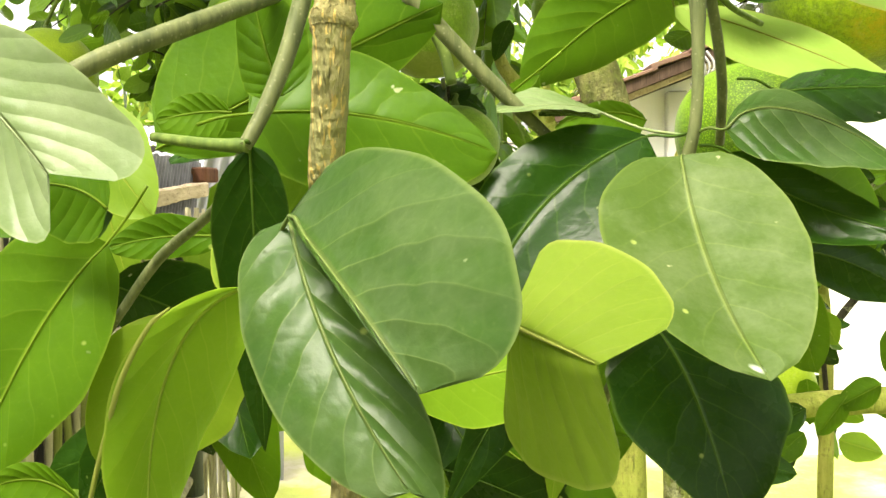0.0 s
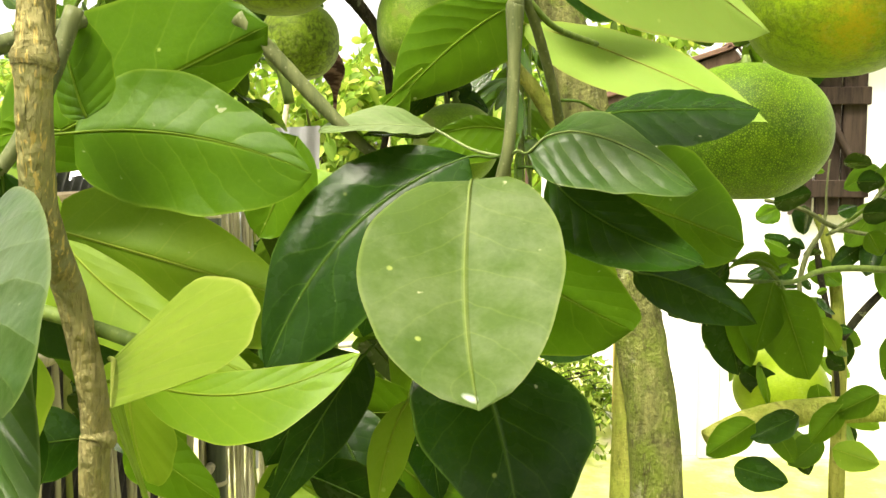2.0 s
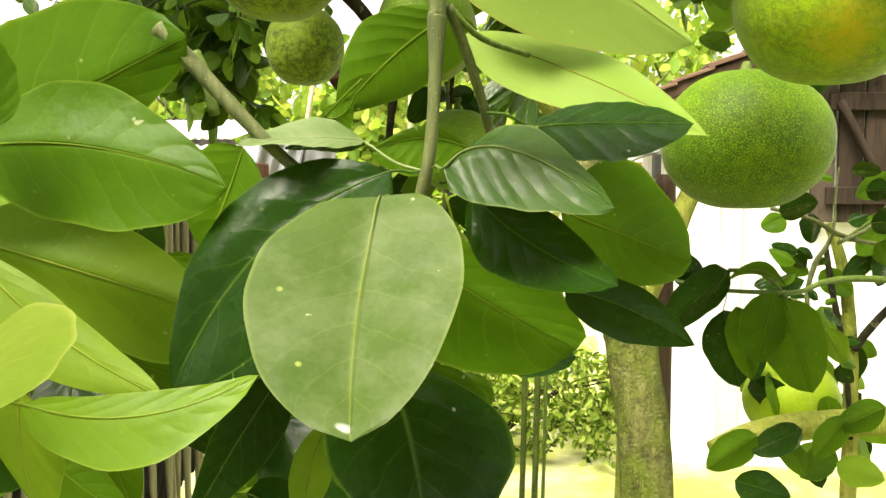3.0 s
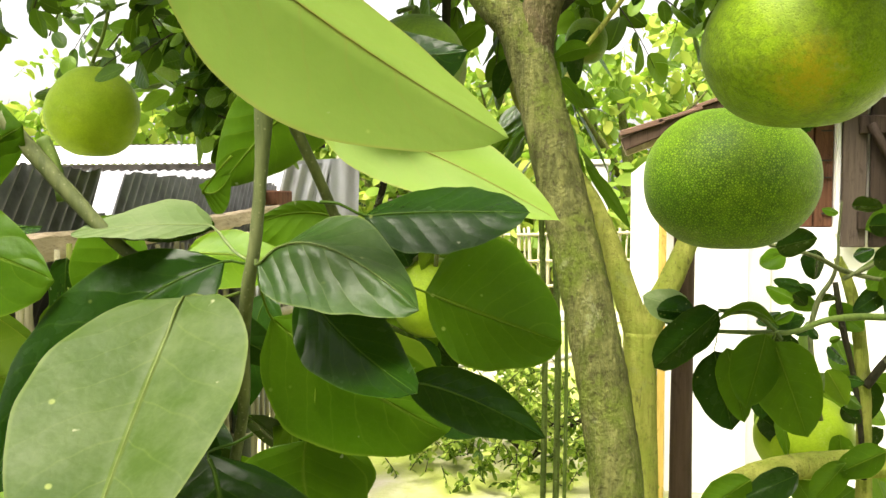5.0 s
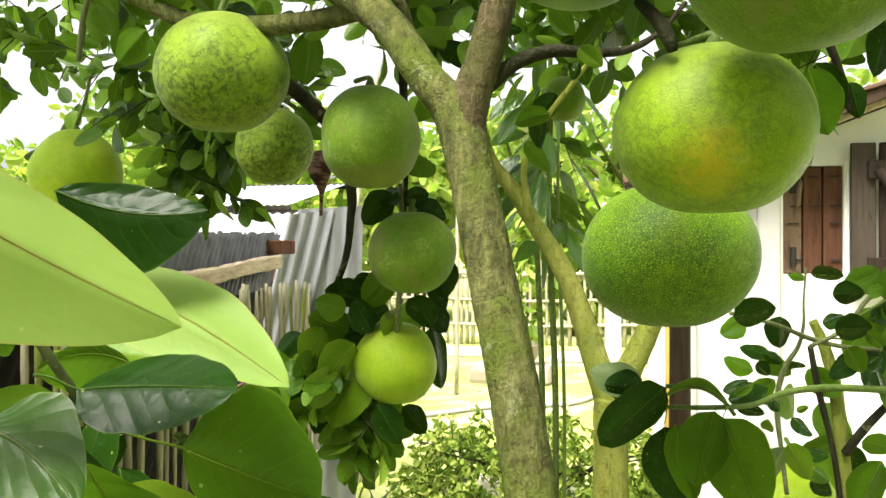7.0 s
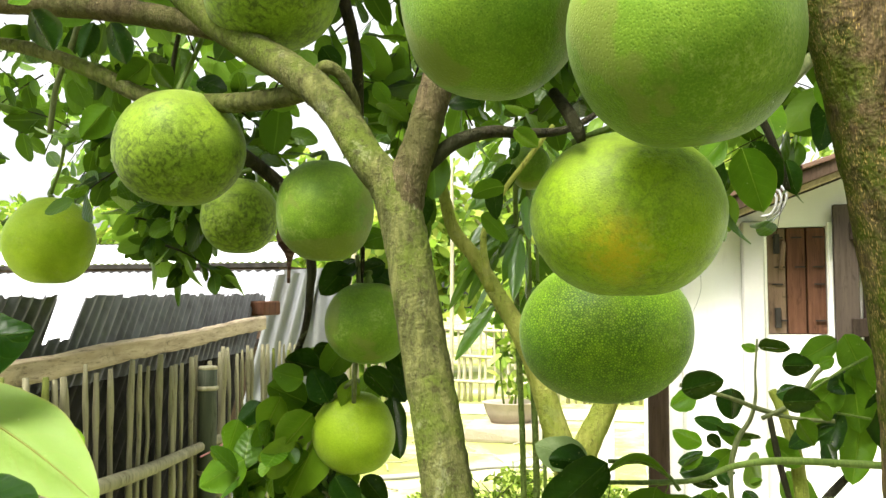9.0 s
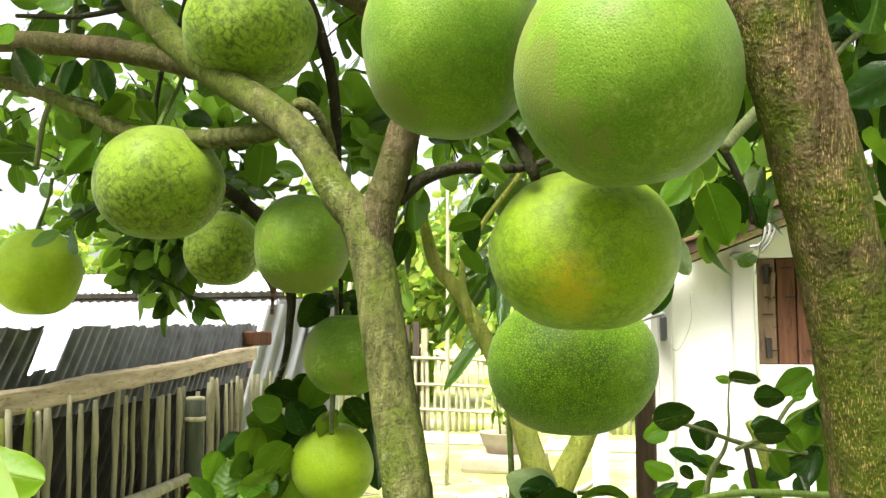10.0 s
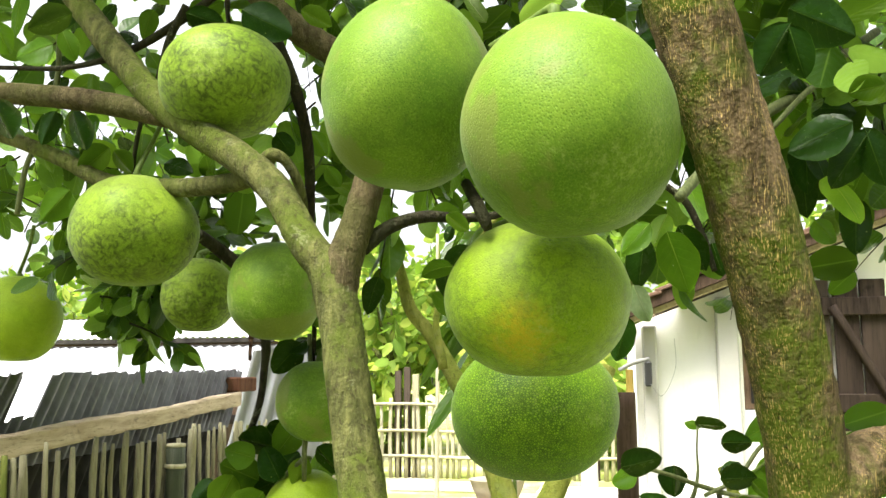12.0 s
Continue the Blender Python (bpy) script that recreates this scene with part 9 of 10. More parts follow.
leaf(old, "mid", (0.8444, 1.7846, 1.9194), (0.8900, 1.7780, 1.8971), (0.9357, 1.7794, 1.8669), (0.9032, 1.7913, 1.9186), (0.8769, 1.7647, 1.8757), nu=12, nv=3, ripple=0.03)
leaf(old, "dark", (0.7742, 1.4705, 1.9453), (0.8122, 1.4726, 1.9358), (0.8502, 1.4827, 1.9182), (0.8161, 1.4860, 1.9528), (0.8083, 1.4592, 1.9188), nu=12, nv=3, ripple=0.03)
leaf(old, "mid", (0.8784, 1.6451, 1.8546), (0.8406, 1.6473, 1.8452), (0.8029, 1.6575, 1.8279), (0.8474, 1.6441, 1.8247), (0.8339, 1.6504, 1.8658), nu=12, nv=3, ripple=0.03)
leaf(old, "fresh", (0.9376, 1.4905, 1.7051), (0.9514, 1.4586, 1.6675), (0.9652, 1.4346, 1.6219), (0.9770, 1.4701, 1.6682), (0.9258, 1.4471, 1.6668), nu=12, nv=3, ripple=0.03)
leaf(old, "dark", (0.9406, 1.5812, 1.8339), (0.9764, 1.5801, 1.8339), (1.0122, 1.5870, 1.8259), (0.9787, 1.5792, 1.8533), (0.9742, 1.5810, 1.8145), nu=12, nv=3, ripple=0.03)
leaf(old, "mid", (0.8933, 1.7906, 1.9324), (0.8654, 1.7820, 1.9124), (0.8376, 1.7814, 1.8844), (0.8777, 1.7862, 1.8973), (0.8531, 1.7777, 1.9276), nu=12, nv=3, ripple=0.03)
leaf(old, "dark", (0.9089, 1.7703, 1.8630), (0.8795, 1.7576, 1.8492), (0.8501, 1.7530, 1.8274), (0.8873, 1.7644, 1.8331), (0.8718, 1.7508, 1.8653), nu=12, nv=3, ripple=0.03)
leaf(old, "mid", (0.7398, 1.6230, 1.8895), (0.7294, 1.6507, 1.8541), (0.7191, 1.6864, 1.8107), (0.7564, 1.6505, 1.8469), (0.7025, 1.6509, 1.8613), nu=12, nv=3, ripple=0.03)
leaf(old, "fresh", (0.9600, 1.6359, 1.8422), (0.9221, 1.6347, 1.8187), (0.8842, 1.6414, 1.7872), (0.9369, 1.6395, 1.7987), (0.9073, 1.6298, 1.8387), nu=12, nv=3, ripple=0.03)
leaf(old, "dark", (0.9404, 1.6247, 1.8109), (0.9410, 1.6318, 1.7634), (0.9416, 1.6468, 1.7079), (0.9694, 1.6306, 1.7635), (0.9126, 1.6329, 1.7634), nu=12, nv=3, ripple=0.03)
leaf(old, "mid", (0.7368, 1.4795, 1.7021), (0.7441, 1.4478, 1.6698), (0.7514, 1.4241, 1.6296), (0.7686, 1.4484, 1.6744), (0.7196, 1.4473, 1.6653), nu=12, nv=3, ripple=0.03)
leaf(old, "dark", (0.8872, 1.6972, 1.7444), (0.8712, 1.6783, 1.7006), (0.8551, 1.6675, 1.6488), (0.8946, 1.6895, 1.6893), (0.8477, 1.6671, 1.7120), nu=12, nv=3, ripple=0.03)
leaf(old, "mid", (0.8315, 1.7111, 1.8270), (0.7935, 1.6966, 1.8154), (0.7555, 1.6901, 1.7958), (0.8035, 1.6881, 1.7966), (0.7834, 1.7051, 1.8341), nu=12, nv=3, ripple=0.03)
leaf(old, "fresh", (0.9444, 1.6037, 1.7851), (0.9693, 1.5822, 1.7488), (0.9941, 1.5687, 1.7045), (0.9928, 1.5903, 1.7599), (0.9457, 1.5742, 1.7378), nu=12, nv=3, ripple=0.03)
leaf(old, "dark", (0.9195, 1.7062, 1.8511), (0.8944, 1.7131, 1.8150), (0.8693, 1.7280, 1.7710), (0.9146, 1.7273, 1.8062), (0.8742, 1.6989, 1.8238), nu=12, nv=3, ripple=0.03)
leaf(old, "mid", (0.8102, 1.4275, 1.7131), (0.8182, 1.4146, 1.6831), (0.8262, 1.4097, 1.6450), (0.8356, 1.4233, 1.6849), (0.8009, 1.4059, 1.6813), nu=12, nv=3, ripple=0.03)
leaf(old, "dark", (0.8170, 1.4777, 1.8255), (0.8607, 1.4570, 1.8434), (0.9044, 1.4444, 1.8534), (0.8608, 1.4741, 1.8635), (0.8606, 1.4400, 1.8234), nu=12, nv=3, ripple=0.03)
leaf(old, "mid", (0.9151, 1.6228, 1.8582), (0.9501, 1.6215, 1.8291), (0.9850, 1.6283, 1.7920), (0.9667, 1.6297, 1.8474), (0.9334, 1.6134, 1.8108), nu=12, nv=3, ripple=0.03)
leaf(old, "fresh", (1.0722, 1.8908, 1.9407), (1.0996, 1.8611, 1.9217), (1.1271, 1.8394, 1.8947), (1.1095, 1.8535, 1.9420), (1.0897, 1.8686, 1.9014), nu=12, nv=3, ripple=0.03)
leaf(old, "dark", (0.7648, 1.6378, 1.8118), (0.7683, 1.6449, 1.7739), (0.7718, 1.6599, 1.7279), (0.7909, 1.6501, 1.7771), (0.7456, 1.6396, 1.7706), nu=12, nv=3, ripple=0.03)
leaf(old, "mid", (0.8061, 1.4548, 1.8567), (0.7842, 1.4585, 1.8201), (0.7623, 1.4701, 1.7755), (0.8026, 1.4743, 1.8131), (0.7658, 1.4427, 1.8271), nu=12, nv=3, ripple=0.03)
leaf(old, "dark", (0.9356, 1.6550, 1.7707), (0.9422, 1.6701, 1.7273), (0.9489, 1.6931, 1.6758), (0.9695, 1.6728, 1.7322), (0.9150, 1.6674, 1.7223), nu=12, nv=3, ripple=0.03)
leaf(old, "mid", (0.8937, 1.8694, 1.8856), (0.9032, 1.8957, 1.8530), (0.9127, 1.9301, 1.8125), (0.9285, 1.8892, 1.8542), (0.8779, 1.9022, 1.8519), nu=12, nv=3, ripple=0.03)
leaf(old, "fresh", (0.7293, 1.8662, 1.7238), (0.7143, 1.8508, 1.6935), (0.6992, 1.8435, 1.6552), (0.7338, 1.8475, 1.6860), (0.6948, 1.8541, 1.7010), nu=12, nv=3, ripple=0.03)
leaf(side_spray, "mid", (0.8117, 1.8596, 0.9084), (0.8166, 1.8589, 0.8638), (0.8214, 1.8662, 0.8112), (0.8385, 1.8442, 0.8650), (0.7946, 1.8736, 0.8626), nu=12, nv=3, ripple=0.03)
leaf(side_spray, "fresh", (0.8795, 1.9598, 0.8493), (0.9282, 1.9602, 0.8241), (0.9770, 1.9685, 0.7908), (0.9427, 1.9694, 0.8496), (0.9138, 1.9509, 0.7985), nu=12, nv=3, ripple=0.03)
leaf(side_spray, "dark", (0.9078, 2.0124, 0.9868), (0.9107, 2.0259, 0.9419), (0.9136, 2.0475, 0.8891), (0.9357, 2.0137, 0.9390), (0.8856, 2.0381, 0.9448), nu=12, nv=3, ripple=0.03)
leaf(side_spray, "mid", (0.8126, 2.0326, 0.9091), (0.8345, 2.0331, 0.8642), (0.8564, 2.0415, 0.8113), (0.8608, 2.0359, 0.8762), (0.8082, 2.0302, 0.8522), nu=12, nv=3, ripple=0.03)
leaf(side_spray, "mid", (1.0143, 2.3680, 0.9165), (1.0578, 2.3864, 0.9065), (1.1012, 2.4127, 0.8885), (1.0675, 2.3835, 0.9320), (1.0480, 2.3892, 0.8810), nu=12, nv=3, ripple=0.03)
leaf(side_spray, "fresh", (0.9186, 2.3155, 0.6867), (0.9082, 2.2522, 0.6600), (0.8977, 2.1969, 0.6254), (0.9439, 2.2495, 0.6531), (0.8725, 2.2549, 0.6670), nu=12, nv=3, ripple=0.03)
leaf(side_spray, "dark", (0.6743, 1.8863, 1.0453), (0.6735, 1.8744, 0.9910), (0.6726, 1.8705, 0.9287), (0.7052, 1.8754, 0.9904), (0.6417, 1.8734, 0.9915), nu=12, nv=3, ripple=0.03)
leaf(side_spray, "mid", (0.8434, 2.2562, 0.6888), (0.8778, 2.2575, 0.6641), (0.9122, 2.2668, 0.6315), (0.8916, 2.2431, 0.6780), (0.8640, 2.2719, 0.6502), nu=12, nv=3, ripple=0.03)
leaf(side_spray, "mid", (0.8712, 2.1280, 1.0488), (0.8905, 2.0966, 0.9992), (0.9099, 2.0732, 0.9415), (0.9215, 2.0918, 1.0128), (0.8596, 2.1013, 0.9855), nu=12, nv=3, ripple=0.03)
leaf(side_spray, "fresh", (0.9843, 2.2481, 0.7559), (0.9983, 2.2120, 0.7015), (1.0124, 2.1838, 0.6391), (1.0277, 2.2336, 0.6966), (0.9690, 2.1904, 0.7063), nu=12, nv=3, ripple=0.03)
leaf(side_spray, "dark", (0.8889, 2.2166, 0.6901), (0.9086, 2.2294, 0.6459), (0.9282, 2.2502, 0.5936), (0.9353, 2.2326, 0.6579), (0.8818, 2.2261, 0.6338), nu=12, nv=3, ripple=0.03)
leaf(side_spray, "mid", (0.9683, 1.9929, 0.8572), (1.0062, 1.9795, 0.8266), (1.0441, 1.9742, 0.7879), (1.0162, 1.9590, 0.8431), (0.9962, 2.0001, 0.8101), nu=12, nv=3, ripple=0.03)
leaf(side_spray, "mid", (0.7418, 1.9137, 0.9125), (0.7494, 1.9518, 0.8648), (0.7571, 1.9979, 0.8091), (0.7809, 1.9632, 0.8787), (0.7180, 1.9405, 0.8509), nu=12, nv=3, ripple=0.03)
leaf(side_spray, "fresh", (0.9654, 2.3179, 0.8699), (0.9919, 2.2829, 0.8565), (1.0183, 2.2559, 0.8352), (1.0085, 2.2879, 0.8730), (0.9752, 2.2778, 0.8401), nu=12, nv=3, ripple=0.03)
leaf(side_spray, "dark", (1.0386, 2.3147, 0.7109), (1.0256, 2.2849, 0.6814), (1.0126, 2.2632, 0.6439), (1.0481, 2.2777, 0.6782), (1.0031, 2.2921, 0.6847), nu=12, nv=3, ripple=0.03)
leaf(side_spray, "mid", (0.7131, 1.9102, 0.9418), (0.7170, 1.8839, 0.9025), (0.7209, 1.8657, 0.8552), (0.7337, 1.9027, 0.8944), (0.7003, 1.8652, 0.9106), nu=12, nv=3, ripple=0.03)
leaf(side_spray, "mid", (0.9263, 2.2403, 0.9059), (0.9081, 2.2790, 0.9102), (0.8899, 2.3256, 0.9065), (0.9120, 2.2808, 0.8855), (0.9043, 2.2771, 0.9349), nu=12, nv=3, ripple=0.03)
leaf(side_spray, "fresh", (0.7779, 2.1260, 0.9463), (0.8179, 2.1067, 0.9069), (0.8579, 2.0954, 0.8596), (0.8408, 2.1013, 0.9300), (0.7950, 2.1120, 0.8839), nu=12, nv=3, ripple=0.03)
leaf(side_spray, "dark", (1.0398, 2.3374, 0.8070), (0.9926, 2.3280, 0.7700), (0.9455, 2.3267, 0.7249), (1.0129, 2.3393, 0.7452), (0.9724, 2.3168, 0.7947), nu=12, nv=3, ripple=0.03)
leaf(side_spray, "mid", (0.9433, 2.2134, 0.6982), (0.8950, 2.1756, 0.6778), (0.8467, 2.1459, 0.6495), (0.9163, 2.1619, 0.6545), (0.8737, 2.1894, 0.7012), nu=12, nv=3, ripple=0.03)
leaf(side_spray, "mid", (0.7134, 2.0567, 1.0201), (0.7058, 2.0242, 0.9822), (0.6982, 1.9998, 0.9363), (0.7329, 2.0248, 0.9769), (0.6787, 2.0237, 0.9875), nu=12, nv=3, ripple=0.03)
leaf(side_spray, "fresh", (0.7535, 2.2094, 0.9094), (0.7407, 2.2128, 0.8706), (0.7280, 2.2241, 0.8237), (0.7582, 2.2297, 0.8683), (0.7232, 2.1958, 0.8729), nu=12, nv=3, ripple=0.03)
leaf(side_spray, "dark", (0.8051, 2.2836, 0.8209), (0.8451, 2.2495, 0.8090), (0.8851, 2.2234, 0.7892), (0.8569, 2.2516, 0.8347), (0.8333, 2.2474, 0.7833), nu=12, nv=3, ripple=0.03)
leaf(side_spray, "mid", (0.7035, 1.9259, 0.9995), (0.6476, 1.8895, 0.9923), (0.5916, 1.8610, 0.9771), (0.6573, 1.8844, 0.9586), (0.6379, 1.8945, 1.0260), nu=12, nv=3, ripple=0.03)
leaf(side_spray, "mid", (0.8290, 2.1688, 0.9196), (0.8036, 2.1501, 0.8738), (0.7782, 2.1394, 0.8200), (0.8289, 2.1593, 0.8582), (0.7782, 2.1409, 0.8895), nu=12, nv=3, ripple=0.03)
leaf(side_spray, "fresh", (0.8523, 2.1978, 0.9315), (0.8863, 2.1683, 0.8961), (0.9202, 2.1468, 0.8527), (0.9085, 2.1645, 0.9177), (0.8640, 2.1721, 0.8745), nu=12, nv=3, ripple=0.03)
leaf(side_spray, "dark", (0.6741, 1.8968, 0.9279), (0.7184, 1.9079, 0.8953), (0.7627, 1.9270, 0.8548), (0.7397, 1.9004, 0.9181), (0.6971, 1.9154, 0.8726), nu=12, nv=3, ripple=0.03)
leaf(side_spray, "mid", (0.7492, 1.9720, 0.7991), (0.7749, 1.9562, 0.7627), (0.8005, 1.9484, 0.7182), (0.7976, 1.9610, 0.7757), (0.7521, 1.9513, 0.7496), nu=12, nv=3, ripple=0.03)
leaf(side_spray, "mid", (0.9074, 2.0055, 1.0062), (0.8632, 2.0354, 0.9777), (0.8191, 2.0733, 0.9412), (0.8885, 2.0549, 0.9638), (0.8380, 2.0160, 0.9917), nu=12, nv=3, ripple=0.03)
leaf(side_spray, "fresh", (0.7802, 2.0244, 1.0853), (0.7990, 2.0693, 1.0544), (0.8179, 2.1222, 1.0156), (0.8145, 2.0827, 1.0816), (0.7836, 2.0559, 1.0273), nu=12, nv=3, ripple=0.03)
leaf(old, "grey", (0.5082, 0.9527, 1.7616), (0.4983, 0.9448, 1.7739), (0.4872, 0.9445, 1.7894), (0.4899, 0.9577, 1.7749), (0.5053, 0.9394, 1.7760), nu=14, nv=4, cup=0.28, ripple=0.02)
leaf(old, "light", (0.5391, 0.9783, 1.7694), (0.5623, 0.9771, 1.7818), (0.5849, 0.9834, 1.7975), (0.5569, 0.9629, 1.7876), (0.5673, 0.9989, 1.7789), nu=14, nv=4, cup=0.28, ripple=0.02)
leaf(old, "dark", (0.8304, 1.1511, 1.8317), (0.8672, 1.1569, 1.8139), (0.9058, 1.1709, 1.7992), (0.8805, 1.1595, 1.8432), (0.8558, 1.1626, 1.7877), nu=14, nv=4, cup=0.28, ripple=0.02)
leaf(old, "dark", (0.8331, 1.1540, 1.8156), (0.8138, 1.1506, 1.7837), (0.7960, 1.1554, 1.7547), (0.8360, 1.1666, 1.7751), (0.7934, 1.1429, 1.7950), nu=14, nv=4, cup=0.28, ripple=0.02)
leaf(old, "dark", (0.8298, 1.1538, 1.8124), (0.8375, 1.1559, 1.7804), (0.8469, 1.1661, 1.7512), (0.8564, 1.1509, 1.7838), (0.8199, 1.1689, 1.7796), nu=14, nv=4, cup=0.28, ripple=0.02)
leaf(old, "dark", (0.9131, 1.2358, 1.7169), (0.8731, 1.2265, 1.6974), (0.8350, 1.2255, 1.6801), (0.8797, 1.2164, 1.6705), (0.8681, 1.2448, 1.7273), nu=14, nv=4, cup=0.28, ripple=0.02)
leaf(old, "dark", (0.9329, 1.2412, 1.7066), (0.9072, 1.2373, 1.6703), (0.8837, 1.2417, 1.6359), (0.9279, 1.2535, 1.6603), (0.8888, 1.2295, 1.6821), nu=14, nv=4, cup=0.28, ripple=0.02)
leaf(old, "dark", (0.9263, 1.2394, 1.7100), (0.9367, 1.2427, 1.6735), (0.9494, 1.2544, 1.6390), (0.9572, 1.2434, 1.6805), (0.9183, 1.2504, 1.6684), nu=14, nv=4, cup=0.28, ripple=0.02)
leaf(old, "mid", (0.9690, 1.2898, 1.7769), (0.9438, 1.2816, 1.7704), (0.9210, 1.2817, 1.7665), (0.9519, 1.3025, 1.7593), (0.9382, 1.2690, 1.7836), nu=14, nv=4, cup=0.28, ripple=0.02)
leaf(old, "mid", (0.9187, 1.5053, 1.6418), (0.9337, 1.5068, 1.6243), (0.9507, 1.5166, 1.6082), (0.9509, 1.5282, 1.6396), (0.9188, 1.4938, 1.6107), nu=14, nv=4, cup=0.28, ripple=0.02)
leaf(old, "mid", (0.6743, 1.3564, 1.6219), (0.6544, 1.3515, 1.6002), (0.6347, 1.3546, 1.5797), (0.6662, 1.3450, 1.5871), (0.6424, 1.3659, 1.6148), nu=14, nv=4, cup=0.28, ripple=0.02)
leaf(old, "mid", (0.6968, 1.3626, 1.6102), (0.7105, 1.3674, 1.5672), (0.7246, 1.3805, 1.5251), (0.7360, 1.3533, 1.5746), (0.6845, 1.3896, 1.5605), nu=14, nv=4, cup=0.28, ripple=0.02)
leaf(old, "dark", (0.7160, 1.4156, 1.6262), (0.7345, 1.4200, 1.5933), (0.7537, 1.4325, 1.5616), (0.7508, 1.4029, 1.6017), (0.7183, 1.4451, 1.5857), nu=14, nv=4, cup=0.28, ripple=0.02)
leaf(old, "dark", (0.6677, 1.4083, 1.6103), (0.6624, 1.4084, 1.5737), (0.6573, 1.4167, 1.5380), (0.6843, 1.4248, 1.5726), (0.6410, 1.4002, 1.5758), nu=14, nv=4, cup=0.28, ripple=0.02)
leaf(old, "grey", (0.6476, 1.3126, 1.5322), (0.6577, 1.3140, 1.5078), (0.6680, 1.3237, 1.4840), (0.6729, 1.3342, 1.5158), (0.6431, 1.3021, 1.5005), nu=14, nv=4, cup=0.28, ripple=0.02)
leaf(old, "dark", (0.6395, 1.3679, 1.4947), (0.6308, 1.3666, 1.4637), (0.6222, 1.3734, 1.4330), (0.6489, 1.3676, 1.4589), (0.6125, 1.3737, 1.4689), nu=14, nv=4, cup=0.28, ripple=0.02)
leaf(old, "dark", (0.7630, 1.4285, 1.6018), (0.7697, 1.4293, 1.5771), (0.7773, 1.4384, 1.5535), (0.7837, 1.4279, 1.5814), (0.7564, 1.4390, 1.5738), nu=14, nv=4, cup=0.28, ripple=0.02)
leaf(old, "mid", (0.4088, 1.2513, 1.6260), (0.4238, 1.2519, 1.6141), (0.4374, 1.2602, 1.6036), (0.4324, 1.2425, 1.6212), (0.4137, 1.2690, 1.6082), nu=14, nv=4, cup=0.28, ripple=0.02)
leaf(old, "dark", (0.4065, 1.3033, 1.6195), (0.4031, 1.3002, 1.6073), (0.3981, 1.3049, 1.5964), (0.4091, 1.3058, 1.6056), (0.3955, 1.3024, 1.6103), nu=14, nv=4, cup=0.28, ripple=0.02)
leaf(side_spray, "mid", (0.9223, 1.8796, 1.3348), (0.8873, 1.8775, 1.3139), (0.8508, 1.8668, 1.2935), (0.8770, 1.8819, 1.3352), (0.8976, 1.8730, 1.2928), nu=14, nv=4, cup=0.25, ripple=0.02)
leaf(side_spray, "mid", (0.9400, 1.9013, 1.3441), (0.9561, 1.8944, 1.3011), (0.9698, 1.8787, 1.2597), (0.9298, 1.8982, 1.2873), (0.9820, 1.8905, 1.3148), nu=14, nv=4, cup=0.25, ripple=0.02)
leaf(side_spray, "mid", (0.9239, 1.8716, 1.2632), (0.8894, 1.8676, 1.2222), (0.8535, 1.8551, 1.1824), (0.8658, 1.8693, 1.2432), (0.9129, 1.8659, 1.2014), nu=14, nv=4, cup=0.25, ripple=0.02)
leaf(side_spray, "mid", (0.9481, 1.8883, 1.2823), (0.9546, 1.8911, 1.2229), (0.9591, 1.8851, 1.1651), (0.9200, 1.8925, 1.2168), (0.9889, 1.8895, 1.2290), nu=14, nv=4, cup=0.25, ripple=0.02)
leaf(side_spray, "dark", (0.9015, 1.8916, 1.1834), (0.8666, 1.8811, 1.1603), (0.8306, 1.8621, 1.1388), (0.8556, 1.8857, 1.1779), (0.8776, 1.8765, 1.1430), nu=14, nv=4, cup=0.25, ripple=0.02)
leaf(side_spray, "mid", (0.9742, 1.9350, 1.1903), (0.9563, 1.9035, 1.1308), (0.9369, 1.8632, 1.0755), (0.9238, 1.9047, 1.1344), (0.9885, 1.9023, 1.1272), nu=14, nv=4, cup=0.25, ripple=0.02)
leaf(side_spray, "dark", (0.9212, 1.8769, 1.2060), (0.9067, 1.8666, 1.1638), (0.8907, 1.8477, 1.1236), (0.8851, 1.8699, 1.1689), (0.9281, 1.8632, 1.1587), nu=14, nv=4, cup=0.25, ripple=0.02)
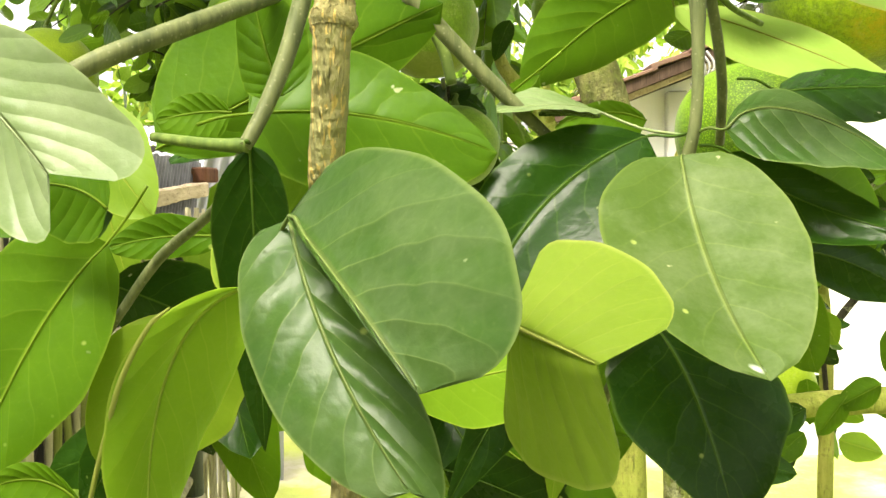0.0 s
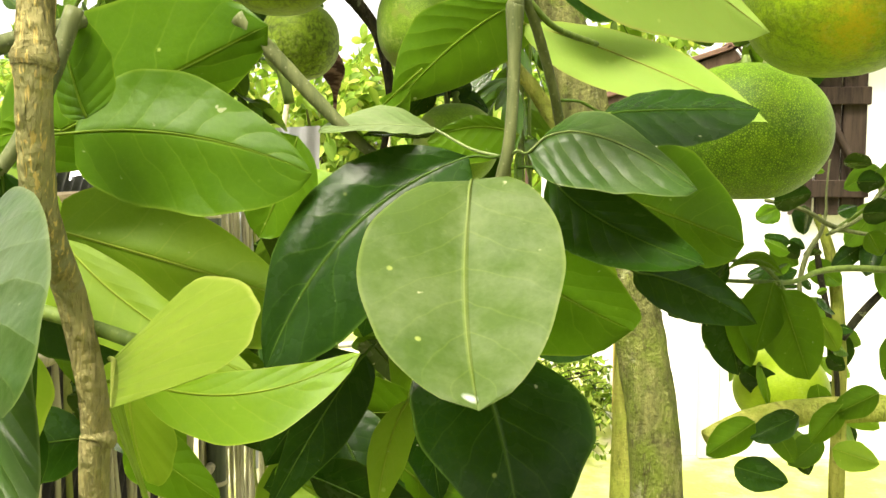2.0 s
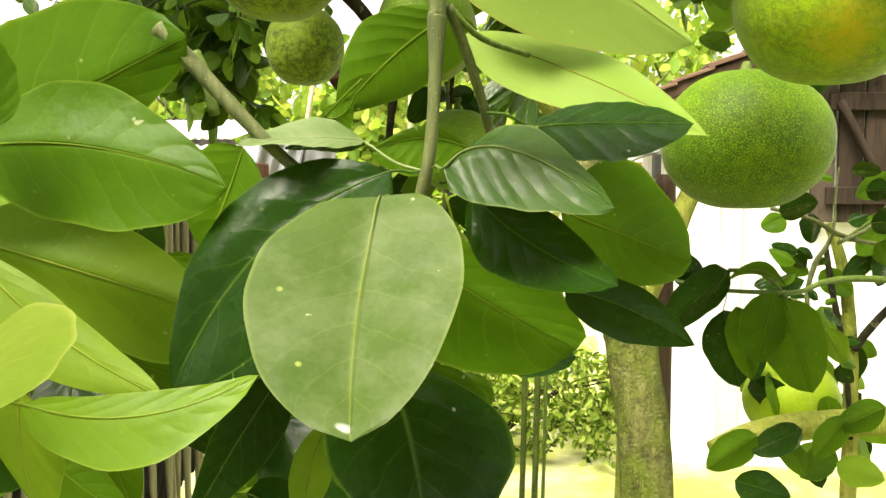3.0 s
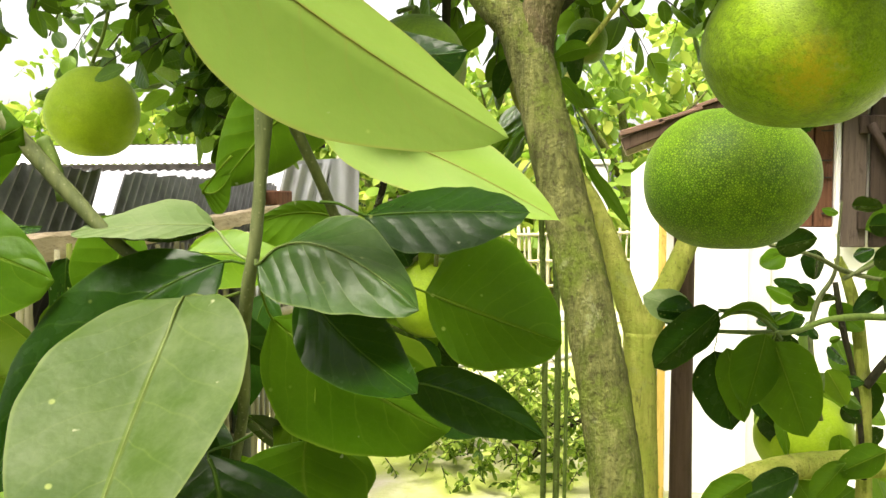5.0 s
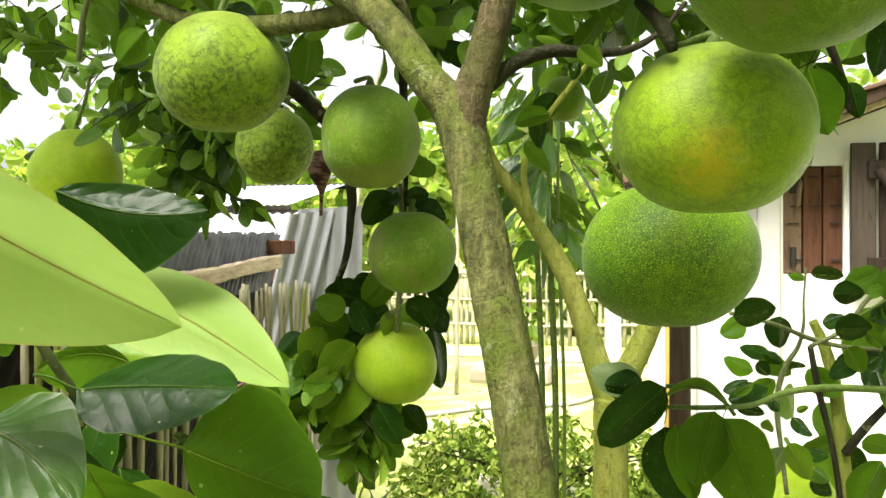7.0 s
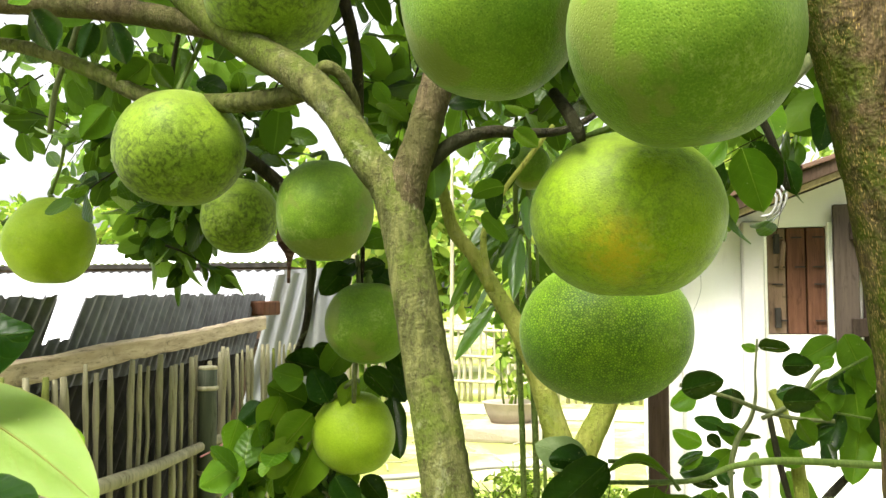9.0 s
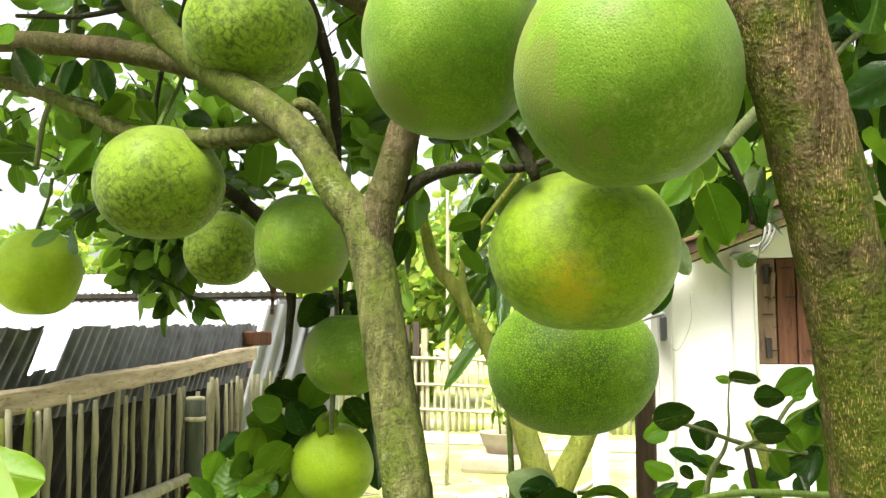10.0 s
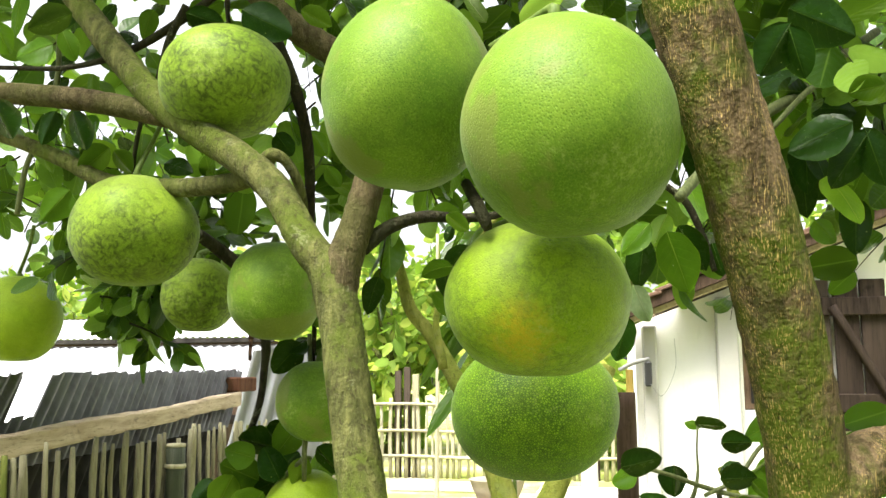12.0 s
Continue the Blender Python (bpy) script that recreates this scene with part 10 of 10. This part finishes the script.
leaf(side_spray, "dark", (0.9916, 1.9508, 1.2685), (0.9411, 1.8949, 1.2584), (0.8911, 1.8309, 1.2499), (0.9343, 1.8998, 1.2832), (0.9478, 1.8900, 1.2338), nu=14, nv=4, cup=0.25, ripple=0.02)
leaf(side_spray, "mid", (0.7999, 1.8958, 1.1482), (0.8261, 1.8803, 1.1263), (0.8499, 1.8559, 1.1067), (0.8112, 1.8869, 1.1056), (0.8408, 1.8736, 1.1468), nu=14, nv=4, cup=0.25, ripple=0.02)
leaf(side_spray, "mid", (0.9660, 1.8368, 1.3102), (0.9985, 1.8649, 1.2673), (1.0293, 1.8843, 1.2244), (0.9758, 1.8697, 1.2490), (1.0210, 1.8600, 1.2854), nu=14, nv=4, cup=0.25, ripple=0.02)
leaf(side_spray, "dark", (0.9823, 1.8769, 1.2385), (0.9994, 1.8985, 1.1821), (1.0145, 1.9114, 1.1261), (0.9719, 1.9017, 1.1729), (1.0266, 1.8952, 1.1912), nu=14, nv=4, cup=0.25, ripple=0.02)
leaf(side_spray, "mid", (0.7052, 1.8333, 1.1802), (0.7349, 1.8431, 1.1623), (0.7637, 1.8444, 1.1456), (0.7263, 1.8509, 1.1448), (0.7434, 1.8354, 1.1795), nu=14, nv=4, cup=0.25, ripple=0.02)
leaf(side_spray, "mid", (0.7272, 1.7969, 1.1425), (0.7029, 1.8317, 1.1123), (0.6767, 1.8578, 1.0827), (0.6908, 1.8363, 1.1266), (0.7148, 1.8270, 1.0982), nu=14, nv=4, cup=0.25, ripple=0.02)
rod("twig", [(0.8198, 1.8646, 1.2025, 0.0026), (0.8674, 1.8614, 1.2398, 0.0026), (0.9184, 1.8589, 1.2766, 0.0026), (0.9825, 1.8905, 1.3059, 0.0026)], TWIG_GREEN, side_spray, 6, 5, 0.05)
rod("twig", [(0.8383, 1.8678, 1.2108, 0.0022), (0.9073, 1.8724, 1.2036, 0.0022), (0.9753, 1.8771, 1.1925, 0.0022)], TWIG_GREEN, side_spray, 6, 5, 0.05)
